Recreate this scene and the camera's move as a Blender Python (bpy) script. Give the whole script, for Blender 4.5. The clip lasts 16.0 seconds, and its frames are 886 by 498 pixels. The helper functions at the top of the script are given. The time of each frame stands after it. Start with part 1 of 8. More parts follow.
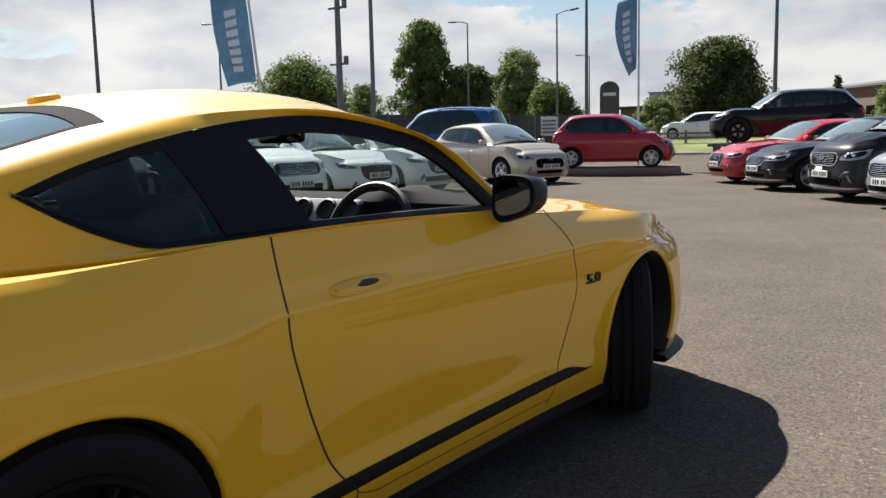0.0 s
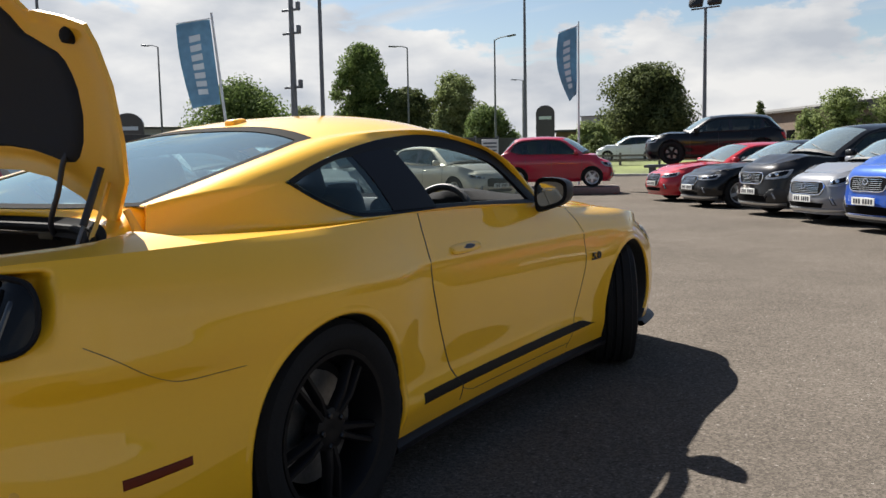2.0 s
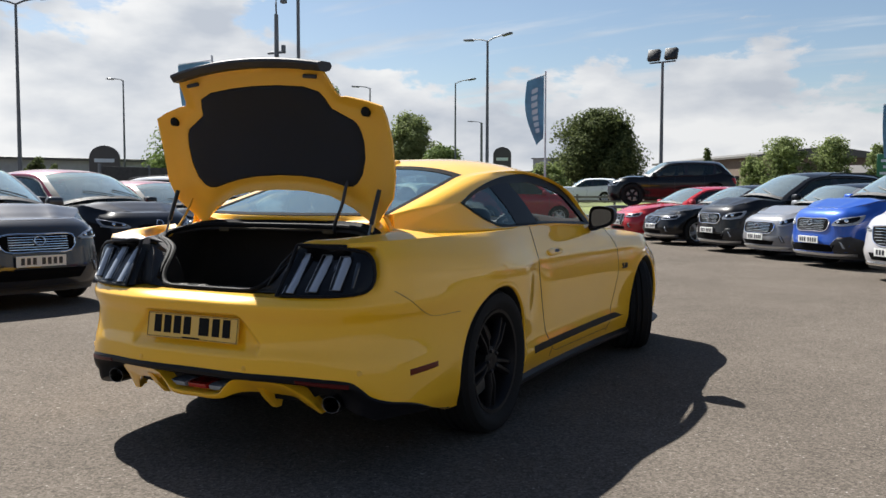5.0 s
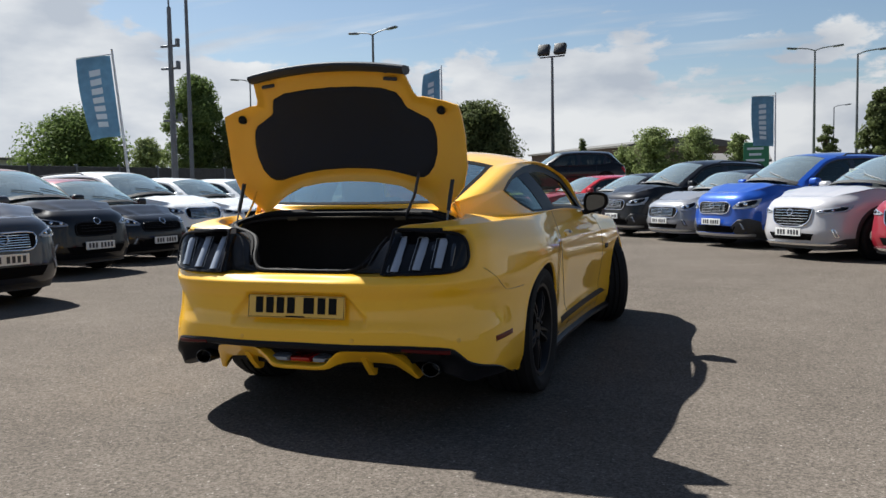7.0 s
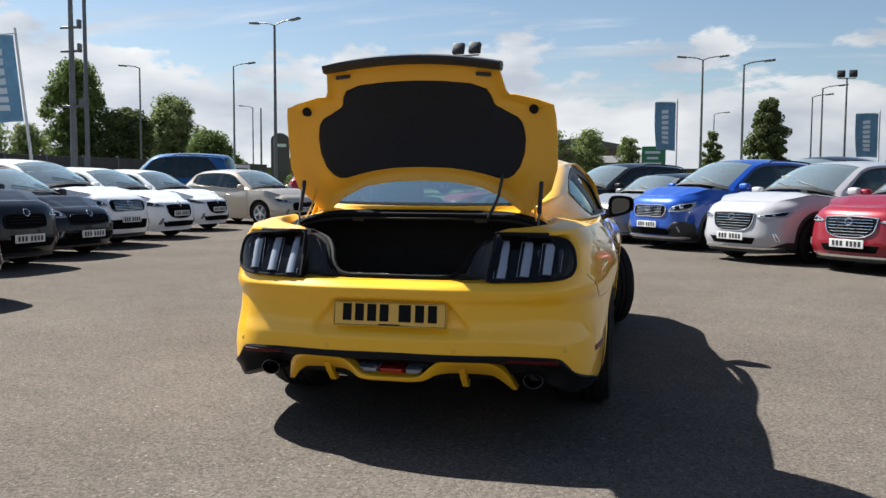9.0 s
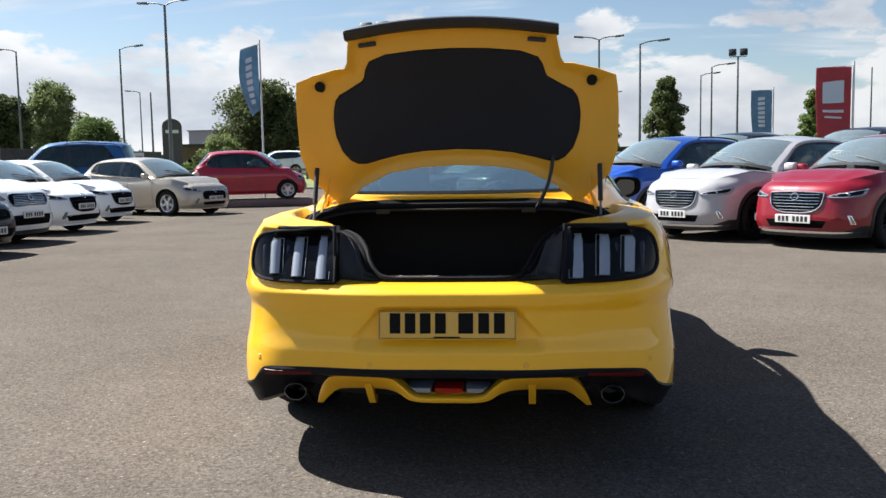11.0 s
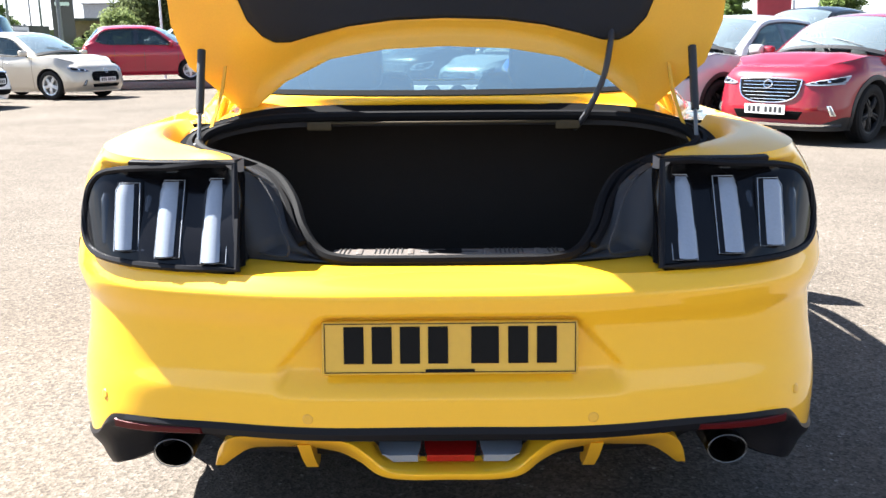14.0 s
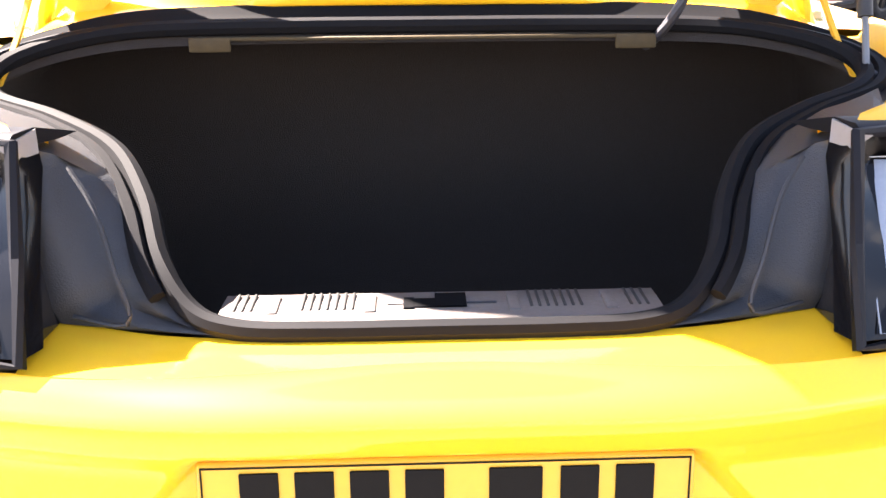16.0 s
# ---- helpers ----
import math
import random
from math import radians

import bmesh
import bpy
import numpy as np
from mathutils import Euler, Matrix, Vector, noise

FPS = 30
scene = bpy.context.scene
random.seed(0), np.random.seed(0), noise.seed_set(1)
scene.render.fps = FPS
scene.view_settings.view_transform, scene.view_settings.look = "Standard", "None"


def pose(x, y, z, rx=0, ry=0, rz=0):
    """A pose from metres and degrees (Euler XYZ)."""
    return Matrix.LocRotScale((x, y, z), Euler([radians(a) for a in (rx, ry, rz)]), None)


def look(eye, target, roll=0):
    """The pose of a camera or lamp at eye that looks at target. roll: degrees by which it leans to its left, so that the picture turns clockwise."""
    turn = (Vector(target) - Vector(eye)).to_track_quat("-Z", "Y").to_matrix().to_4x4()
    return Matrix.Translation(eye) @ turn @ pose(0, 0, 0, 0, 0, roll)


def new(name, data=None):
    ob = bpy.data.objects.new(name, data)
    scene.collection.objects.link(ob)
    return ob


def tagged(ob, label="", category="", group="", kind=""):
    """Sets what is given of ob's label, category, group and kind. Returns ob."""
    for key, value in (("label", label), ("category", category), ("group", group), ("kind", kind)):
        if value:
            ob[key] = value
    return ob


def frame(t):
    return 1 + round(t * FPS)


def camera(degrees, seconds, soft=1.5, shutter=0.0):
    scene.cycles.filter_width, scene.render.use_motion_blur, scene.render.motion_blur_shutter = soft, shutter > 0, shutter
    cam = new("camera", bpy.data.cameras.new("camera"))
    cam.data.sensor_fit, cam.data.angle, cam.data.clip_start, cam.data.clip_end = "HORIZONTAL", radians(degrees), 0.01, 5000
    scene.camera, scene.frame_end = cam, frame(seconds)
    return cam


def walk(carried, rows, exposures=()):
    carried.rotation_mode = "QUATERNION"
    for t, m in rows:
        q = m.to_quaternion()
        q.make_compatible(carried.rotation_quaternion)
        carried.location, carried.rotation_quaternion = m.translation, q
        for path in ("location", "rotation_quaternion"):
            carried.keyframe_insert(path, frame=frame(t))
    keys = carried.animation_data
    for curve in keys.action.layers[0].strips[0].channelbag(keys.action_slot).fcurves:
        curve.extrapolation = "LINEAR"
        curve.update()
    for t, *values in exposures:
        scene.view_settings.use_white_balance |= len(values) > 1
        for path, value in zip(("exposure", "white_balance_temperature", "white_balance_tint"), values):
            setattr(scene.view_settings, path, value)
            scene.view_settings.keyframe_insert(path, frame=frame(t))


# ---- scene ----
cam = camera(54.0, 16.0)
PATH = [
    (0, (2.397, 0.309, 1.228), (1.238, 1.919, 0.972), -1.3),
    (0.5, (2.482, 0.034, 1.241), (1.355, 1.667, 0.991), -1.3),
    (1, (2.489, -0.31, 1.218), (1.382, 1.34, 0.987), -1.4),
    (1.5, (2.514, -0.611, 1.233), (1.415, 1.044, 1.008), -1.2),
    (2, (2.602, -0.944, 1.2), (1.565, 0.754, 0.991), -1.1),
    (2.5, (2.638, -1.203, 1.211), (1.65, 0.522, 0.994), -0.5),
    (3, (2.65, -1.54, 1.195), (1.673, 0.193, 0.994), -0.7),
    (3.5, (2.711, -1.869, 1.185), (1.728, -0.136, 1.011), -0.2),
    (4, (2.781, -2.185, 1.178), (1.788, -0.455, 1.034), 0.0),
    (6.5, (2.264, -3.41, 1.154), (1.519, -1.558, 1.03), -0.6),
    (7, (2.054, -3.573, 1.15), (1.374, -1.697, 1.01), -1.0),
    (7.5, (1.825, -3.587, 1.132), (1.188, -1.698, 0.981), -0.9),
    (8, (1.596, -3.577, 1.161), (1.017, -1.669, 1.002), -0.4),
    (8.5, (1.318, -3.611, 1.161), (0.816, -1.68, 1.012), 0.3),
    (9, (1.051, -3.644, 1.18), (0.622, -1.696, 1.03), 0.3),
    (11.5, (0.23, -2.881, 1.202), (0.071, -0.9, 0.982), -1.1),
    (12, (0.2, -2.587, 1.218), (0.067, -0.609, 0.957), -1.0),
    (12.5, (0.158, -2.394, 1.206), (0.05, -0.42, 0.908), -0.8),
    (13, (0.055, -2.121, 1.21), (-0.011, -0.154, 0.856), -0.7),
    (13.5, (-0.005, -1.913, 1.203), (-0.023, 0.045, 0.794), -0.5),
    (14, (-0.009, -1.637, 1.201), (-0.013, 0.31, 0.741), -0.5),
    (14.5, (-0.005, -1.415, 1.204), (0.002, 0.52, 0.698), -0.5),
    (15, (-0.025, -1.157, 1.194), (0.019, 0.759, 0.621), 0.0),
    (15.5, (-0.05, -0.928, 1.208), (0.035, 0.957, 0.545), 0.2),
    (16, (-0.03, -0.718, 1.187), (0.035, 1.141, 0.453), -0.3),
]
walk(cam, [(t, look(eye, target, roll)) for t, eye, target, roll in PATH],
     exposures=((0.0, 1.33, 6450, 10), (4.2, 1.38, 6350, 10), (6.5, 1.20, 6150, 9), (7.5, 1.30, 6150, 9), (9.0, 1.41, 6150, 9), (11.5, 1.68, 6200, 10), (12.5, 2.10, 6200, 11), (13.5, 2.64, 6200, 11), (14.5, 3.08, 6100, 8), (15.0, 3.26, 6200, 10), (15.5, 3.64, 6500, 13), (16.0, 4.32, 6950, 20)))

# the sun stands ahead of the yellow car, over its left wing
SUN_WAY = Vector((-0.86, 0.44, 1.03)).normalized()
world = bpy.data.worlds.new("sky")
scene.world = world
world.use_nodes = True
wn, wl = world.node_tree.nodes, world.node_tree.links
wn.clear()
w_out = wn.new("ShaderNodeOutputWorld")
sky = wn.new("ShaderNodeTexSky")
sky.sky_type, sky.sun_disc = "NISHITA", False
sky.sun_elevation = math.asin(SUN_WAY.z)
sky.sun_rotation = math.atan2(SUN_WAY.x, SUN_WAY.y)
sky.air_density, sky.dust_density, sky.ozone_density = 1.0, 0.6, 0.9
bg_sky, bg_cloud, w_mix = wn.new("ShaderNodeBackground"), wn.new("ShaderNodeBackground"), wn.new("ShaderNodeMixShader")
bg_sky.inputs[1].default_value = 0.039
bg_cloud.inputs[1].default_value = 0.30
tc, sep, add = wn.new("ShaderNodeTexCoord"), wn.new("ShaderNodeSeparateXYZ"), wn.new("ShaderNodeMath")
add.operation, add.inputs[1].default_value = "ADD", 0.16
div = wn.new("ShaderNodeVectorMath")
div.operation = "DIVIDE"
comb = wn.new("ShaderNodeCombineXYZ")
wl.new(tc.outputs["Generated"], sep.inputs[0])
wl.new(sep.outputs[2], add.inputs[0])
for i in range(3):
    wl.new(add.outputs[0], comb.inputs[i])
wl.new(tc.outputs["Generated"], div.inputs[0])
wl.new(comb.outputs[0], div.inputs[1])
# a bank of cumulus low over the horizon, heavier to the west, with thin streaks above it and clear sky overhead
squash = wn.new("ShaderNodeMapping")
squash.inputs["Scale"].default_value = (1.0, 1.0, 2.4)
wl.new(tc.outputs["Generated"], squash.inputs["Vector"])
cloud = wn.new("ShaderNodeTexNoise")
cloud.inputs["Scale"].default_value, cloud.inputs["Detail"].default_value, cloud.inputs["Roughness"].default_value = 5.2, 12, 0.57
cloud.inputs["Distortion"].default_value = 0.2
wl.new(squash.outputs[0], cloud.inputs["Vector"])
bank = wn.new("ShaderNodeValToRGB")
for k, (at_z, level) in enumerate(((0.0, 0.74), (0.045, 0.68), (0.19, 0.395), (0.34, 0.31), (0.60, 0.12))):
    el = bank.color_ramp.elements[k] if k < 2 else bank.color_ramp.elements.new(at_z)
    el.position, el.color = at_z, (level, level, level, 1)
wl.new(sep.outputs[2], bank.inputs[0])
west = wn.new("ShaderNodeVectorMath")
west.operation, west.inputs[1].default_value = "DOT_PRODUCT", (-0.085, 0.030, 0.0)
wl.new(tc.outputs["Generated"], west.inputs[0])
dens = wn.new("ShaderNodeMath")
dens.operation = "ADD"
wl.new(cloud.outputs[0], dens.inputs[0])
wl.new(bank.outputs[0], dens.inputs[1])
dens2 = wn.new("ShaderNodeMath")
dens2.operation = "ADD"
wl.new(dens.outputs[0], dens2.inputs[0])
wl.new(west.outputs["Value"], dens2.inputs[1])
# more cloud in the unseen east, added to brighten the yellow car's shaded flank
east_fill, east_fill2, dens3 = wn.new("ShaderNodeVectorMath"), wn.new("ShaderNodeMath"), wn.new("ShaderNodeMath")
east_fill.operation, east_fill.inputs[1].default_value = "DOT_PRODUCT", (0.24, -0.10, 0.0)
east_fill2.operation, east_fill2.inputs[1].default_value, dens3.operation = "MAXIMUM", 0.0, "ADD"
wl.new(tc.outputs["Generated"], east_fill.inputs[0])
wl.new(east_fill.outputs["Value"], east_fill2.inputs[0])
wl.new(dens2.outputs[0], dens3.inputs[0])
wl.new(east_fill2.outputs[0], dens3.inputs[1])
ramp = wn.new("ShaderNodeMapRange")
ramp.interpolation_type = "SMOOTHSTEP"
ramp.inputs[1].default_value, ramp.inputs[2].default_value, ramp.inputs[3].default_value, ramp.inputs[4].default_value = 1.0, 1.055, 0.02, 1.0
wl.new(dens3.outputs[0], ramp.inputs[0])
comb_out = wn.new("ShaderNodeMapping")
comb_out.inputs["Rotation"].default_value, comb_out.inputs["Scale"].default_value = (0, 0, 0.5), (0.45, 1.9, 1.0)
wl.new(div.outputs[0], comb_out.inputs["Vector"])
streak = wn.new("ShaderNodeTexNoise")
streak.inputs["Scale"].default_value, streak.inputs["Detail"].default_value, streak.inputs["Roughness"].default_value = 1.5, 7, 0.52
wl.new(comb_out.outputs[0], streak.inputs["Vector"])
thin = wn.new("ShaderNodeMapRange")
thin.interpolation_type = "SMOOTHSTEP"
thin.inputs[1].default_value, thin.inputs[2].default_value, thin.inputs[3].default_value, thin.inputs[4].default_value = 0.52, 0.70, 0.0, 0.85
wl.new(streak.outputs[0], thin.inputs[0])
lower = wn.new("ShaderNodeMapRange")
lower.inputs[1].default_value, lower.inputs[2].default_value, lower.inputs[3].default_value, lower.inputs[4].default_value = 0.24, 0.5, 1.0, 0.15
wl.new(sep.outputs[2], lower.inputs[0])
thin2, cover = wn.new("ShaderNodeMath"), wn.new("ShaderNodeMath")
thin2.operation, cover.operation = "MULTIPLY", "MAXIMUM"
wl.new(thin.outputs[0], thin2.inputs[0])
wl.new(lower.outputs[0], thin2.inputs[1])
wl.new(thin2.outputs[0], cover.inputs[0])
wl.new(ramp.outputs[0], cover.inputs[1])
shade = wn.new("ShaderNodeTexNoise")
shade.inputs["Scale"].default_value, shade.inputs["Detail"].default_value = 6.5, 7
wl.new(squash.outputs[0], shade.inputs["Vector"])
tone = wn.new("ShaderNodeValToRGB")
tone.color_ramp.elements[0].position, tone.color_ramp.elements[1].position = 0.36, 0.62
tone.color_ramp.elements[0].color, tone.color_ramp.elements[1].color = (0.66, 0.70, 0.76, 1), (1.10, 1.085, 1.06, 1)
wl.new(shade.outputs[0], tone.inputs[0])
wl.new(tone.outputs[0], bg_cloud.inputs[0])
# clouds glow towards the sun
dot = wn.new("ShaderNodeVectorMath")
dot.operation, dot.inputs[1].default_value = "DOT_PRODUCT", SUN_WAY
wl.new(tc.outputs["Generated"], dot.inputs[0])
glow = wn.new("ShaderNodeMapRange")
glow.interpolation_type = "SMOOTHSTEP"
glow.inputs[1].default_value, glow.inputs[2].default_value, glow.inputs[3].default_value, glow.inputs[4].default_value = -0.1, 0.95, 0.265, 0.34
wl.new(dot.outputs["Value"], glow.inputs[0])
wl.new(glow.outputs[0], bg_cloud.inputs[1])
wl.new(sky.outputs[0], bg_sky.inputs[0])
wl.new(cover.outputs[0], w_mix.inputs[0])
wl.new(bg_sky.outputs[0], w_mix.inputs[1])
wl.new(bg_cloud.outputs[0], w_mix.inputs[2])
wl.new(w_mix.outputs[0], w_out.inputs[0])

sun_data = bpy.data.lights.new("sun", "SUN")
sun_data.energy, sun_data.angle, sun_data.color = 5.0, radians(0.55), (1.0, 0.95, 0.87)
sun = new("sun", sun_data)
sun.matrix_world = look(SUN_WAY * 60, (0, 0, 0))


# ---- materials ----
def material(name, colour, rough=0.5, metal=0.0, coat=0.0, grain=0.0, scale=40.0, bump=0.0, tint=None, big=1.5, spread=0.0, flake=0.0):
    """Principled surface with fine grain and broad stains of its own, in object space."""
    m = bpy.data.materials.new(name)
    m.use_nodes = True
    nt = m.node_tree
    b = nt.nodes["Principled BSDF"]
    b.inputs["Base Color"].default_value = (*colour, 1)
    b.inputs["Roughness"].default_value, b.inputs["Metallic"].default_value = rough, metal
    b.inputs["Coat Weight"].default_value, b.inputs["Coat Roughness"].default_value = coat, 0.03
    co = nt.nodes.new("ShaderNodeTexCoord")
    if grain:
        fine, broad = nt.nodes.new("ShaderNodeTexNoise"), nt.nodes.new("ShaderNodeTexNoise")
        fine.inputs["Scale"].default_value, fine.inputs["Detail"].default_value = scale, 4
        broad.inputs["Scale"].default_value, broad.inputs["Detail"].default_value = big, 5
        for n in (fine, broad):
            nt.links.new(co.outputs["Object"], n.inputs["Vector"])
        mul = nt.nodes.new("ShaderNodeMath")
        mul.operation = "MULTIPLY_ADD"
        mul.inputs[1].default_value = 0.5
        nt.links.new(broad.outputs[0], mul.inputs[0])
        half = nt.nodes.new("ShaderNodeMath")
        half.operation, half.inputs[1].default_value = "MULTIPLY", 0.5
        nt.links.new(fine.outputs[0], half.inputs[0])
        nt.links.new(half.outputs[0], mul.inputs[2])
        cr = nt.nodes.new("ShaderNodeValToRGB")
        cr.color_ramp.elements[0].position, cr.color_ramp.elements[1].position = 0.34, 0.66
        lo = tint or colour
        cr.color_ramp.elements[0].color = (*[c * (1 - grain) for c in lo], 1)
        cr.color_ramp.elements[1].color = (*[min(1, c * (1 + grain)) for c in colour], 1)
        nt.links.new(mul.outputs[0], cr.inputs[0])
        src = cr.outputs[0]
        if spread:
            info, hsv, mr = nt.nodes.new("ShaderNodeObjectInfo"), nt.nodes.new("ShaderNodeHueSaturation"), nt.nodes.new("ShaderNodeMapRange")
            mr.inputs[3].default_value, mr.inputs[4].default_value = 1 - spread, 1 + spread
            nt.links.new(info.outputs["Random"], mr.inputs[0])
            nt.links.new(mr.outputs[0], hsv.inputs["Value"])
            nt.links.new(src, hsv.inputs["Color"])
            src = hsv.outputs[0]
        nt.links.new(src, b.inputs["Base Color"])
        if bump:
            bp = nt.nodes.new("ShaderNodeBump")
            bp.inputs["Strength"].default_value, bp.inputs["Distance"].default_value = bump, 0.01
            nt.links.new(fine.outputs[0], bp.inputs["Height"])
            nt.links.new(bp.outputs[0], b.inputs["Normal"])
    return m


def paint(name, colour, metal=0.0, rough=0.35):
    """Car paint: lacquer over colour, with a little road dust."""
    m = material(name, colour, rough, metal, 1.0, 0.06, 900.0, 0.0, None, 1.2)
    m.node_tree.nodes["Principled BSDF"].inputs["Specular IOR Level"].default_value = 0.12
    return m


def glass(name, tint, gloss=0.05, dust=0.0):
    """Thin pane: tinted see-through with a mirror sheen that grows towards a grazing view, and a pale film for dust and
    sky glare.
    """
    m = bpy.data.materials.new(name)
    m.use_nodes = True
    nt = m.node_tree
    nt.nodes.clear()
    out, mix = nt.nodes.new("ShaderNodeOutputMaterial"), nt.nodes.new("ShaderNodeMixShader")
    tr, gl, lw = nt.nodes.new("ShaderNodeBsdfTransparent"), nt.nodes.new("ShaderNodeBsdfGlossy"), nt.nodes.new("ShaderNodeLayerWeight")
    po, ma = nt.nodes.new("ShaderNodeMath"), nt.nodes.new("ShaderNodeMath")
    po.operation, po.inputs[1].default_value = "POWER", 4.0
    ma.operation, ma.inputs[1].default_value, ma.inputs[2].default_value = "MULTIPLY_ADD", 0.9, gloss
    tr.inputs[0].default_value = (*tint, 1)
    gl.inputs["Roughness"].default_value = 0.01
    gl.inputs[0].default_value = (0.84, 1.0, 0.95, 1)
    lw.inputs[0].default_value = 0.5
    nt.links.new(lw.outputs["Facing"], po.inputs[0])
    nt.links.new(po.outputs[0], ma.inputs[0])
    nt.links.new(ma.outputs[0], mix.inputs[0])
    nt.links.new(tr.outputs[0], mix.inputs[1])
    nt.links.new(gl.outputs[0], mix.inputs[2])
    last = mix.outputs[0]
    if dust:
        # greenish diffuse film: dust, with the glare of the reflected sky painted in
        film, veil = nt.nodes.new("ShaderNodeBsdfDiffuse"), nt.nodes.new("ShaderNodeMixShader")
        film.inputs[0].default_value, veil.inputs[0].default_value = (0.58, 0.67, 0.66, 1), dust
        nt.links.new(last, veil.inputs[1])
        nt.links.new(film.outputs[0], veil.inputs[2])
        last = veil.outputs[0]
    nt.links.new(last, out.inputs[0])
    return m


def asphalt_material():
    m = material("asphalt", (0.15, 0.14, 0.13), 0.88)
    nt = m.node_tree
    b = nt.nodes["Principled BSDF"]
    co = nt.nodes.new("ShaderNodeTexCoord")
    stones, fine, broad, patch = (nt.nodes.new("ShaderNodeTexVoronoi"), nt.nodes.new("ShaderNodeTexNoise"), nt.nodes.new("ShaderNodeTexNoise"), nt.nodes.new("ShaderNodeTexNoise"))
    stones.inputs["Scale"].default_value = 120
    fine.inputs["Scale"].default_value, fine.inputs["Detail"].default_value = 38, 5
    broad.inputs["Scale"].default_value, broad.inputs["Detail"].default_value = 0.6, 6
    patch.inputs["Scale"].default_value, patch.inputs["Detail"].default_value = 4.5, 4
    for n in (stones, fine, broad, patch):
        nt.links.new(co.outputs["Object"], n.inputs["Vector"])
    r1 = nt.nodes.new("ShaderNodeValToRGB")
    r1.color_ramp.elements[0].position, r1.color_ramp.elements[1].position = 0.1, 0.9
    r1.color_ramp.elements[0].color, r1.color_ramp.elements[1].color = (0.066, 0.0570, 0.0487, 1), (0.140, 0.1208, 0.1018, 1)
    pale = r1.color_ramp.elements.new(0.97)
    pale.color = (0.26, 0.24, 0.215, 1)
    nt.links.new(stones.outputs["Color"], r1.inputs[0])
    mixes = []
    for tex, lo, hi in ((fine, 0.78, 1.22), (broad, 0.88, 1.11), (patch, 0.93, 1.07)):
        mr = nt.nodes.new("ShaderNodeMapRange")
        mr.inputs[1].default_value, mr.inputs[2].default_value, mr.inputs[3].default_value, mr.inputs[4].default_value = 0.3, 0.7, lo, hi
        nt.links.new(tex.outputs[0], mr.inputs[0])
        mixes.append(mr)
    prod = mixes[0].outputs[0]
    for mr in mixes[1:]:
        mu = nt.nodes.new("ShaderNodeMath")
        mu.operation = "MULTIPLY"
        nt.links.new(prod, mu.inputs[0])
        nt.links.new(mr.outputs[0], mu.inputs[1])
        prod = mu.outputs[0]
    vm = nt.nodes.new("ShaderNodeVectorMath")
    vm.operation = "SCALE"
    nt.links.new(r1.outputs[0], vm.inputs[0])
    nt.links.new(prod, vm.inputs[3])
    nt.links.new(vm.outputs[0], b.inputs["Base Color"])
    bp = nt.nodes.new("ShaderNodeBump")
    b.inputs["Specular IOR Level"].default_value = 0.02
    bp.inputs["Strength"].default_value, bp.inputs["Distance"].default_value = 0.38, 0.006
    nt.links.new(stones.outputs["Distance"], bp.inputs["Height"])
    nt.links.new(bp.outputs[0], b.inputs["Normal"])
    return m


M_ASPHALT = asphalt_material()
M_YELLOW = paint("yellow_lacquer", (0.88, 0.48, 0.018))
M_YELLOW.node_tree.nodes["Principled BSDF"].inputs["Specular IOR Level"].default_value = 0.16
M_YELLOW.node_tree.nodes["Principled BSDF"].inputs["Roughness"].default_value = 0.42
M_YELLOW_IN = material("yellow_primer_coat", (0.76, 0.405, 0.026), 0.42, 0, 0.3, 0.05, 300)
M_GLOSSBLACK = material("gloss_black", (0.012, 0.012, 0.014), 0.12, 0, 0.6, 0.1, 200)
M_BLACK = material("black_plastic", (0.014, 0.014, 0.015), 0.55, 0, 0, 0.18, 350, 0.15)
M_TRIM = material("grained_boot_trim", (0.015, 0.016, 0.019), 0.52, 0, 0, 0.15, 500, 0.2)
M_CARPET = material("boot_carpet", (0.021, 0.0155, 0.0122), 0.95, 0, 0, 0.3, 600, 0.5)
M_PAD = material("boot_lid_felt", (0.010, 0.012, 0.018), 0.9, 0, 0, 0.25, 500, 0.4)
M_RUBBER = material("rubber", (0.012, 0.012, 0.0125), 0.8, 0, 0, 0.2, 120, 0.2)
M_SEAL = material("rubber_seal", (0.0065, 0.0065, 0.0075), 0.7, 0, 0, 0.12, 200)
M_SEAL.node_tree.nodes["Principled BSDF"].inputs["Specular IOR Level"].default_value = 0.12
M_PLATE_INK = material("plate_ink", (0.006, 0.006, 0.006), 0.6, 0, 0, 0.1, 60)
M_PLATE_INK.node_tree.nodes["Principled BSDF"].inputs["Specular IOR Level"].default_value = 0.12
M_RIM_BLACK = material("black_alloy", (0.006, 0.006, 0.007), 0.45, 0.0, 0.0, 0.1, 100)
for dull in (M_RUBBER, M_RIM_BLACK):
    dull.node_tree.nodes["Principled BSDF"].inputs["Specular IOR Level"].default_value = 0.18
M_RIM = material("silver_alloy", (0.55, 0.56, 0.57), 0.3, 0.85, 0.2, 0.06, 60)
M_CHROME = material("chrome", (0.82, 0.83, 0.84), 0.07, 1.0, 0, 0.03, 30)
M_DARK_CHROME = material("dark_chrome", (0.075, 0.072, 0.07), 0.28, 1.0, 0, 0.1, 60)
M_STEEL = material("brushed_steel", (0.5, 0.5, 0.5), 0.32, 1.0, 0, 0.08, 80)
M_DISC = material("brake_disc", (0.2, 0.2, 0.2), 0.4, 0.9, 0, 0.2, 60)
M_LENS = material("white_lamp_bar", (0.25, 0.28, 0.33), 0.14, 0, 0.8, 0.06, 200)
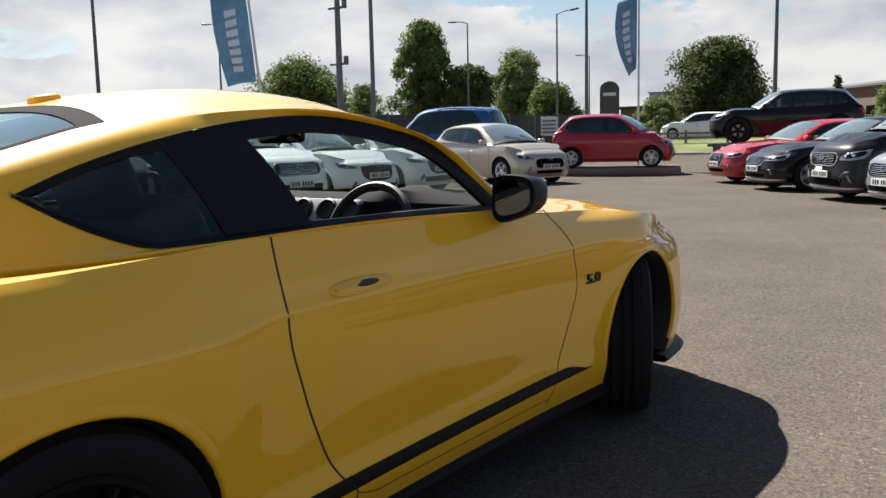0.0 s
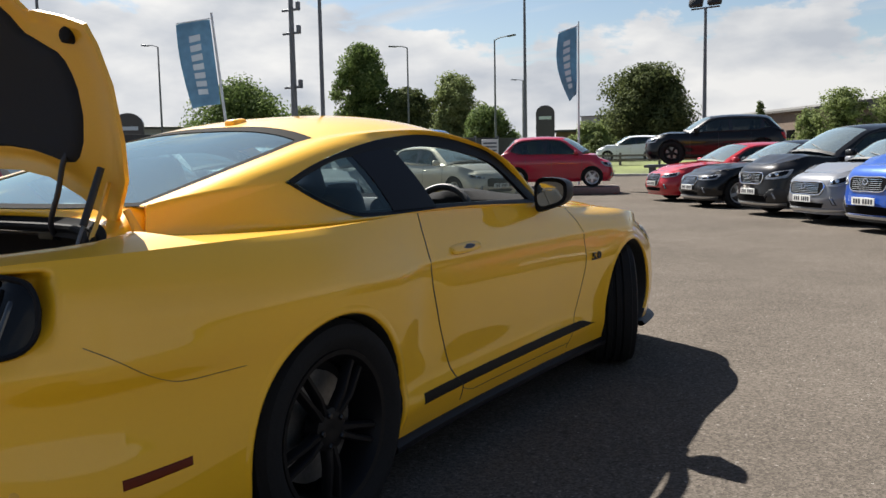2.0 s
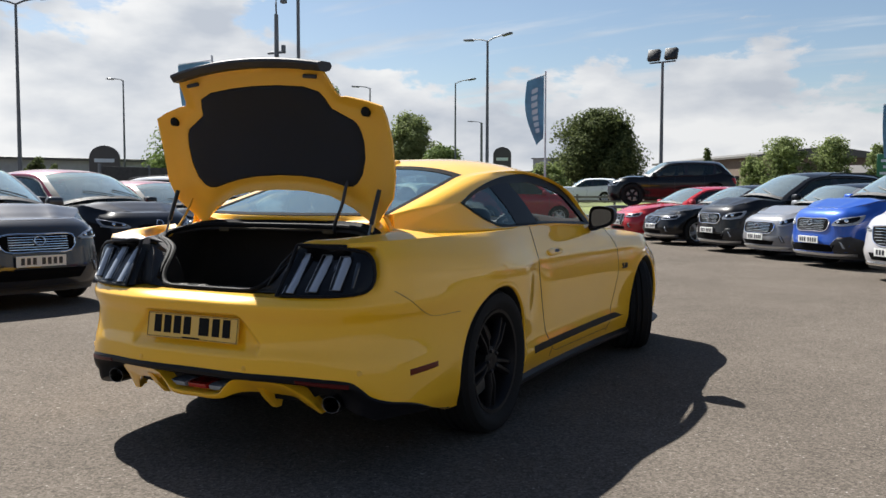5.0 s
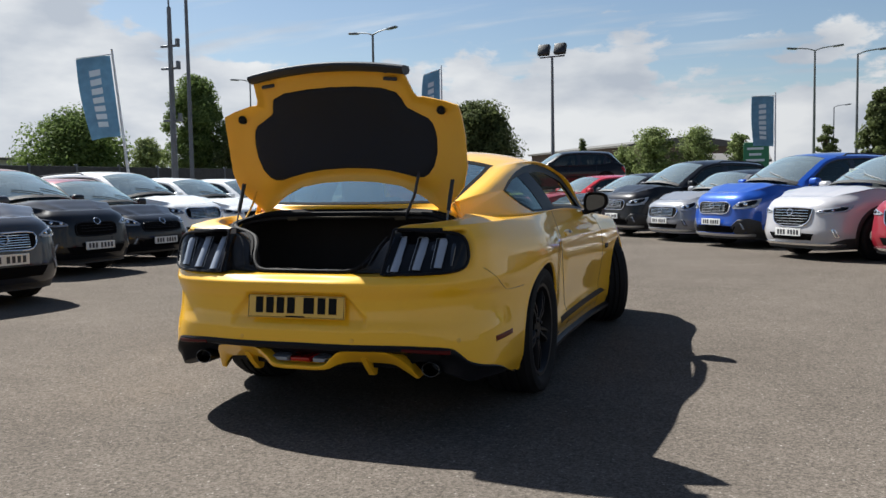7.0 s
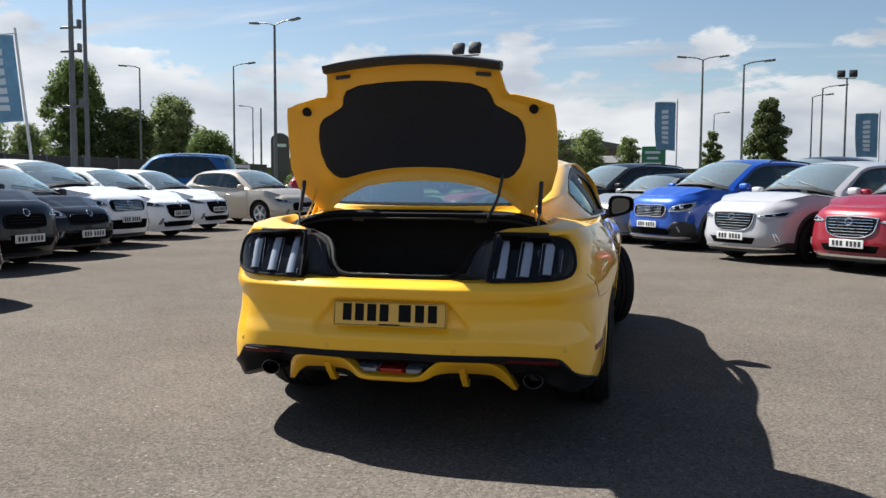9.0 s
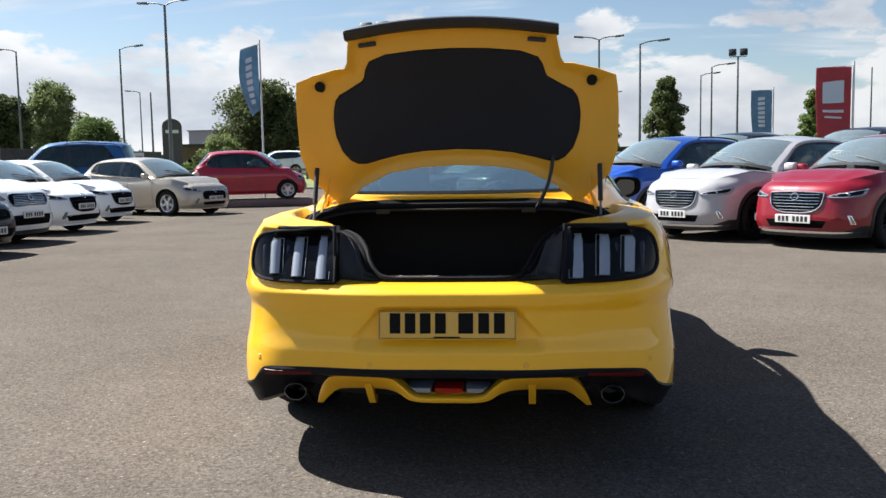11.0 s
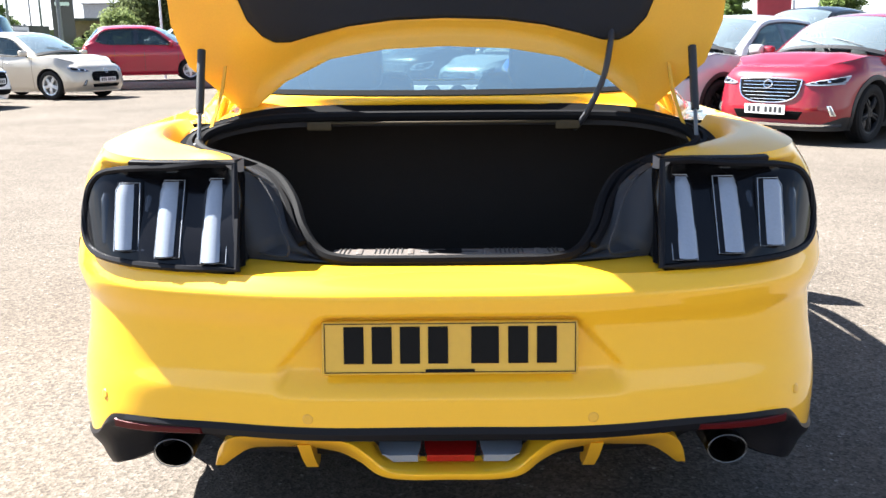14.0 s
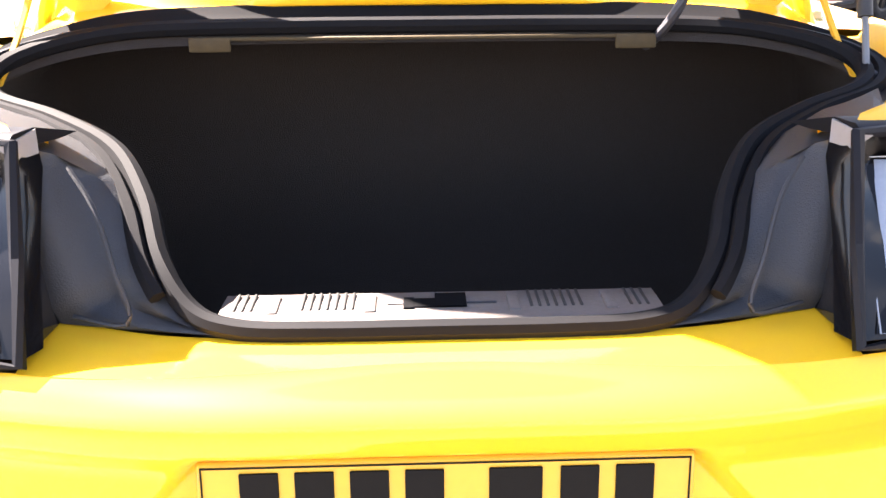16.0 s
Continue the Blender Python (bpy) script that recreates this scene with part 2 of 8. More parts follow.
M_BAR_EDGE = material("clear_bar_edge", (0.26, 0.28, 0.31), 0.2, 0, 0.5, 0.1, 60)
M_CAP = material("grey_corner_cap", (0.22, 0.22, 0.23), 0.35, 0, 0.2, 0.05, 100)
M_SMOKE = material("smoked_lamp", (0.005, 0.005, 0.006), 0.12, 0, 0.06, 0.1, 60)
M_HEADLAMP = material("headlamp_lens", (0.24, 0.25, 0.27), 0.08, 0.3, 1.0, 0.6, 16)
M_RED_LENS = material("red_lens", (0.36, 0.008, 0.008), 0.2, 0, 0.4, 0.12, 90)
# reflector red with the shade under the bumper put into its colour
M_REFLECTOR = material("shaded_red_reflector", (0.075, 0.004, 0.005), 0.4, 0, 0.1, 0.12, 90)
M_AMBER = material("dim_red_marker", (0.13, 0.022, 0.008), 0.4, 0, 0.1, 0.1, 90)
M_PLATE_Y = material("yellow_plate", (0.66, 0.385, 0.03), 0.35, 0, 0.5, 0.04, 60)
M_PLATE_W = material("white_plate", (0.62, 0.62, 0.60), 0.35, 0, 0.5, 0.04, 60)
M_INK = material("plate_black", (0.02, 0.02, 0.025), 0.5)
M_SCUFF = material("pale_sill_plastic", (0.100, 0.085, 0.076), 0.5, 0, 0, 0.1, 150, 0.1)
M_GROOVE_SHADE = material("groove_shade", (0.012, 0.011, 0.010), 0.6, 0, 0, 0.1, 200)
M_SEAT = material("black_seat_leather", (0.025, 0.025, 0.027), 0.5, 0, 0, 0.2, 160, 0.2)
M_DASH = material("dash_plastic", (0.016, 0.0165, 0.018), 0.8, 0, 0, 0.15, 300, 0.2)
M_SURROUND = material("dark_window_trim", (0.009, 0.009, 0.011), 0.42, 0, 0, 0.1, 200)
M_SURROUND.node_tree.nodes["Principled BSDF"].inputs["Specular IOR Level"].default_value = 0.12
M_FRIT = material("dull_black", (0.003, 0.003, 0.0035), 0.85, 0, 0, 0.1, 200)
M_FRIT.node_tree.nodes["Principled BSDF"].inputs["Specular IOR Level"].default_value = 0.06
M_PLINTH = material("pinkish_stone", (0.20, 0.15, 0.135), 0.9, 0, 0, 0.25, 20, 0.3)
M_SILVER = material("satin_silver_panel", (0.72, 0.73, 0.74), 0.35, 0.1, 0, 0.05, 120)
M_DASH.node_tree.nodes["Principled BSDF"].inputs["Specular IOR Level"].default_value = 0.06
M_SEAL.node_tree.nodes["Principled BSDF"].inputs["Specular IOR Level"].default_value = 0.1
M_SMOKE.node_tree.nodes["Principled BSDF"].inputs["Specular IOR Level"].default_value = 0.2
M_GLASS = glass("clear_car_glass", (0.74, 0.86, 0.82), 0.05)
M_GLASS_T = glass("tinted_car_glass", (0.25, 0.285, 0.285), 0.04)
M_GLASS_R = glass("rear_screen_glass", (0.44, 0.61, 0.60), 0.19, 0.01)
M_GLASS_W = glass("parked_windscreen", (0.58, 0.65, 0.63), 0.42, 0.13)
M_GLASS_S = glass("parked_side_glass", (0.20, 0.23, 0.24), 0.07)
M_MIRROR = material("mirror_glass", (0.14, 0.15, 0.155), 0.02, 1.0)
M_STRIPE = material("dark_side_stripe", (0.007, 0.006, 0.0045), 0.6, 0, 0, 0.15, 60)
for dull in (M_STRIPE, M_REFLECTOR, M_AMBER):
    dull.node_tree.nodes["Principled BSDF"].inputs["Specular IOR Level"].default_value = 0.12
M_STRIPE.node_tree.nodes["Principled BSDF"].inputs["Specular IOR Level"].default_value = 0.2
M_POLE = material("grey_galvanised_post", (0.13, 0.14, 0.15), 0.5, 0.4, 0, 0.2, 20)
M_POLE_PALE = material("pale_flag_pole", (0.5, 0.52, 0.54), 0.4, 0.3, 0, 0.1, 20)
M_GRASS = material("mown_grass", (0.12, 0.145, 0.035), 0.95, 0, 0, 0.5, 30, 0.6, (0.085, 0.105, 0.03), 0.4)
M_KERB = material("kerb_stone", (0.34, 0.33, 0.31), 0.85, 0, 0, 0.2, 30, 0.3)
M_TIMBER = material("weathered_rail", (0.16, 0.14, 0.12), 0.85, 0, 0, 0.3, 20, 0.3)
M_BARK = material("bark", (0.075, 0.058, 0.04), 0.95, 0, 0, 0.4, 14, 0.6)
M_ROOF = material("pale_metal_roof", (0.105, 0.10, 0.09), 0.7, 0, 0, 0.12, 3, 0, None, 0.15)
M_BRICK = material("brown_cladding", (0.16, 0.115, 0.085), 0.85, 0, 0, 0.25, 3, 0, None, 0.2)
M_SHED = material("grey_shed_cladding", (0.36, 0.37, 0.38), 0.7, 0, 0, 0.15, 2, 0, None, 0.1)
M_FLAG = material("blue_grey_banner", (0.16, 0.28, 0.38), 0.75, 0, 0, 0.18, 6, 0, None, 0.9)
M_FLAG_RED = material("red_banner", (0.42, 0.085, 0.10), 0.75, 0, 0, 0.12, 6, 0, None, 0.9)
M_FLAG_INK = material("banner_white", (0.55, 0.62, 0.66), 0.8)
for cloth_mat in (M_FLAG, M_FLAG_RED):
    # thin cloth lets the sky shine through
    nt = cloth_mat.node_tree
    bs, out = nt.nodes["Principled BSDF"], nt.nodes["Material Output"]
    tl, mx = nt.nodes.new("ShaderNodeBsdfTranslucent"), nt.nodes.new("ShaderNodeMixShader")
    mx.inputs[0].default_value = 0.45
    nt.links.new(bs.inputs["Base Color"].links[0].from_socket, tl.inputs[0])
    nt.links.new(bs.outputs[0], mx.inputs[1])
    nt.links.new(tl.outputs[0], mx.inputs[2])
    nt.links.new(mx.outputs[0], out.inputs[0])
M_TOTEM = material("black_totem", (0.018, 0.018, 0.02), 0.3, 0, 0.3, 0.1, 20)
M_GREEN_SIGN = material("green_sign", (0.02, 0.16, 0.07), 0.5, 0, 0, 0.1, 10)
M_FENCE = material("dark_fence", (0.05, 0.05, 0.048), 0.8, 0, 0, 0.3, 6)


def leaf_material(name, a, b):
    m = material(name, a, 0.6)
    nt = m.node_tree
    p = nt.nodes["Principled BSDF"]
    geo, cr = nt.nodes.new("ShaderNodeNewGeometry"), nt.nodes.new("ShaderNodeValToRGB")
    cr.color_ramp.elements[0].color, cr.color_ramp.elements[1].color = (*a, 1), (*b, 1)
    nt.links.new(geo.outputs["Random Per Island"], cr.inputs[0])
    nt.links.new(cr.outputs[0], p.inputs["Base Color"])
    p.inputs["Subsurface Weight"].default_value = 0.0
    p.inputs["Specular IOR Level"].default_value, p.inputs["Roughness"].default_value = 0.1, 0.8
    tl, mx = nt.nodes.new("ShaderNodeBsdfTranslucent"), nt.nodes.new("ShaderNodeMixShader")
    nt.links.new(cr.outputs[0], tl.inputs[0])
    mx.inputs[0].default_value = 0.35
    out = nt.nodes["Material Output"]
    nt.links.new(p.outputs[0], mx.inputs[1])
    nt.links.new(tl.outputs[0], mx.inputs[2])
    nt.links.new(mx.outputs[0], out.inputs[0])
    return m


M_LEAF = leaf_material("broad_leaves", (0.062, 0.098, 0.028), (0.185, 0.245, 0.078))
M_LEAF_DARK = leaf_material("dark_leaves", (0.052, 0.068, 0.026), (0.135, 0.160, 0.062))
M_LEAF_PALE = leaf_material("pale_leaves", (0.12, 0.152, 0.056), (0.25, 0.295, 0.12))


# ---- mesh tools ----
def thing(name, label, category, group="", loc=(0, 0, 0)):
    e = new(name)
    e.empty_display_size = 0.2
    e.location = loc
    return tagged(e, label, category, group)


def finish(bm, sharp=0.7):
    for f in bm.faces:
        f.smooth = True
    for e in bm.edges:
        if len(e.link_faces) == 2 and e.calc_face_angle(0) > sharp:
            e.smooth = False


def part(name, bm, mat, parent=None, label="", sharp=0.7, normals=True):
    if normals:
        bmesh.ops.recalc_face_normals(bm, faces=bm.faces[:])
    finish(bm, sharp)
    me = bpy.data.meshes.new(name)
    bm.to_mesh(me)
    bm.free()
    me.materials.append(mat)
    ob = new(name, me)
    if parent is not None:
        ob.parent = parent
    return tagged(ob, label)


def setting(name, bm, mat, label, category):
    return tagged(part(name, bm, mat), label, category, kind="structure")


def hermite(keys):
    """A smooth monotone-minded function through (x, value) keys."""
    ks = sorted(keys)
    xs, ys = [k[0] for k in ks], [k[1] for k in ks]
    n = len(xs)
    d = [(ys[i + 1] - ys[i]) / (xs[i + 1] - xs[i]) for i in range(n - 1)]
    m = [d[0]] + [0 if d[i - 1] * d[i] <= 0 else 2 * d[i - 1] * d[i] / (d[i - 1] + d[i]) for i in range(1, n - 1)] + [d[-1]]

    def f(x):
        if x <= xs[0]:
            return ys[0]
        if x >= xs[-1]:
            return ys[-1]
        i = 0
        while x > xs[i + 1]:
            i += 1
        h = xs[i + 1] - xs[i]
        t = (x - xs[i]) / h
        return (ys[i] * (1 + 2 * t) * (1 - t) ** 2 + m[i] * h * t * (1 - t) ** 2 + ys[i + 1] * t * t * (3 - 2 * t) + m[i + 1] * h * t * t * (t - 1))
    return f


def rom(pts, per=8, closed=False):
    """Points of a Catmull-Rom curve through pts."""
    P = [Vector(p) for p in pts]
    n = len(P)
    out = []
    for i in range(n if closed else n - 1):
        if closed:
            a, b, c, d = P[(i - 1) % n], P[i], P[(i + 1) % n], P[(i + 2) % n]
        else:
            b, c = P[i], P[i + 1]
            a = P[i - 1] if i else b * 2 - c
            d = P[i + 2] if i + 2 < n else c * 2 - b
        for k in range(per):
            t = k / per
            out.append(0.5 * ((2 * b) + (c - a) * t + (2 * a - 5 * b + 4 * c - d) * t * t + (3 * b - a - 3 * c + d) * t ** 3))
    if not closed:
        out.append(P[-1].copy())
    return out


def spread(pts, n):
    """n points evenly along a polyline."""
    acc = [0]
    for a, b in zip(pts, pts[1:]):
        acc.append(acc[-1] + (b - a).length)
    out, j = [], 0
    for k in range(n):
        s = acc[-1] * k / (n - 1)
        while j < len(acc) - 2 and acc[j + 1] < s:
            j += 1
        w = (s - acc[j]) / max(1e-9, acc[j + 1] - acc[j])
        out.append(pts[j].lerp(pts[j + 1], min(1, max(0, w))))
    return out


def sheet(bm, rows, wrap=False):
    """Quads between rows of points."""
    V = [[bm.verts.new(p) for p in r] for r in rows]
    for a, b in zip(V, V[1:]):
        n = len(a)
        for i in range(n if wrap else n - 1):
            j = (i + 1) % n
            try:
                bm.faces.new((a[i], a[j], b[j], b[i]))
            except ValueError:
                pass
    return V


def tube(bm, pts, r, sides=8, closed=False, flat=1.0):
    P = [Vector(p) for p in pts]
    n = len(P)
    rings = []
    up = Vector((0, 0, 1))
    for i, p in enumerate(P):
        a, b = P[(i - 1) % n] if closed or i else P[0], P[(i + 1) % n] if closed or i < n - 1 else P[-1]
        d = (b - a).normalized()
        u = up.cross(d)
        if u.length < 0.05:
            u = Vector((1, 0, 0)).cross(d)
        u.normalize()
        v = d.cross(u)
        rr = r(i / max(1, n - 1)) if callable(r) else r
        rings.append([p + u * rr * math.cos(k * math.tau / sides) + v * rr * flat * math.sin(k * math.tau / sides) for k in range(sides)])
    if closed:
        rings.append(rings[0])
    V = sheet(bm, rings, True)
    if closed:
        bmesh.ops.remove_doubles(bm, verts=bm.verts[:], dist=1e-5)
    else:
        bm.faces.new(V[0][::-1])
        bm.faces.new(V[-1])


def box(bm, size, loc=(0, 0, 0), bevel=0.0, m=None, seg=2):
    made = bmesh.ops.create_cube(bm, size=1)["verts"]
    bmesh.ops.scale(bm, vec=size, verts=made)
    if bevel:
        es = list({e for v in made for e in v.link_edges})
        made = list({v for f in bmesh.ops.bevel(bm, geom=es, offset=bevel, segments=seg, profile=0.5, affect="EDGES")["faces"] for v in f.verts} | {v for v in made if v.is_valid})
    if m is not None:
        bmesh.ops.transform(bm, matrix=m, verts=made)
    bmesh.ops.translate(bm, vec=loc, verts=made)
    return made


def lathe(bm, prof, steps=32, axis="X", m=None, caps=False):
    """Turns (along, radius) round an axis."""
    rows = []
    for a, r in prof:
        row = []
        for k in range(steps):
            c, s = math.cos(k * math.tau / steps) * r, math.sin(k * math.tau / steps) * r
            row.append(Vector((a, c, s)) if axis == "X" else Vector((c, a, s)) if axis == "Y" else Vector((c, s, a)))
        rows.append(row)
    if m is not None:
        rows = [[m @ p for p in r] for r in rows]
    V = sheet(bm, rows, True)
    for v, rv in ((V[0], prof[0][1]), (V[-1], prof[-1][1])):
        if caps and rv > 1e-4:
            bm.faces.new(v)


def inset_ring(ring, d):
    """A flat (a, b) polygon drawn in by d along its edges' normals, and its middle."""
    n = len(ring)
    c = (sum(p[0] for p in ring) / n, sum(p[1] for p in ring) / n)
    area = sum(ring[i][0] * ring[(i + 1) % n][1] - ring[(i + 1) % n][0] * ring[i][1] for i in range(n))
    sg = 1 if area > 0 else -1
    out = []
    for i in range(n):
        (ax, ay), (bx, by), (cx, cy) = ring[i - 1], ring[i], ring[(i + 1) % n]
        n1, n2 = Vector((-(by - ay), bx - ax)) * sg, Vector((-(cy - by), cx - bx)) * sg
        if n1.length > 1e-9:
            n1.normalize()
        if n2.length > 1e-9:
            n2.normalize()
        m = n1 + n2
        if m.length < 1e-6:
            m = n1
        m.normalize()
        k = d / max(0.5, m.dot(n1))
        out.append((bx + m.x * k, by + m.y * k))
    return out, c


def pad_on(bm, surf, outline, low=-0.01, high=0.012, edge=0.012, per=4, smooth=True, fine=False):
    """A raised pad with rounded rim that follows surf(a, b, out) inside an outline of (a, b)."""
    if smooth:
        ring = [(p.x, p.y) for p in rom([(a, b, 0) for a, b in outline], per, True)]
    else:
        ring = []
        for (a, b), (c, d) in zip(outline, outline[1:] + outline[:1]):
            ring += [(a + (c - a) * k / per, b + (d - b) * k / per) for k in range(per)]
    r1, c = inset_ring(ring, edge * 0.35)
    r2, c = inset_ring(ring, edge)
    rows = [[surf(a, b, low) for a, b in ring], [surf(a, b, low * 0.3 + high * 0.7) for a, b in r1], [surf(a, b, high) for a, b in r2]]
    for k in (0.9, 0.8, 0.68, 0.54, 0.4, 0.22) if fine else (0.66, 0.33):
        rows.append([surf(c[0] + (a - c[0]) * k, c[1] + (b - c[1]) * k, high) for a, b in r2])
    V = sheet(bm, rows, True)
    mid = bm.verts.new(surf(c[0], c[1], high))
    for i in range(len(ring)):
        bm.faces.new((V[-1][i], V[-1][(i + 1) % len(ring)], mid))


def ribbon(bm, pts, width, lift):
    """A thin raised strip along pts; lift(p) gives the way out of the surface."""
    rows = []
    n = len(pts)
    for i, p in enumerate(pts):
        d = (pts[min(n - 1, i + 1)] - pts[max(0, i - 1)]).normalized()
        o = lift(p)
        s = d.cross(o).normalized() * width / 2
        rows.append([p - s, p - s * 0.8 + o * 0.0016, p + s * 0.8 + o * 0.0016, p + s])
    sheet(bm, rows)


class Shell:
    """The outer skin of a car's lower body: a plan outline, drawn in by an inset that depends on place and height.
    s runs round the right half from the outline's first point to its last; x is to the right."""

    def __init__(self, plan, stations):
        self.pts = rom([(x, y, 0) for x, y in plan], 14)
        self.acc = [0.0]
        for a, b in zip(self.pts, self.pts[1:]):
            self.acc.append(self.acc[-1] + (b - a).length)
        self.total = self.acc[-1]
        self.stations = [(s, hermite(prof)) for s, prof in stations]

    def plan(self, s):
        s = min(max(s, 0), self.total - 1e-6)
        lo, hi = 0, len(self.acc) - 1
        while hi - lo > 1:
            mid = (lo + hi) // 2
            if self.acc[mid] <= s:
                lo = mid
            else:
                hi = mid
        w = (s - self.acc[lo]) / max(1e-9, self.acc[hi] - self.acc[lo])
        p = self.pts[lo].lerp(self.pts[hi], w)
        q0, q1 = self.pts[max(0, lo - 1)], self.pts[min(len(self.pts) - 1, hi + 1)]
        ta, tb = (self.pts[hi] - q0).normalized(), (q1 - self.pts[lo]).normalized()
        t = ta.lerp(tb, w).normalized()
        return p, t

    dent = None

    def inset(self, s, z):
        return self.base_inset(s, z) + (self.dent(s, z) if self.dent else 0.0)

    def base_inset(self, s, z):
        st = self.stations
        if s <= st[0][0]:
            return st[0][1](z)
        for (a, fa), (b, fb) in zip(st, st[1:]):
            if s <= b:
                w = (s - a) / (b - a)
                w = w * w * (3 - 2 * w)
                return fa(z) * (1 - w) + fb(z) * w
        return st[-1][1](z)

    def at(self, s, z, out=0.0, flip=1):
        p, t = self.plan(abs(s))
        n = Vector((t.y, -t.x, 0)) * self.turn
        q = p + n * (out - self.inset(abs(s), z))
        x = q.x if abs(s) < 1e-9 or q.x > 0 else 0.0
        return Vector((x * flip * (1 if s >= 0 else -1), q.y, z))

    turn = 1

    def s_at_x(self, x, front=False):
        """s of the place near the first end with that sideways distance."""
        lo, hi = 0.0, self.total * 0.25
        for _ in range(30):
            mid = (lo + hi) / 2
            if self.plan(mid)[0].x < x:
                lo = mid
            else:
                hi = mid
        return (lo + hi) / 2

    def s_at_y(self, y):
        lo, hi = self.total * 0.06, self.total * 0.94
        up = self.plan(hi)[0].y > self.plan(lo)[0].y
        for _ in range(40):
            mid = (lo + hi) / 2
            if (self.plan(mid)[0].y < y) == up:
                lo = mid
            else:
                hi = mid
        return (lo + hi) / 2


def skin_rows(shell, s_list, low, high, rows, arches=(), flip=1, warp=None):
    """The grid of the skin between two heights, with round arches (s, z, r) left free. Returns verts as (point or None) rows and a face test."""
    grid = []
    for s in s_list:
        z0, z1 = low(s), high(s)
        col = []
        for k in range(rows + 1):
            v = k / rows
            z = z0 + (z1 - z0) * v
            ss = s + (warp(s, z) if warp else 0)
            inside = False
            for cs, cz, r in arches:
                d = math.hypot(ss - cs, z - cz)
                if d < r:
                    inside = True
                    if d > 1e-6:
                        ss, z = cs + (ss - cs) * r / d, cz + (z - cz) * r / d
                    break
            col.append((shell.at(ss, z, 0, flip), inside))
        grid.append(col)
    return grid


def skin_mesh(bm, grid):
    V = [[None] * len(c) for c in grid]

    def vert(i, k):
        if V[i][k] is None:
            V[i][k] = bm.verts.new(grid[i][k][0])
        return V[i][k]
    for i in range(len(grid) - 1):
        for k in range(len(grid[i]) - 1):
            cs = ((i, k), (i + 1, k), (i + 1, k + 1), (i, k + 1))
            if all(grid[a][b][1] for a, b in cs):
                continue
            vs = [vert(a, b) for a, b in cs]
            if len(set(vs)) == 4:
                bm.faces.new(vs)


# ---- ground ----
bm = bmesh.new()
R = [0, 4, 9, 16, 26, 40, 70, 130, 300, 700, 1500]
rows = [[Vector((r * math.cos(k * math.tau / 48), 8 + r * math.sin(k * math.tau / 48), 0)) for k in range(48)] for r in R[1:]]
V = sheet(bm, rows, True)
c = bm.verts.new((0, 8, 0))
for k in range(48):
    bm.faces.new((V[0][k], V[0][(k + 1) % 48], c))
setting("ground", bm, M_ASPHALT, "worn grey asphalt of a car dealer's forecourt", "ground")


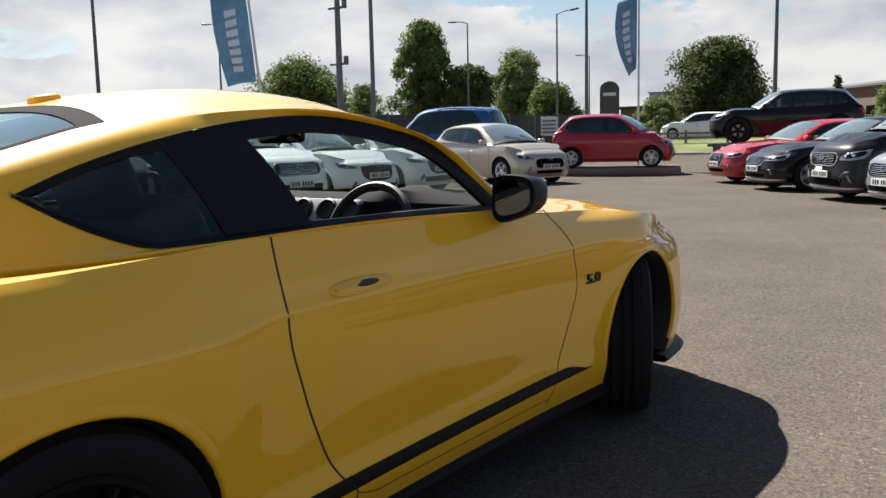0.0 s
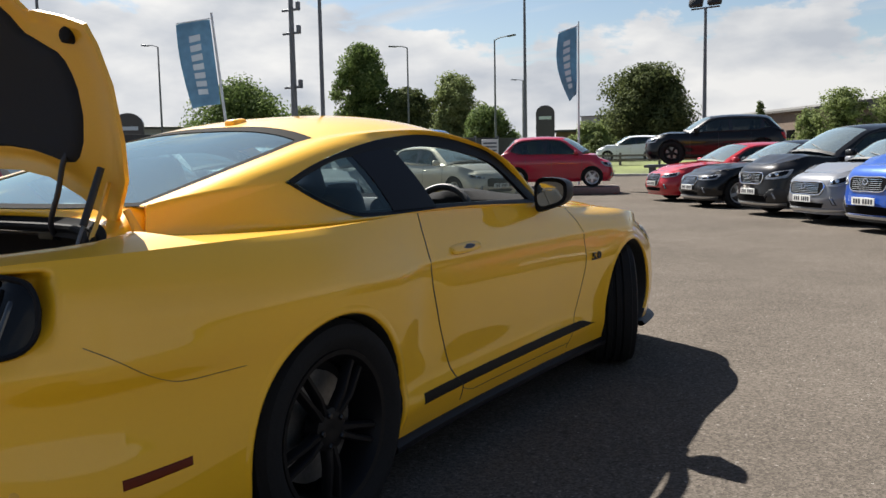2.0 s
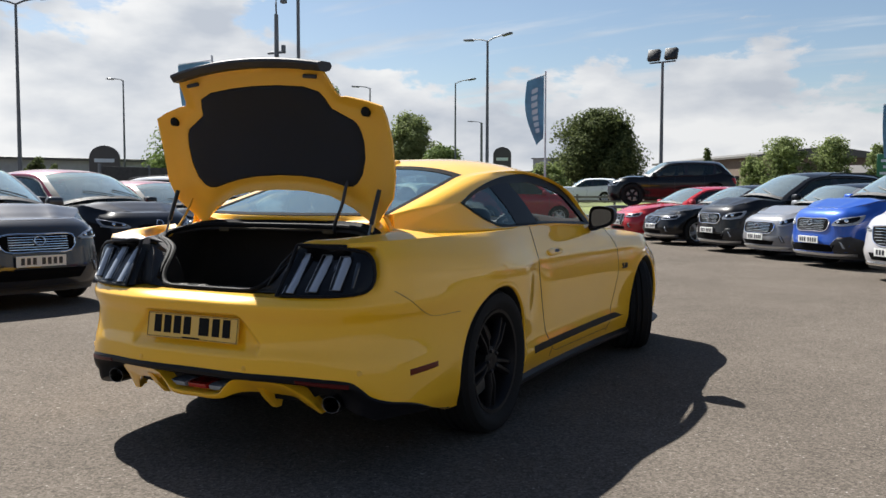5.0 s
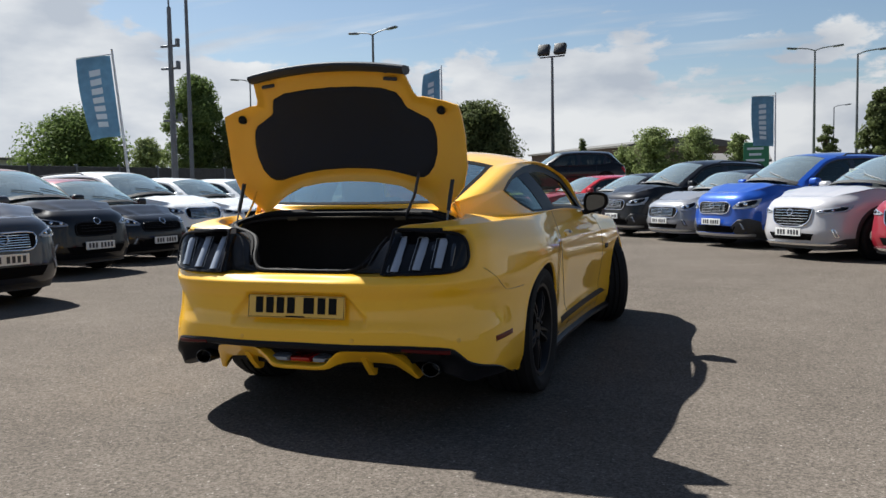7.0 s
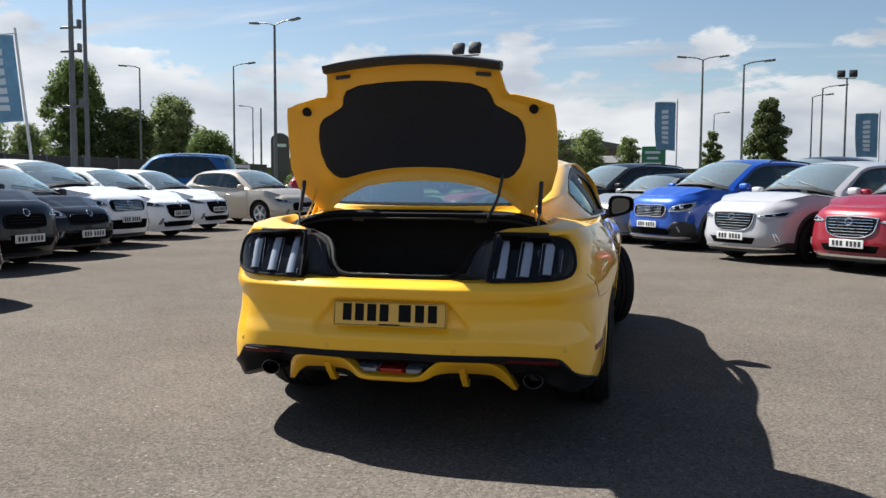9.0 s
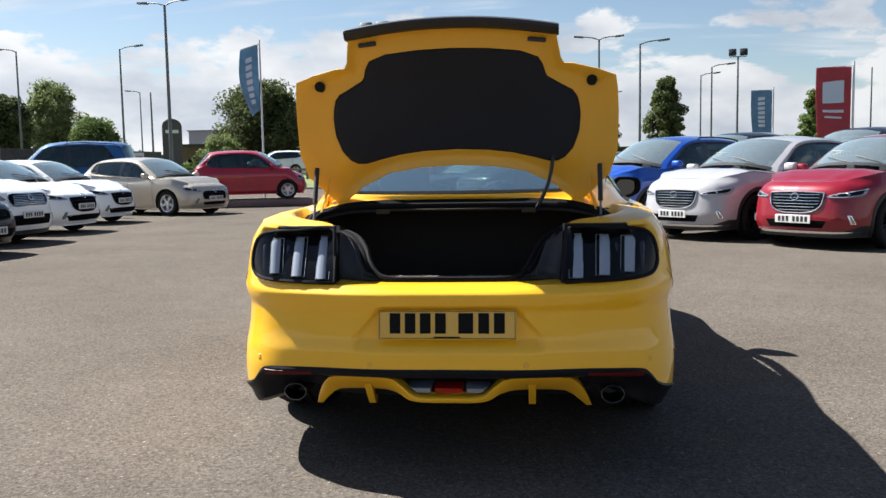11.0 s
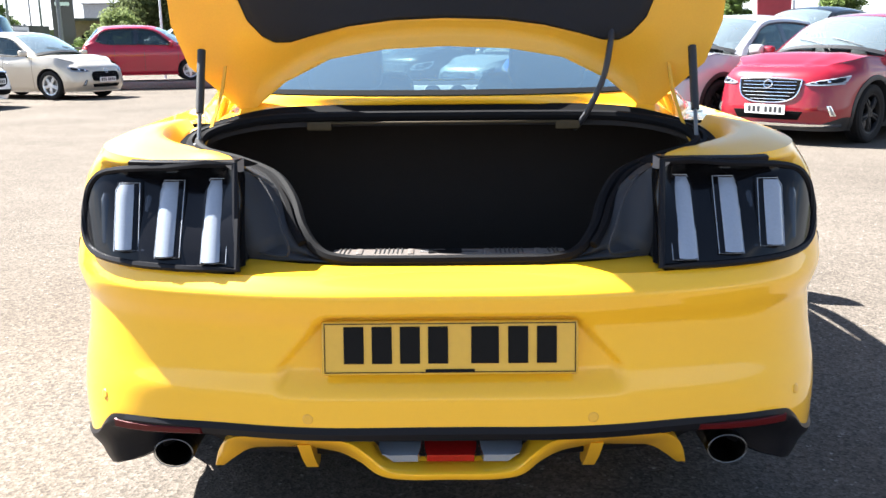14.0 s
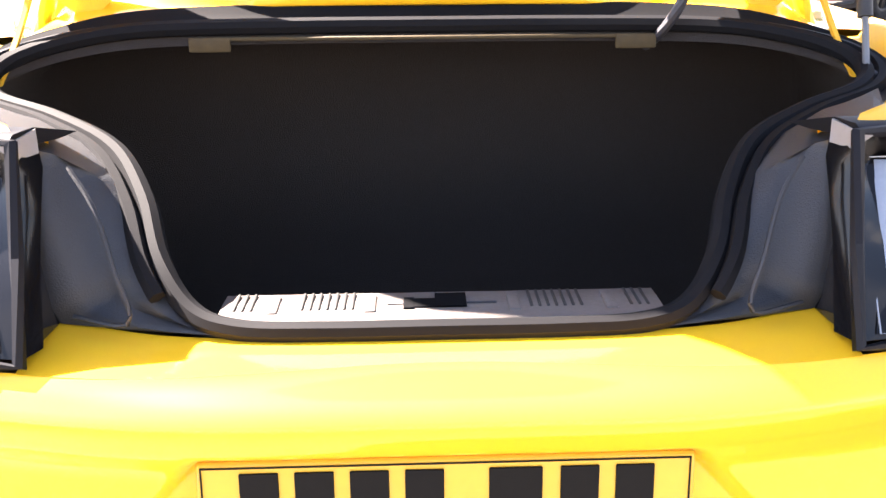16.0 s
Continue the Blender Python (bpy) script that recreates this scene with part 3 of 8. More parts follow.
# ---- wheels, shared by all cars ----
def wheel(parent, x, y, z, r, width, rim_r, side, rim_mat, spokes=10, steer=0.0, twin=True, slim=1.0, nuts=False):
    """Tyre, rim, brake disc; side is +1 on the right."""
    m = pose(x, y, z, 0, 0, steer)
    h = width / 2
    bm = bmesh.new()
    k = r - rim_r
    prof = [(-h * 0.80, rim_r), (-h * 0.97, rim_r + k * 0.35), (-h, rim_r + k * 0.6), (-h * 0.93, r - k * 0.14), (-h * 0.75, r - 0.006), (-h * 0.72, r), (-h * 0.4, r + 0.002), (-h * 0.37, r - 0.008), (-h * 0.31, r - 0.008), (-h * 0.28, r + 0.002), (-0.012, r + 0.003), (-0.008, r - 0.008), (0.008, r - 0.008), (0.012, r + 0.003), (h * 0.28, r + 0.002), (h * 0.31, r - 0.008), (h * 0.37, r - 0.008), (h * 0.4, r + 0.002), (h * 0.72, r), (h * 0.75, r - 0.006), (h * 0.93, r - k * 0.14), (h, r - k * 0.4), (h * 0.97, rim_r + k * 0.35), (h * 0.80, rim_r)]
    lathe(bm, prof, 40, "X", m)
    tyre = part("tyre", bm, M_RUBBER, parent)
    o = side
    bm = bmesh.new()
    prof = [(-o * h * 0.8, rim_r - 0.005), (-o * h * 0.7, rim_r - 0.03), (o * h * 0.35, rim_r - 0.035), (o * h * 0.7, rim_r - 0.022), (o * h * 0.84, rim_r - 0.012), (o * h * 0.86, rim_r + 0.004), (o * h * 0.8, rim_r + 0.008)]
    lathe(bm, [(a, b) for a, b in prof], 40, "X", m)
    # hub and spokes
    face = o * h * 0.66
    hub = [(face - o * 0.05, 0.075), (face, 0.07), (face + o * 0.006, 0.055), (face + o * 0.008, 0.03), (face + o * 0.004, 0.001)]
    lathe(bm, hub, 20, "X", m)
    for i in range(spokes):
        a = i * math.tau / spokes
        if twin:
            a += (0.11 if i % 2 else -0.11)
        sw = (0.021 if spokes > 7 else 0.034) * slim
        sec = []
        for q, w, f in ((0.05, sw * 1.2, 0.0), (rim_r * 0.5, sw * 0.85, 0.012), (rim_r - 0.02, sw * 0.8, 0.004)):
            ring = []
            for dx, dy in ((f - 0.03, -w), (f - 0.006, -w), (f + 0.004, -w * 0.5), (f + 0.004, w * 0.5), (f - 0.006, w), (f - 0.03, w)):
                aa = a + (0.10 if (twin and i % 2) else -0.10 if twin else 0) * (q / rim_r)
                yy, zz = q * math.cos(aa) - dy * math.sin(aa), q * math.sin(aa) + dy * math.cos(aa)
                ring.append(m @ Vector((face + o * dx, yy, zz)))
            sec.append(ring)
        sheet(bm, sec, True)
    rim = part("rim", bm, rim_mat, parent, "", 0.9)
    if nuts:
        for i in range(5):
            a = (i + 0.5) * math.tau / 5
            bm = bmesh.new()
            lathe(bm, [(face - o * 0.01, 0.010), (face + o * 0.012, 0.010), (face + o * 0.016, 0.007), (face + o * 0.016, 0.001)], 6, "X", m @ Matrix.Translation((0, 0.052 * math.cos(a), 0.052 * math.sin(a))))
            part("wheel_nut", bm, M_DARK_CHROME, parent, "", 0.5)
    bm = bmesh.new()
    lathe(bm, [(o * 0.0, 0.05), (o * 0.0, rim_r * 0.72), (o * 0.022, rim_r * 0.72), (o * 0.022, 0.05)], 28, "X", m)
    part("brake_disc", bm, M_DISC, parent)
    return tyre


# ---- the yellow coupe ----
coupe = thing("sports_coupe", "bright yellow two-door sports coupe with its boot lid open", "car")
PLAN = [(0, 0.0), (0.25, 0.004), (0.45, 0.035), (0.632, 0.088), (0.764, 0.175), (0.857, 0.315), (0.901, 0.49), (0.932, 0.78), (0.954, 1.12), (0.945, 1.45), (0.925, 1.8), (0.914, 2.3), (0.914, 2.9), (0.925, 3.3), (0.94, 3.65), (0.945, 3.9), (0.925, 4.2), (0.86, 4.47), (0.74, 4.62), (0.5, 4.72), (0.25, 4.76), (0, 4.77)]
STATIONS = [
    (0.0, [(0.2, 0.10), (0.36, 0.04), (0.43, 0.016), (0.49, 0.016), (0.55, 0.032), (0.63, 0.036), (0.685, 0.012), (0.712, 0.004), (0.728, 0.018), (0.748, 0.075), (0.95, 0.12)]),
    (0.42, [(0.2, 0.09), (0.36, 0.035), (0.43, 0.012), (0.49, 0.013), (0.55, 0.027), (0.63, 0.032), (0.685, 0.01), (0.712, 0.003), (0.73, 0.018), (0.76, 0.05), (0.80, 0.072), (0.95, 0.16)]),
    (0.92, [(0.2, 0.03), (0.30, -0.008), (0.40, -0.012), (0.47, -0.006), (0.53, 0.006), (0.58, 0.014), (0.64, 0.018), (0.69, 0.004), (0.715, 0.0), (0.76, 0.008), (0.9, 0.034), (0.98, 0.080)]),
    (1.75, [(0.2, 0.06), (0.3, 0.03), (0.45, 0.015), (0.6, 0.004), (0.72, 0.0), (0.80, 0.006), (0.88, 0.024), (0.93, 0.048), (0.965, 0.070), (0.985, 0.090)]),
    (2.35, [(0.2, 0.055), (0.26, 0.028), (0.32, 0.010), (0.40, 0.024), (0.52, 0.014), (0.66, 0.002), (0.75, 0.0), (0.80, 0.004), (0.83, 0.020), (0.90, 0.045), (1.0, 0.083)]),
    (3.5, [(0.2, 0.055), (0.26, 0.028), (0.32, 0.010), (0.40, 0.026), (0.52, 0.016), (0.66, 0.002), (0.75, 0.0), (0.79, 0.004), (0.82, 0.020), (0.90, 0.046), (0.98, 0.080)]),
    (4.45, [(0.2, 0.05), (0.3, 0.02), (0.5, 0.0), (0.7, 0.0), (0.77, 0.006), (0.83, 0.03), (0.88, 0.07), (0.92, 0.13)]),
    (5.15, [(0.2, 0.03), (0.4, 0.0), (0.6, 0.008), (0.7, 0.04), (0.8, 0.12)]),
    (6.05, [(0.2, 0.04), (0.35, 0.0), (0.5, 0.01), (0.6, 0.03), (0.7, 0.08), (0.76, 0.14)])]
body = Shell(PLAN, STATIONS)


def smooth01(t):
    t = min(1.0, max(0.0, t))
    return t * t * (3 - 2 * t)


def plate_recess(s, z):
    """The shallow recess round the rear number plate, wider at its foot."""
    if s > 0.42 or z > 0.69 or z < 0.46:
        return 0.0
    half = 0.268 + 0.10 * min(1, max(0, (0.665 - z) / 0.11))
    return 0.022 * smooth01((half - s) / 0.024) * smooth01((0.674 - z) / 0.018) * smooth01((z - 0.49) / 0.06)


def lamp_recess(s, z):
    """The tail lamp's face leans further forward than the skin round it."""
    if s < 0.43 or s > 0.92 or z < 0.765:
        return 0.0
    side = smooth01((s - 0.428) / 0.014) * smooth01((0.915 - s) / 0.04)
    return 0.085 * side * smooth01((z - 0.765) / 0.15) * smooth01((0.952 - z) / 0.010)


def flank(s, z):
    """Sculpture of the sides: the groove under the shoulder line, the full haunch and the scoop ahead of the rear wheel."""
    if s < 0.95 or s > 4.9 or z < 0.3:
        return 0.0
    y = body.plan(s)[0].y
    crease = 0.812 + 0.012 * (2.4 - y)
    along = smooth01((y - 1.45) / 0.35) * smooth01((3.75 - y) / 0.4)
    d = crease - z
    groove = 0.011 * along * (smooth01(d / 0.018) * math.exp(-(max(0, d - 0.018) / 0.085) ** 2) if d > 0 else 0)
    haunch = -0.016 * math.exp(-((y - 1.05) / 0.42) ** 2 - ((z - 0.80) / 0.105) ** 2)
    scoop = 0.016 * math.exp(-((y - 1.70) / 0.12) ** 2 - ((z - 0.63) / 0.15) ** 2)
    return groove + haunch + scoop


def dents(s, z):
    return plate_recess(s, z) + lamp_recess(s, z) + flank(s, z)


body.dent = dents


def lamp_face(s, z, out, flip):
    """The lens of a tail lamp: the skin, let in towards the front of the car."""
    body.dent = plate_recess
    p = body.at(s, z, out, flip)
    body.dent = dents
    side = smooth01((s - 0.437) / 0.12) * smooth01((0.90 - s) / 0.28)
    p.y += 0.058 * side * smooth01((z - 0.765) / 0.19) * smooth01((0.955 - z) / 0.022)
    return p


def lamp_s(x, z):
    """s of the place on the lamp's face at that sideways distance."""
    lo, hi = 0.40, 0.95
    for _ in range(30):
        mid = (lo + hi) / 2
        if lamp_face(mid, z, 0, 1).x < x:
            lo = mid
        else:
            hi = mid
    return (lo + hi) / 2


def lamp_block(bm, x, half, z0, z1, proud, depth, flip, dome=0.006, trim=0.006):
    """An upright block in the tail lamp that leans forward with the lamp's face; its front is domed, its outer top corner rounded."""
    yb, yt = lamp_face(lamp_s(x, z0), z0, 0, 1).y - proud, lamp_face(lamp_s(x, z1), z1, 0, 1).y - proud
    rows = []
    for k in range(9):
        u = k / 8
        z, y = z0 + (z1 - z0) * u, yb + (yt - yb) * u
        cut = trim * smooth01((u - 0.86) / 0.14)
        prof = [(-half, depth)] + [(half * v, dome * v * v + (0.003 if abs(v) > 0.95 else 0)) for v in (-1, -0.8, -0.4, 0, 0.4, 0.8, 1)] + [(half, depth)]
        x_at = x + 0.009 * u
        rows.append([Vector((flip * (x_at + (dx - cut if dx > half * 0.5 else dx)), y + dy + cut * 0.6, z)) for dx, dy in prof])
    V = sheet(bm, rows)
    bm.faces.new(V[0])
    bm.faces.new(V[-1])
    return yb, yt


S_AT = body.s_at_y
S_LID = 0.43
low_edge = hermite([(0, 0.435), (0.5, 0.433), (0.70, 0.424), (0.765, 0.414), (0.80, 0.392), (0.85, 0.350), (0.92, 0.326), (1.05, 0.300), (1.25, 0.235), (1.4, 0.20), (4.9, 0.20), (5.3, 0.2), (6.2, 0.2)])
top_y = hermite([(0.42, 0.955), (0.7, 0.966), (0.95, 0.978), (1.3, 0.982), (1.75, 0.985), (2.1, 0.992), (2.35, 1.0), (3.0, 0.985), (3.5, 0.968), (3.75, 0.945), (4.1, 0.925), (4.5, 0.89), (4.85, 0.845), (5.2, 0.775), (5.5, 0.73), (6.2, 0.715)])


def top_edge(s):
    return 0.748 if s <= S_LID + 1e-6 else top_y(s)


CUT_REAR = hermite([(0.2, 0.2), (0.29, 0.19), (0.36, 0.125), (0.47, 0.06), (0.62, 0.0), (0.78, -0.04), (0.9, -0.035), (1.0, -0.02)])
CUT_FRONT = hermite([(0.2, -0.14), (0.37, -0.06), (0.55, 0.02), (0.68, 0.06), (0.8, 0.055), (0.9, 0.0), (0.96, -0.06)])
S_REAR, S_FRONT = S_AT(1.78), S_AT(3.16)


def cut_warp(s, z):
    w1 = max(0, 1 - abs(s - S_REAR) / 0.42)
    w2 = max(0, 1 - abs(s - S_FRONT) / 0.38)
    return CUT_REAR(z) * w1 * w1 * (3 - 2 * w1) + CUT_FRONT(z) * w2 * w2 * (3 - 2 * w2)


ARCHES = ((S_AT(1.15), 0.345, 0.382), (S_AT(3.86), 0.345, 0.375))
S_BUMP = S_AT(0.42)


def steps(a, b, d):
    n = max(1, round((b - a) / d))
    return [a + (b - a) * i / n for i in range(n + 1)]


PANELS = (("rear_bumper", steps(0, S_BUMP, 0.009), ""), ("quarter_panel", steps(S_BUMP, S_REAR, 0.016), ""),
          ("door", steps(S_REAR, S_FRONT, 0.028), ""), ("front_wing", steps(S_FRONT, S_AT(4.2), 0.02), ""), ("front_bumper", steps(S_AT(4.2), body.total, 0.03), ""))


door_parts = {}
for flip in (1, -1):
    for name, ss, lab in PANELS:
        bm = bmesh.new()
        skin_mesh(bm, skin_rows(body, ss, low_edge, (lambda s: 0.748) if name == "rear_bumper" else top_edge, 64 if name == "rear_bumper" else 60, ARCHES, flip, cut_warp))
        if name == "rear_bumper":
            skin_mesh(bm, skin_rows(body, steps(0.505, S_BUMP, 0.02), lambda s: 0.748, top_y, 24, (), flip))
        if flip == -1:
            bmesh.ops.reverse_faces(bm, faces=bm.faces[:])
        ob = part(name, bm, M_YELLOW, coupe, lab, 2.0, False)
        if name == "door":
            door_parts[flip] = ob
    # dark panel gaps
    def out_way(p, flip=flip):
        return Vector((flip, 0, 0))
    for s0, z0, z1 in ((S_REAR, 0.24, 0.998), (S_FRONT, 0.24, 0.955)):
        bm = bmesh.new()
        zz = [z0 + (z1 - z0) * i / 40 for i in range(41)]
        ribbon(bm, [body.at(s0 + cut_warp(s0, z), z, 0.0, flip) for z in zz], 0.006 if s0 == S_REAR else 0.0035, out_way)
        part("panel_gap", bm, M_INK, door_parts[flip])
    bm = bmesh.new()
    ss = steps(S_REAR + 0.19, S_FRONT - 0.12, 0.05)
    ribbon(bm, [body.at(s, 0.262 + 0.03 * max(0, 1 - (s - ss[0]) / 0.08), 0.0, flip) for s in ss], 0.003, out_way)
    part("panel_gap", bm, M_INK, door_parts[flip])
    bm = bmesh.new()
    path = rom([(S_AT(0.31), 0.775, 0), (S_AT(0.37), 0.74, 0), (S_AT(0.46), 0.682, 0), (S_AT(0.53), 0.652, 0), (S_AT(0.58), 0.645, 0), (S_AT(0.66), 0.645, 0), (S_AT(0.76), 0.646, 0)], 8)
    ribbon(bm, [body.at(p.x, p.y, 0.0, flip) for p in path], 0.0017, out_way)
    part("panel_gap", bm, M_INK, coupe)
    # dark stripe low on the flank
    bm = bmesh.new()
    rows = []
    for s in steps(S_AT(1.66), S_AT(3.36), 0.05):
        t = (s - S_AT(1.66)) / (S_AT(3.36) - S_AT(1.66))
        z0 = 0.30 + 0.012 * t
        tall = 0.040 * smooth01((1 - t) / 0.12) + 0.002
        rows.append([body.at(s, z0 + 0.004 + tall * k / 4, 0.0015, flip) for k in range(5)])
    sheet(bm, rows)
    part("side_stripe", bm, M_STRIPE, coupe, "thin dark stripe along the sill")
    # sill skirt
    bm = bmesh.new()
    rows = []
    for s in steps(S_AT(1.5), S_AT(3.52), 0.06):
        p = body.at(s, 0.2, 0, flip)
        rows.append([p + Vector((flip * dx, 0, dz)) for dx, dz in ((-0.012, 0.012), (0.012, 0.004), (0.026, -0.012), (0.026, -0.03), (0.0, -0.05), (-0.16, -0.055), (-0.16, -0.01))])
    sheet(bm, rows)
    part("side_skirt", bm, M_SURROUND, coupe, "black sill skirt")
    # wheel housings
    for cs, cz, r in ARCHES:
        bm = bmesh.new()
        rows = []
        for dx in (-0.004, -0.03, -0.30):
            row = []
            for k in range(29):
                a = radians(-25 + 230 * k / 28)
                s, z = cs + (r - (0.0 if dx > -0.02 else 0.012)) * math.cos(a), max(0.2, cz + (r - (0 if dx > -0.02 else 0.012)) * math.sin(a))
                p = body.at(s, z, 0, flip)
                row.append(p + Vector((flip * dx, 0, 0)) if dx > -0.1 else Vector((flip * 0.58, p.y, p.z)))
            rows.append(row)
        V = sheet(bm, rows)
        bm.faces.new(V[-1])
        part("wheel_housing", bm, M_BLACK, coupe)
        # rolled lip of the arch
        bm = bmesh.new()
        rows = []
        for k in range(41):
            a = radians(-14 + 208 * k / 40)
            rows.append([body.at(cs + (r + d) * math.cos(a), max(0.205, cz + (r + d) * math.sin(a)), o, flip) for d, o in ((-0.003, -0.014), (-0.002, 0.0005), (0.004, 0.0028), (0.012, 0.0022), (0.022, 0.0006), (0.03, -0.001))])
        sheet(bm, rows)
        part("arch_lip", bm, M_YELLOW, coupe, "", 2.0)
    # wheels; the front pair is steered to the left
    for y, st, w, rr in ((1.15, 0, 0.285, 0.352), (3.84, 27, 0.262, 0.344)):
        part_holder = new("wheel")
        part_holder.parent = coupe
        wheel(part_holder, flip * (0.945 - w / 2 - (0.0 if y < 2 else 0.012)), y, rr, rr, w, 0.252, flip, M_RIM_BLACK, 10, st, True, 0.66, True)
    # side marker
    bm = bmesh.new()
    sm = S_AT(0.47)
    pad_on(bm, lambda a, b, o, flip=flip: body.at(a, b, o, flip), [(sm - 0.10, 0.415), (sm - 0.10, 0.445), (sm + 0.10, 0.452), (sm + 0.10, 0.425)], -0.004, 0.004, 0.006, 4, False)
    part("side_marker", bm, M_AMBER, coupe, "dark red side marker")
    # tail lamp
    lamp = new("tail_lamp")
    lamp.parent = coupe
    bm = bmesh.new()
    surf = lambda a, b, o, flip=flip: lamp_face(a, b, o, flip)
    curve = rom([(0.56, 0.757, 0), (0.70, 0.761, 0), (0.79, 0.769, 0), (0.840, 0.785, 0), (0.868, 0.820, 0), (0.874, 0.873, 0), (0.863, 0.914, 0), (0.832, 0.936, 0), (0.75, 0.947, 0), (0.65, 0.951, 0)], 4)
    lamp_ring = [(0.486, 0.958), (0.462, 0.85), (0.440, 0.757), (0.50, 0.757)] + [(v.x, v.y) for v in curve] + [(0.55, 0.96)]
    lamp_ring = lamp_ring[::-1]
    pad_on(bm, surf, lamp_ring, -0.03, 0.010, 0.005, 3, False, True)
    part("housing", bm, M_SMOKE, lamp, "smoked black lamp housing")
    bm = bmesh.new()
    n = len(lamp_ring)
    tube(bm, [surf(a, b, 0.0105) for a, b in lamp_ring], 0.0075, 6, True)
    part("rim", bm, M_SURROUND, lamp)
    for k, xc in enumerate((0.484, 0.584, 0.678)):
        zt, zl = 0.922 - 0.004 * k, 0.772 + 0.008 * k
        bm = bmesh.new()
        lamp_block(bm, xc - 0.003, 0.0285, zl - 0.004, zt + 0.004, 0.019, 0.05, flip, 0.001, 0.003)
        case = part("bar_case", bm, M_SMOKE, lamp, "", 0.5)
        bm = bmesh.new()
        yb, yt = lamp_block(bm, xc + 0.003, 0.0205, zl, zt, 0.027, 0.03, flip, 0.008, 0.004)
        part("lamp_bar", bm, M_LENS, case, "white upright light bar", 0.6)
        bm = bmesh.new()
        tube(bm, [Vector((flip * (xc + dx), y - dy, z)) for dx, y, dy, z in ((-0.029, yb, -0.005, zl - 0.003), (0.022, yb, -0.005, zl - 0.003), (0.0325, yt, -0.005, zt - 0.012), (0.023, yt, -0.006, zt + 0.003), (-0.020, yt, -0.005, zt + 0.003))], 0.0012, 5, True)
        part("bar_edge", bm, M_BAR_EDGE, case)
        bm = bmesh.new()
        lamp_block(bm, xc + 0.049, 0.013, zl + 0.006, zt - 0.020, 0.010, 0.04, flip, 0.004, 0.004)
        part("lamp_rib", bm, M_GLOSSBLACK, lamp, "", 0.5)
    surf = lambda a, b, o, flip=flip: body.at(a, b, o, flip)
    # black lip over the lamp
    bm = bmesh.new()
    rows = [[body.at(s, z, o, flip) for z, o in ((0.966, -0.03), (0.966, 0.004), (0.962, 0.011), (0.950, 0.013), (0.943, 0.006), (0.943, -0.03))] for s in steps(0.487, 0.76, 0.03)]
    V = sheet(bm, rows)
    bm.faces.new(V[0])
    bm.faces.new(V[-1])
    part("lamp_lip", bm, M_SURROUND, lamp)
    bm = bmesh.new()
    cap = [lamp_face(a, b, o, flip) for a, b, o in ((0.486, 0.958, 0.014), (0.508, 0.958, 0.014), (0.483, 0.938, 0.016), (0.479, 0.938, -0.02), (0.484, 0.964, -0.03), (0.508, 0.963, -0.03))]
    v = [bm.verts.new(p) for p in cap]
    for ring in ((0, 1, 2), (0, 2, 3, 4), (0, 4, 5, 1)):
        bm.faces.new([v[k] for k in ring])
    bmesh.ops.recalc_face_normals(bm, faces=bm.faces[:])
    part("corner_cap", bm, M_CAP, lamp, "pale grey corner cap")
    # rear parking sensors
    for sx, z in ((0.295, 0.452), (0.80, 0.45)):
        bm = bmesh.new()
        pad_on(bm, surf, [(sx + 0.012 * math.cos(k * math.tau / 8), z + 0.012 * math.sin(k * math.tau / 8)) for k in range(8)], -0.001, 0.0025, 0.003, 2)
        part("parking_sensor", bm, M_YELLOW_IN, coupe)
    # exhaust tip
    bm = bmesh.new()
    lathe(bm, [(0.22, 0.032), (0.09, 0.034), (0.082, 0.039), (0.088, 0.0425), (0.115, 0.0425)], 24, "Y", Matrix.Translation((flip * 0.625, 0.088, 0.306)) @ Matrix.Diagonal((1.06, 1, 0.82, 1)))
    tip = part("exhaust_tip", bm, M_DARK_CHROME, coupe, "oval dark chrome exhaust tip")
    bm = bmesh.new()
    tube(bm, [Vector((flip * 0.625 + 0.0438 * math.cos(k * math.tau / 28), 0.169, 0.306 + 0.0338 * math.sin(k * math.tau / 28))) for k in range(28)], 0.0012, 6, True)
    part("tip_rim", bm, M_DISC, tip)
    bm = bmesh.new()
    lathe(bm, [(0.112, 0.041), (0.42, 0.040)], 20, "Y", Matrix.Translation((flip * 0.625, 0.088, 0.306)) @ Matrix.Diagonal((1.06, 1, 0.82, 1)))
    part("exhaust_pipe", bm, M_BLACK, coupe)
    bm = bmesh.new()
    lathe(bm, [(0.2, 0.033), (0.205, 0.001)], 20, "Y", Matrix.Translation((flip * 0.625, 0.088, 0.306)) @ Matrix.Diagonal((1.06, 1, 0.82, 1)))
    part("exhaust_bore", bm, M_INK, coupe)
    # red reflector in the black valance
    bm = bmesh.new()
    pad_on(bm, surf, [(0.53, 0.402), (0.53, 0.420), (0.76, 0.408), (0.76, 0.384)], -0.002, 0.008, 0.004, 5, False)
    part("reflector", bm, M_REFLECTOR, coupe, "narrow red reflector")
    # door handle
    bm = bmesh.new()
    sh = S_AT(2.03)
    pad_on(bm, surf, [(sh - 0.13, 0.845), (sh - 0.11, 0.862), (sh, 0.868), (sh + 0.10, 0.862), (sh + 0.12, 0.845), (sh + 0.10, 0.828), (sh, 0.822), (sh - 0.11, 0.826)], -0.004, 0.014, 0.014, 4)
    part("door_handle", bm, M_YELLOW, door_parts[flip])
    # raised black oval that paints the dark of the handle's recess
    bm = bmesh.new()
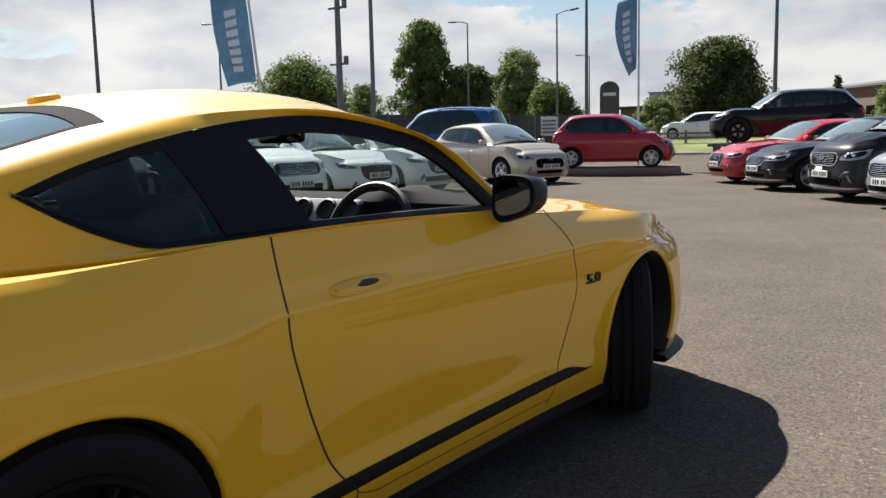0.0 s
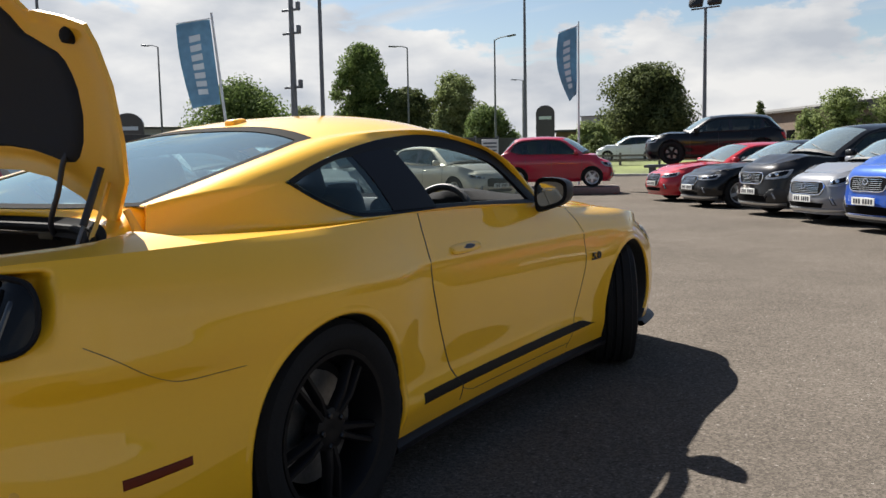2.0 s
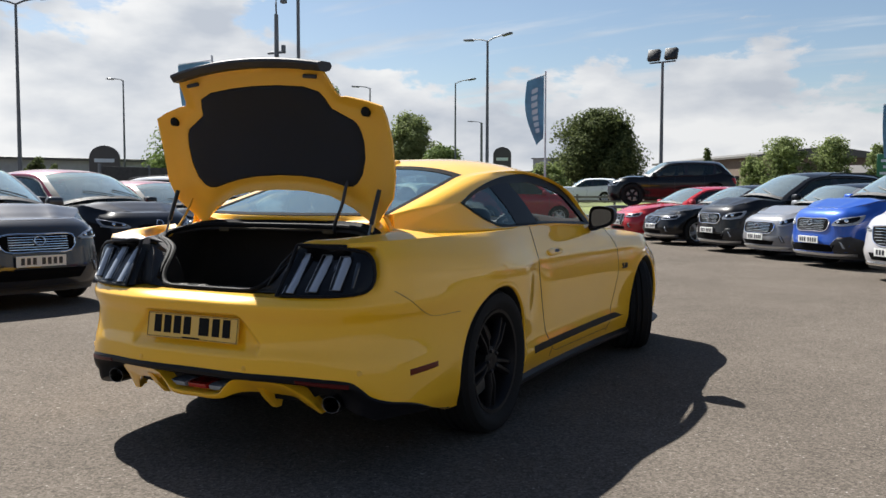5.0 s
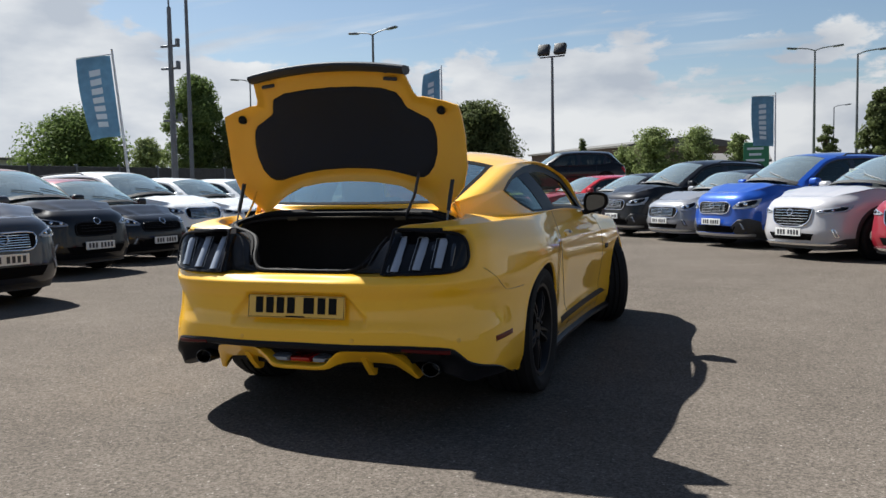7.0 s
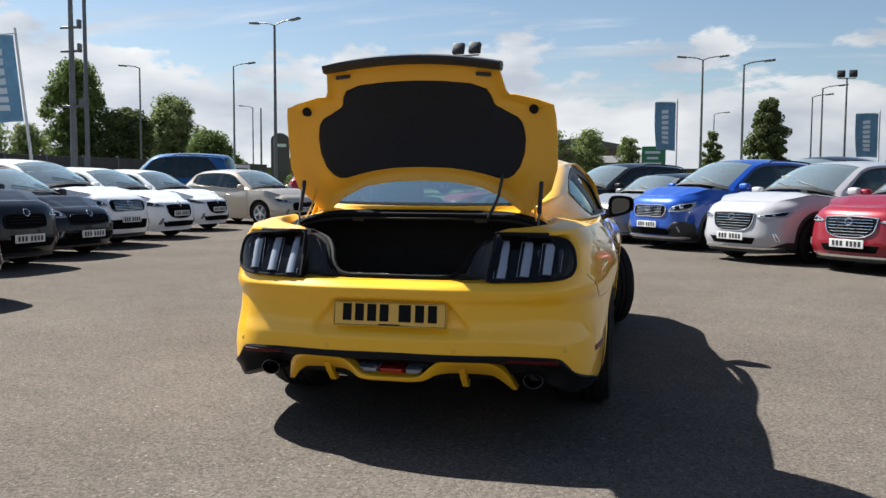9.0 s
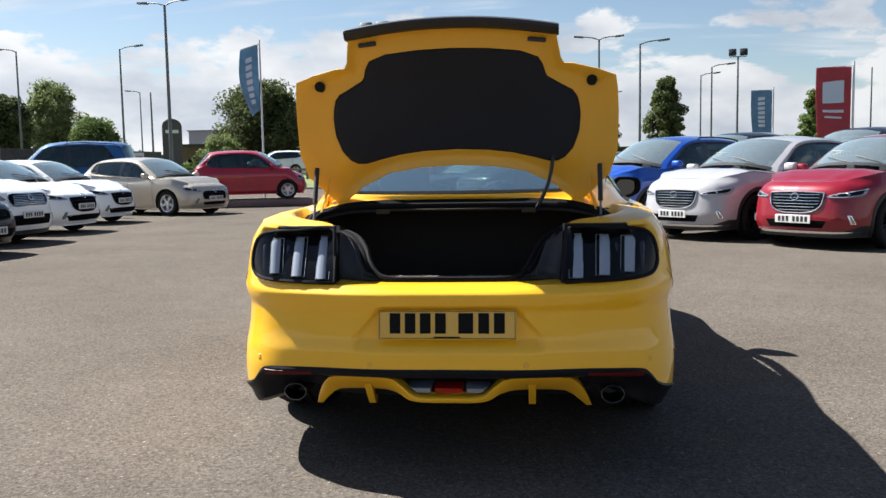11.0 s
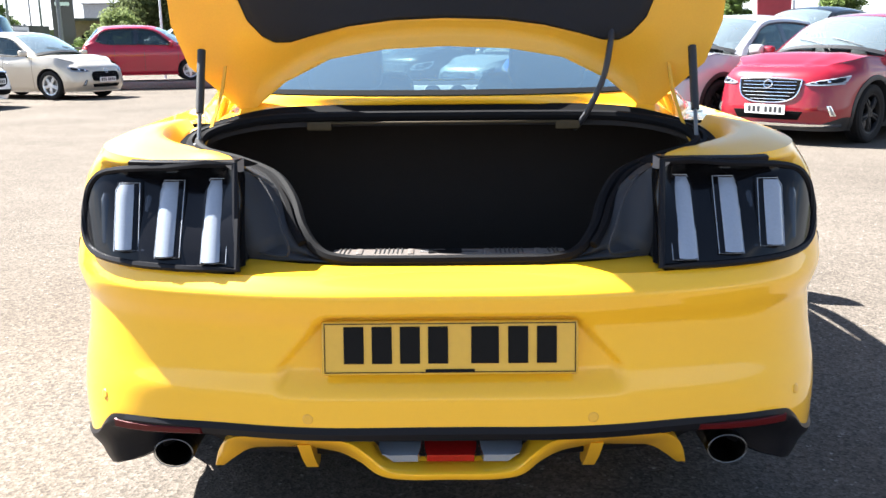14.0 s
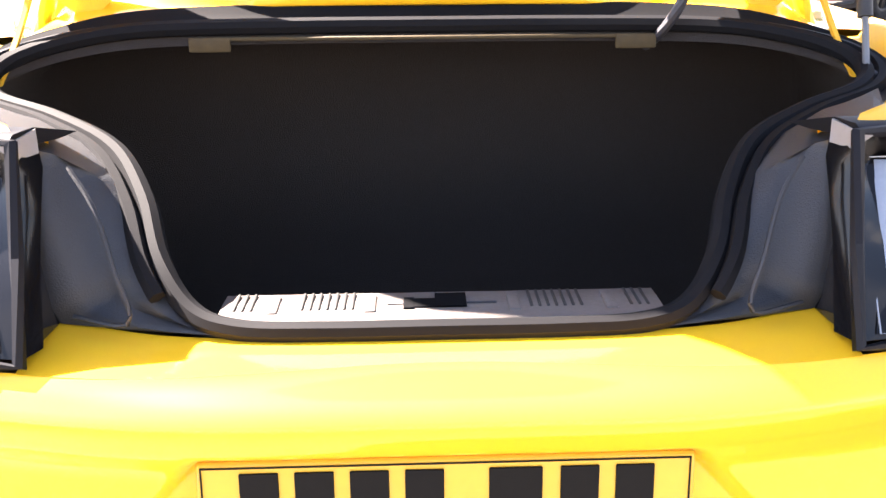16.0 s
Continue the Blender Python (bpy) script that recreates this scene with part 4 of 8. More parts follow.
    pad_on(bm, surf, [(sh - 0.035, 0.852), (sh, 0.86), (sh + 0.05, 0.857), (sh + 0.06, 0.846), (sh + 0.02, 0.838), (sh - 0.03, 0.842)], 0.008, 0.0155, 0.006, 4)
    part("recess_shade", bm, M_INK, door_parts[flip])
    # mirror
    mirror = new("wing_mirror")
    mirror.parent = coupe
    bm = bmesh.new()
    rows = []
    for t in range(9):
        a = t / 8
        y = 2.70 + 0.19 * a
        k = math.sqrt(max(0.0, 1 - max(0, (a - 0.15) / 0.85) ** 2.2)) * (0.985 if t == 0 else 1)
        cx, cz = 0.955, 1.03
        ring = []
        for i in range(20):
            an = i * math.tau / 20
            ex, ez = math.cos(an), math.sin(an)
            px = abs(ex) ** 0.6 * (1 if ex > 0 else -1) * 0.092
            pz = abs(ez) ** 0.6 * (1 if ez > 0 else -1) * (0.072 - 0.018 * px / 0.105)
            ring.append(Vector((flip * (cx + px * max(0.12, k) - 0.01 * a), y - 0.02 * px / 0.1, cz + pz * max(0.12, k) + 0.012 * px / 0.1)))
        rows.append(ring)
    V = sheet(bm, rows, True)
    bm.faces.new(V[-1])
    part("shell", bm, M_SURROUND, mirror, "gloss black mirror shell")
    bm = bmesh.new()
    ring = [p.lerp(Vector((flip * 0.955, 2.70, 1.03)), 0.27) + Vector((0, 0.010, 0)) for p in rows[0]]
    sheet(bm, [rows[0], [p.lerp(c, 0.5) + Vector((0, -0.003, 0)) for p, c in zip(rows[0], ring)], ring, [p + Vector((0, 0.01, 0)) for p in ring]], True)
    part("bezel", bm, M_SURROUND, mirror)
    bm = bmesh.new()
    turned = [p + Vector((0, 0.38 * (abs(p.x) - 0.955), 0)) for p in ring]
    V = sheet(bm, [turned, [p.lerp(Vector((flip * 0.955, 2.710, 1.03)), 0.5) for p in turned]], True)
    bm.faces.new(V[-1])
    part("mirror_glass", bm, M_MIRROR, mirror, "mirror glass")
    bm = bmesh.new()
    tube(bm, rom([(flip * 0.83, 2.80, 0.955), (flip * 0.87, 2.80, 0.955), (flip * 0.91, 2.79, 0.97), (flip * 0.93, 2.78, 0.99)], 4), 0.026, 10, False, 0.7)
    part("stalk", bm, M_BLACK, mirror)

# engine badge on the front wings: 5.0
for flip in (1, -1):
    cu = bpy.data.curves.new("badge", "FONT")
    cu.body, cu.size, cu.extrude, cu.bevel_depth = "5.0", 0.066, 0.004, 0.001
    cu.align_x, cu.align_y = "CENTER", "CENTER"
    tmp = new("badge_text", cu)
    bpy.context.view_layer.update()
    me = bpy.data.meshes.new_from_object(tmp)
    bpy.data.objects.remove(tmp)
    ob = new("badge", me)
    me.materials.append(M_INK)
    ob.parent = coupe
    p = body.at(S_AT(3.345), 0.672, 0.004, flip)
    ob.matrix_world = pose(p.x, p.y, p.z, 90, 0, 90 * flip) @ Matrix.Diagonal((1.45, 0.80, 1, 1))
    tagged(ob, "dark 5.0 badge")

# rear valance, black, below the yellow bumper; it slopes away forwards, its ends hook down past the exhausts
VAL_LOW = hermite([(0, 0.29), (0.2, 0.295), (0.5, 0.30), (0.56, 0.315), (0.60, 0.334), (0.69, 0.332), (0.75, 0.296), (0.84, 0.262), (0.90, 0.243), (0.97, 0.25), (1.2, 0.235)])
bm = bmesh.new()
for flip in (1, -1):
    rows = []
    for s in steps(0, S_AT(0.72), 0.02):
        zb, bot = low_edge(s), VAL_LOW(s)
        d = zb - bot
        e = min(1, max(0, (0.82 - s) / 0.14))
        tuck = 0.012 + 0.10 * e * e * (3 - 2 * e)
        rows.append([body.at(s, zb + 0.002, -0.001, flip), body.at(s, zb - 0.10 * d, 0.006, flip), body.at(s, zb - 0.22 * d, 0.004, flip)] + [body.at(s, zb - k * d, 0.002 - tuck * min(1, (k - 0.22) / 0.3), flip) for k in (0.34, 0.52, 0.8, 1.0)] + [body.at(s, bot - 0.004, -0.02 - tuck, flip), body.at(s, bot + 0.02, -0.2 - tuck, flip)])
    sheet(bm, rows)
bmesh.ops.remove_doubles(bm, verts=bm.verts[:], dist=1e-4)
part("rear_valance", bm, M_SURROUND, coupe, "black lower bumper valance")
# yellow diffuser trim: two sloping hoods joined by a dipped bar
HOOD_TOP = [(0.548, 0.222, 0.250), (0.520, 0.160, 0.318), (0.482, 0.095, 0.372), (0.435, 0.060, 0.396), (0.33, 0.044, 0.398), (0.225, 0.036, 0.394), (0.178, 0.036, 0.366), (0.138, 0.040, 0.330), (0.085, 0.040, 0.320), (0, 0.040, 0.320)]
HOOD_LOW = [(0.528, 0.230, 0.245), (0.492, 0.190, 0.285), (0.450, 0.165, 0.318), (0.405, 0.155, 0.326), (0.32, 0.148, 0.328), (0.245, 0.115, 0.332), (0.196, 0.080, 0.326), (0.150, 0.054, 0.306), (0.090, 0.048, 0.299), (0, 0.048, 0.299)]
for flip in (1, -1):
    F = Vector((flip, 1, 1))
    hi, lo = rom(HOOD_TOP, 6), rom(HOOD_LOW, 6)
    bm = bmesh.new()
    V = sheet(bm, [[(a + Vector((0, 0.07, 0.004))) * F, (a + Vector((0, 0.006, 0.002))) * F, a * F, a.lerp(b, 0.12) * F + Vector((0, -0.004, 0)), a.lerp(b, 0.5) * F + Vector((0, -0.006, 0.002)), a.lerp(b, 0.9) * F + Vector((0, -0.003, 0)), b * F, (b + Vector((0, 0.012, 0.004))) * F, (b + Vector((0, 0.05, 0.03))) * F] for a, b in zip(hi, lo)])
    part("diffuser_trim", bm, M_YELLOW, coupe, "yellow diffuser trim")
    bm = bmesh.new()
    side = [(0.088, 0.362), (0.135, 0.308), (0.190, 0.258), (0.222, 0.258), (0.235, 0.300), (0.20, 0.36)]
    V = sheet(bm, [[Vector((flip * (0.316 + dx), y, z)) for y, z in side] for dx in (-0.014, -0.011, 0.011, 0.014)], True)
    bm.faces.new(V[0])
    bm.faces.new(V[-1])
    part("diffuser_fin", bm, M_YELLOW, coupe)
# reversing lamp: red in the middle, clear at both ends
for x0, x1, mat, nm in ((-0.058, 0.058, M_RED_LENS, "fog_lamp"), (-0.145, -0.062, M_LENS, "reversing_lamp"), (0.062, 0.145, M_LENS, "reversing_lamp")):
    bm = bmesh.new()
    k = 0.02 if nm == "reversing_lamp" else 0
    sg = 1 if x0 + x1 > 0 else -1
    ring = [(x0, 0.327), (x0, 0.361), (x1, 0.361), (x1, 0.327)] if not k else ([(x0, 0.327), (x0, 0.361), (x1 + 0.015, 0.361), (x1 - 0.02, 0.327)] if sg > 0 else [(x0 + 0.02, 0.327), (x0 - 0.015, 0.361), (x1, 0.361), (x1, 0.327)])
    pad_on(bm, lambda a, b, o: body.at(a, b, o), ring, -0.11, -0.012, 0.008, 4, False)
    part(nm, bm, mat, coupe, "red rear fog lamp" if mat is M_RED_LENS else "clear reversing lamp")

# number plate: yellow, its characters as plain bars
def number_plate(parent, m, mat, w=0.52, h=0.111):
    holder = new("number_plate")
    holder.parent = parent
    bm = bmesh.new()
    box(bm, (w, 0.008, h), (0, 0, 0), 0.003, None, 1)
    bmesh.ops.transform(bm, matrix=m, verts=bm.verts[:])
    part("plate", bm, mat, holder)
    return holder


plate_m = Matrix.Translation((0, 0.034, 0.601)) @ Matrix.Rotation(radians(-8), 4, "X")
rp = number_plate(coupe, plate_m, M_PLATE_Y)
tagged(rp, "yellow rear number plate")
for x0 in (-0.203, -0.146, -0.089, -0.032, 0.063, 0.130, 0.188):
    wch = 0.062 if x0 == 0.063 else 0.045
    bm = bmesh.new()
    box(bm, (wch * 0.9, 0.003, 0.076), (x0 + 0.008, -0.0055, 0.006), 0.001, None, 1)
    bmesh.ops.transform(bm, matrix=plate_m, verts=bm.verts[:])
    part("plate_bar", bm, M_PLATE_INK, rp)
bm = bmesh.new()
box(bm, (0.10, 0.002, 0.007), (0, -0.0052, -0.047), 0.0005, None, 1)
bmesh.ops.transform(bm, matrix=plate_m, verts=bm.verts[:])
part("plate_maker_bar", bm, M_PLATE_INK, rp)
bm = bmesh.new()
ring = [(-0.254, -0.05), (0.254, -0.05), (0.254, 0.05), (-0.254, 0.05)]
for (a, b), (c, d) in zip(ring, ring[1:] + ring[:1]):
    box(bm, (abs(c - a) + 0.0016, 0.0016, abs(d - b) + 0.0016), ((a + c) / 2, -0.005, (b + d) / 2))
bmesh.ops.transform(bm, matrix=plate_m, verts=bm.verts[:])
part("plate_border", bm, M_PLATE_INK, rp)

# bonnet
bm = bmesh.new()
rows = []
for s in steps(S_AT(2.95), body.total - 0.001, 0.05):
    e = body.at(s, top_y(s))
    y = e.y
    row = []
    for k in range(-12, 13):
        v = k / 12
        cr = 0.055 * (1 - v * v) if y < 4.3 else 0.055 * (1 - v * v) * max(0.15, (4.9 - y) / 0.6)
        rib = 0.014 * math.exp(-((abs(v) - 0.62) / 0.10) ** 2)
        row.append(Vector((e.x * v, y + (0.0 if y > 3.3 else (3.3 - y) * 0.8 * (1 - v * v)), e.z + cr + rib * (1 if y < 4.5 else 0))))
    rows.append(row)
sheet(bm, rows)
part("bonnet", bm, M_YELLOW, coupe, "", 2.0)

# headlamps, seen at a glance along the flank
for flip in (1, -1):
    bm = bmesh.new()
    s0, s1 = S_AT(4.33), S_AT(4.33) + 0.42
    pad_on(bm, lambda a, b, o, flip=flip: body.at(a, b, o, flip), [(s0, 0.735), (s0 + 0.1, 0.76), (s1, 0.69), (s1, 0.62), (s0 + 0.14, 0.65)], -0.01, 0.006, 0.01)
    part("headlamp", bm, M_HEADLAMP, coupe, "clear headlamp")
    bm = bmesh.new()
    rows = []
    for s in steps(S_AT(4.1), body.total, 0.06):
        rows.append([body.at(s, z, o, flip) for z, o in ((0.2, -0.02), (0.195, 0.03), (0.18, 0.045), (0.165, 0.03), (0.165, -0.2))])
    sheet(bm, rows)
    part("front_splitter", bm, M_BLACK, coupe, "black front splitter")

# ---- cabin ----
C_KEYS = [(3.24, 1.0), (2.80, 1.215), (2.44, 1.36), (2.15, 1.395), (1.85, 1.38), (1.62, 1.338), (1.32, 1.262), (0.98, 1.165), (0.65, 1.072)]
R_KEYS = [(0.815, 2.93, 0.985), (0.745, 2.60, 1.20), (0.675, 2.32, 1.285), (0.645, 2.08, 1.313), (0.618, 1.82, 1.302), (0.5635, 1.527, 1.2735), (0.575, 1.27, 1.215), (0.583, 1.0, 1.148), (0.5875, 0.735, 1.081)]
C_LINE = rom([(0, y, z) for y, z in C_KEYS], 8)
R_LINE = rom(R_KEYS, 8)


def top_point(i, v, out=0.0):
    c, r = C_LINE[i], R_LINE[i]
    a = abs(v)
    p = Vector((r.x * v, c.y + (r.y - c.y) * a ** 2.2, c.z + (r.z - c.z) * a ** 2.6))
    if out:
        p += Vector((v * 0.5, 0.1 * (i < 16), 1)).normalized() * out
    return p


def top_patch(i0, i1, v0, v1, n=16, out=0.0):
    return [[top_point(i, v0 + (v1 - v0) * k / n, out) for k in range(n + 1)] for i in range(i0, i1 + 1)]


GLASS_V = 0.96
bm = bmesh.new()
sheet(bm, top_patch(15, 41, -0.97, 0.97, 20, -0.035))
part("headliner", bm, M_DASH, coupe)
bm = bmesh.new()
sheet(bm, top_patch(0, 17, -0.9, 0.9, 20, -0.004))
part("windscreen", bm, M_GLASS, coupe, "clear windscreen").visible_shadow = False
bm = bmesh.new()
sheet(bm, top_patch(40, 64, -GLASS_V, GLASS_V, 20, -0.004))
part("rear_window", bm, M_GLASS_R, coupe, "tinted rear window").visible_shadow = False
for flip in (1, -1):
    bm = bmesh.new()
    sheet(bm, [[top_point(i, flip * (GLASS_V - 0.05 + 0.05 * k / 3), -0.001) for k in range(4)] for i in range(40, 65)])
    part("window_border", bm, M_FRIT, coupe)
bm = bmesh.new()
sheet(bm, [[top_point(i, -GLASS_V + 2 * GLASS_V * k / 16, -0.0015) for k in range(17)] for i in range(40, 43)])
part("window_border", bm, M_FRIT, coupe)
bm = bmesh.new()
sheet(bm, [[top_point(i, -GLASS_V + 2 * GLASS_V * k / 16, -0.001) for k in range(17)] for i in range(63, 65)])
part("window_border", bm, M_FRIT, coupe)
# aerial fin
bm = bmesh.new()
box(bm, (0.062, 0.085, 0.036), (0, 1.70, 1.356), 0.016, Matrix.Rotation(radians(8), 4, "X"), 3)
part("aerial_fin", bm, M_YELLOW, coupe)

# side glass and its surround
B_LINE = [(0.832, 2.93, 0.978), (0.835, 2.45, 0.987), (0.836, 1.90, 0.996), (0.826, 1.50, 0.985), (0.775, 1.20, 0.98), (0.69, 0.93, 0.988), (0.600, 0.715, 0.998)]
DLO_LOW = [(0.828, 2.86, 0.975), (0.829, 2.45, 0.99), (0.828, 1.9, 1.0), (0.814, 1.52, 1.001), (0.800, 1.42, 1.010), (0.750, 1.31, 1.060), (0.692, 1.209, 1.13)]
DLO_TOP = [(0.692, 1.209, 1.13), (0.675, 1.38, 1.188), (0.66, 1.61, 1.243), (0.652, 1.85, 1.281), (0.655, 2.12, 1.295), (0.69, 2.38, 1.262), (0.735, 2.60, 1.19), (0.828, 2.86, 0.975)]
N = 33
cabin = bmesh.new()
sheet(cabin, top_patch(17, 40, -1, 1, 32))
for flip in (1, -1):
    sheet(cabin, [[top_point(i, flip * (GLASS_V + (1 - GLASS_V) * k / 3)) for k in range(4)] for i in range(40, 65)])
    sheet(cabin, [[top_point(i, flip * (0.9 + 0.1 * k / 3)) for k in range(4)] for i in range(0, 18)])
for flip in (1, -1):
    F = Vector((flip, 1, 1))

    def fl(pts):
        return [p * F for p in pts]
    low_o, low_i = spread(rom(B_LINE, 8), N), spread(rom(DLO_LOW, 8), N)
    top_o, top_i = R_LINE[::-1], spread(rom(DLO_TOP, 8), len(R_LINE))
    end_o = spread([Vector(B_LINE[-1]), R_LINE[-1]], 5)
    ring_o = low_o + end_o[1:-1] + top_o
    ring_i = low_i + [low_i[-1]] * 3 + top_i
    rows = []
    for k in range(9):
        w = k / 8
        g = math.sin(math.pi * w ** 0.75)
        rows.append([a.lerp(b, w) + Vector((0.02 * g, 0, 0.010 * g)) * min(1, (a - b).length / 0.12) for a, b in zip(ring_o, ring_i)])
    sheet(cabin, [fl(r) for r in rows], True)
    # shelf between skin and cabin
    bm = bmesh.new()
    rows = []
    bl = rom(B_LINE, 8)
    for i in range(len(bl)):
        p = bl[i]
        s = S_AT(p.y)
        q = body.at(s, top_y(s))
        rows.append([q.lerp(p, k / 4) + Vector((0, 0, 0.004 * math.sin(math.pi * k / 4))) for k in range(5)])
    sheet(bm, [fl(r) for r in rows])
    part("shoulder", bm, M_YELLOW, coupe, "", 2.0)
    # end of the pillar, where the lid's wing closes
    bm = bmesh.new()
    e0, e1 = Vector(B_LINE[-1]), R_LINE[-1].copy()
    sheet(bm, [fl([e0.lerp(e1, k / 4) + Vector((-dx, dy, -dz)) for k in range(5)]) for dx, dy, dz in ((0, 0, 0), (0.006, 0.004, 0), (0.05, 0.03, 0.004), (0.11, 0.045, 0.01))])
    part("pillar_end", bm, M_YELLOW_IN, coupe, "", 0.6)
    # black surround, glass panes and the pillar between them
    full = low_i[:-1] + top_i[:-1]
    mid = sum(full, Vector()) / len(full)
    inner = []
    n = len(full)
    for i, p in enumerate(full):
        d = (full[(i + 1) % n] - full[i - 1]).normalized()
        nrm = Vector((1, 0, 0.55)).normalized()
        inn = nrm.cross(d)
        if inn.dot(mid - p) < 0:
            inn = -inn
        wide = 0.022 if i < len(low_i) - 1 or p.y < 1.5 else 0.022 + 0.034 * min(1, (p.y - 1.5) / 0.3)
        inner.append(p + inn * wide + Vector((-0.004, 0, 0)))
    bm = bmesh.new()
    sheet(bm, [fl([p + Vector((0.003, 0, 0)) for p in full]), fl([p.lerp(q, 0.5) + Vector((0.004, 0, 0)) for p, q in zip(full, inner)]), fl(inner), fl([p + Vector((-0.02, 0, 0)) for p in inner])], True)
    part("window_surround", bm, M_SURROUND, coupe, "black window surround")
    lo_s, hi_s = spread(rom([p + Vector((-0.004, 0, 0.012)) for p in map(Vector, DLO_LOW)], 6), 41), spread(rom([p + Vector((-0.004, 0, -0.012)) for p in map(Vector, DLO_TOP)], 6)[::-1], 41)
    panes = []
    for k in range(41):
        panes.append([lo_s[k].lerp(hi_s[k], j / 6) + Vector((0.012 * math.sin(math.pi * j / 6), 0, 0)) for j in range(7)])
    def pane(k, j):
        a = min(39, int(k))
        return panes[a][j].lerp(panes[a + 1][j], k - a)

    # the pillar between door glass and quarter glass leans back
    front_k, rear_k = (lambda j: 22.0 + 3.6 * j / 6), (lambda j: 28.5 + 2.6 * j / 6)
    for nm, a, b, mat in (("door_window", lambda j: 0.0, front_k, M_GLASS), ("quarter_window", rear_k, lambda j: 40.0, M_GLASS_T)):
        if flip == 1 and nm == "door_window":
            continue  # the driver's window is wound down
        bm = bmesh.new()
        sheet(bm, [fl([pane(a(j) + (b(j) - a(j)) * k / 18, j) for j in range(7)]) for k in range(19)])
        part(nm, bm, mat, coupe, "").visible_shadow = False
    bm = bmesh.new()
    outer = [fl([pane(front_k(j) + (rear_k(j) - front_k(j)) * k / 4, j) + Vector((0.003, 0, 0)) for j in range(7)]) for k in range(5)]
    inn = [[p - Vector((flip * 0.038, 0, 0)) for p in r] for r in outer]
    sheet(bm, outer + inn[::-1] + [outer[0]])
    part("centre_pillar", bm, M_SURROUND, coupe)
    # inner door card and quarter trim
    bm = bmesh.new()
    sheet(bm, [[Vector((flip * x, y, z)) for x, z in ((0.80, 0.25), (0.80, 0.6), (0.76, 0.72), (0.77, 0.9), (0.80, 0.965))] for y in (1.05, 1.5, 1.8, 2.3, 2.9, 3.1)])
    part("door_card", bm, M_DASH, coupe)

bmesh.ops.remove_doubles(cabin, verts=cabin.verts[:], dist=2e-4)
part("cabin_shell", cabin, M_YELLOW, coupe, "yellow roof and pillars", 2.0)

# ---- boot opening ----
SEAL = [(0, 0.128, 0.753), (0.13, 0.128, 0.753), (0.222, 0.133, 0.755), (0.275, 0.150, 0.769), (0.313, 0.19, 0.81), (0.342, 0.255, 0.862), (0.392, 0.325, 0.905), (0.48, 0.385, 0.931), (0.572, 0.435, 0.947), (0.606, 0.488, 0.964), (0.585, 0.535, 0.985), (0.515, 0.58, 1.003), (0.41, 0.608, 1.013), (0.2, 0.62, 1.015), (0, 0.622, 1.015)]
GUTTER = SEAL[6:]
RIM = [(0.445, 0.205, 0.955), (0.55, 0.325, 0.958), (0.63, 0.42, 0.963), (0.652, 0.495, 0.975), (0.625, 0.565, 1.0), (0.54, 0.622, 1.026), (0.43, 0.652, 1.043), (0.22, 0.662, 1.049), (0, 0.665, 1.05)]


def loop(half, per):
    h = rom(half, per)
    return h + [Vector((-p.x, p.y, p.z)) for p in h[-2:0:-1]]


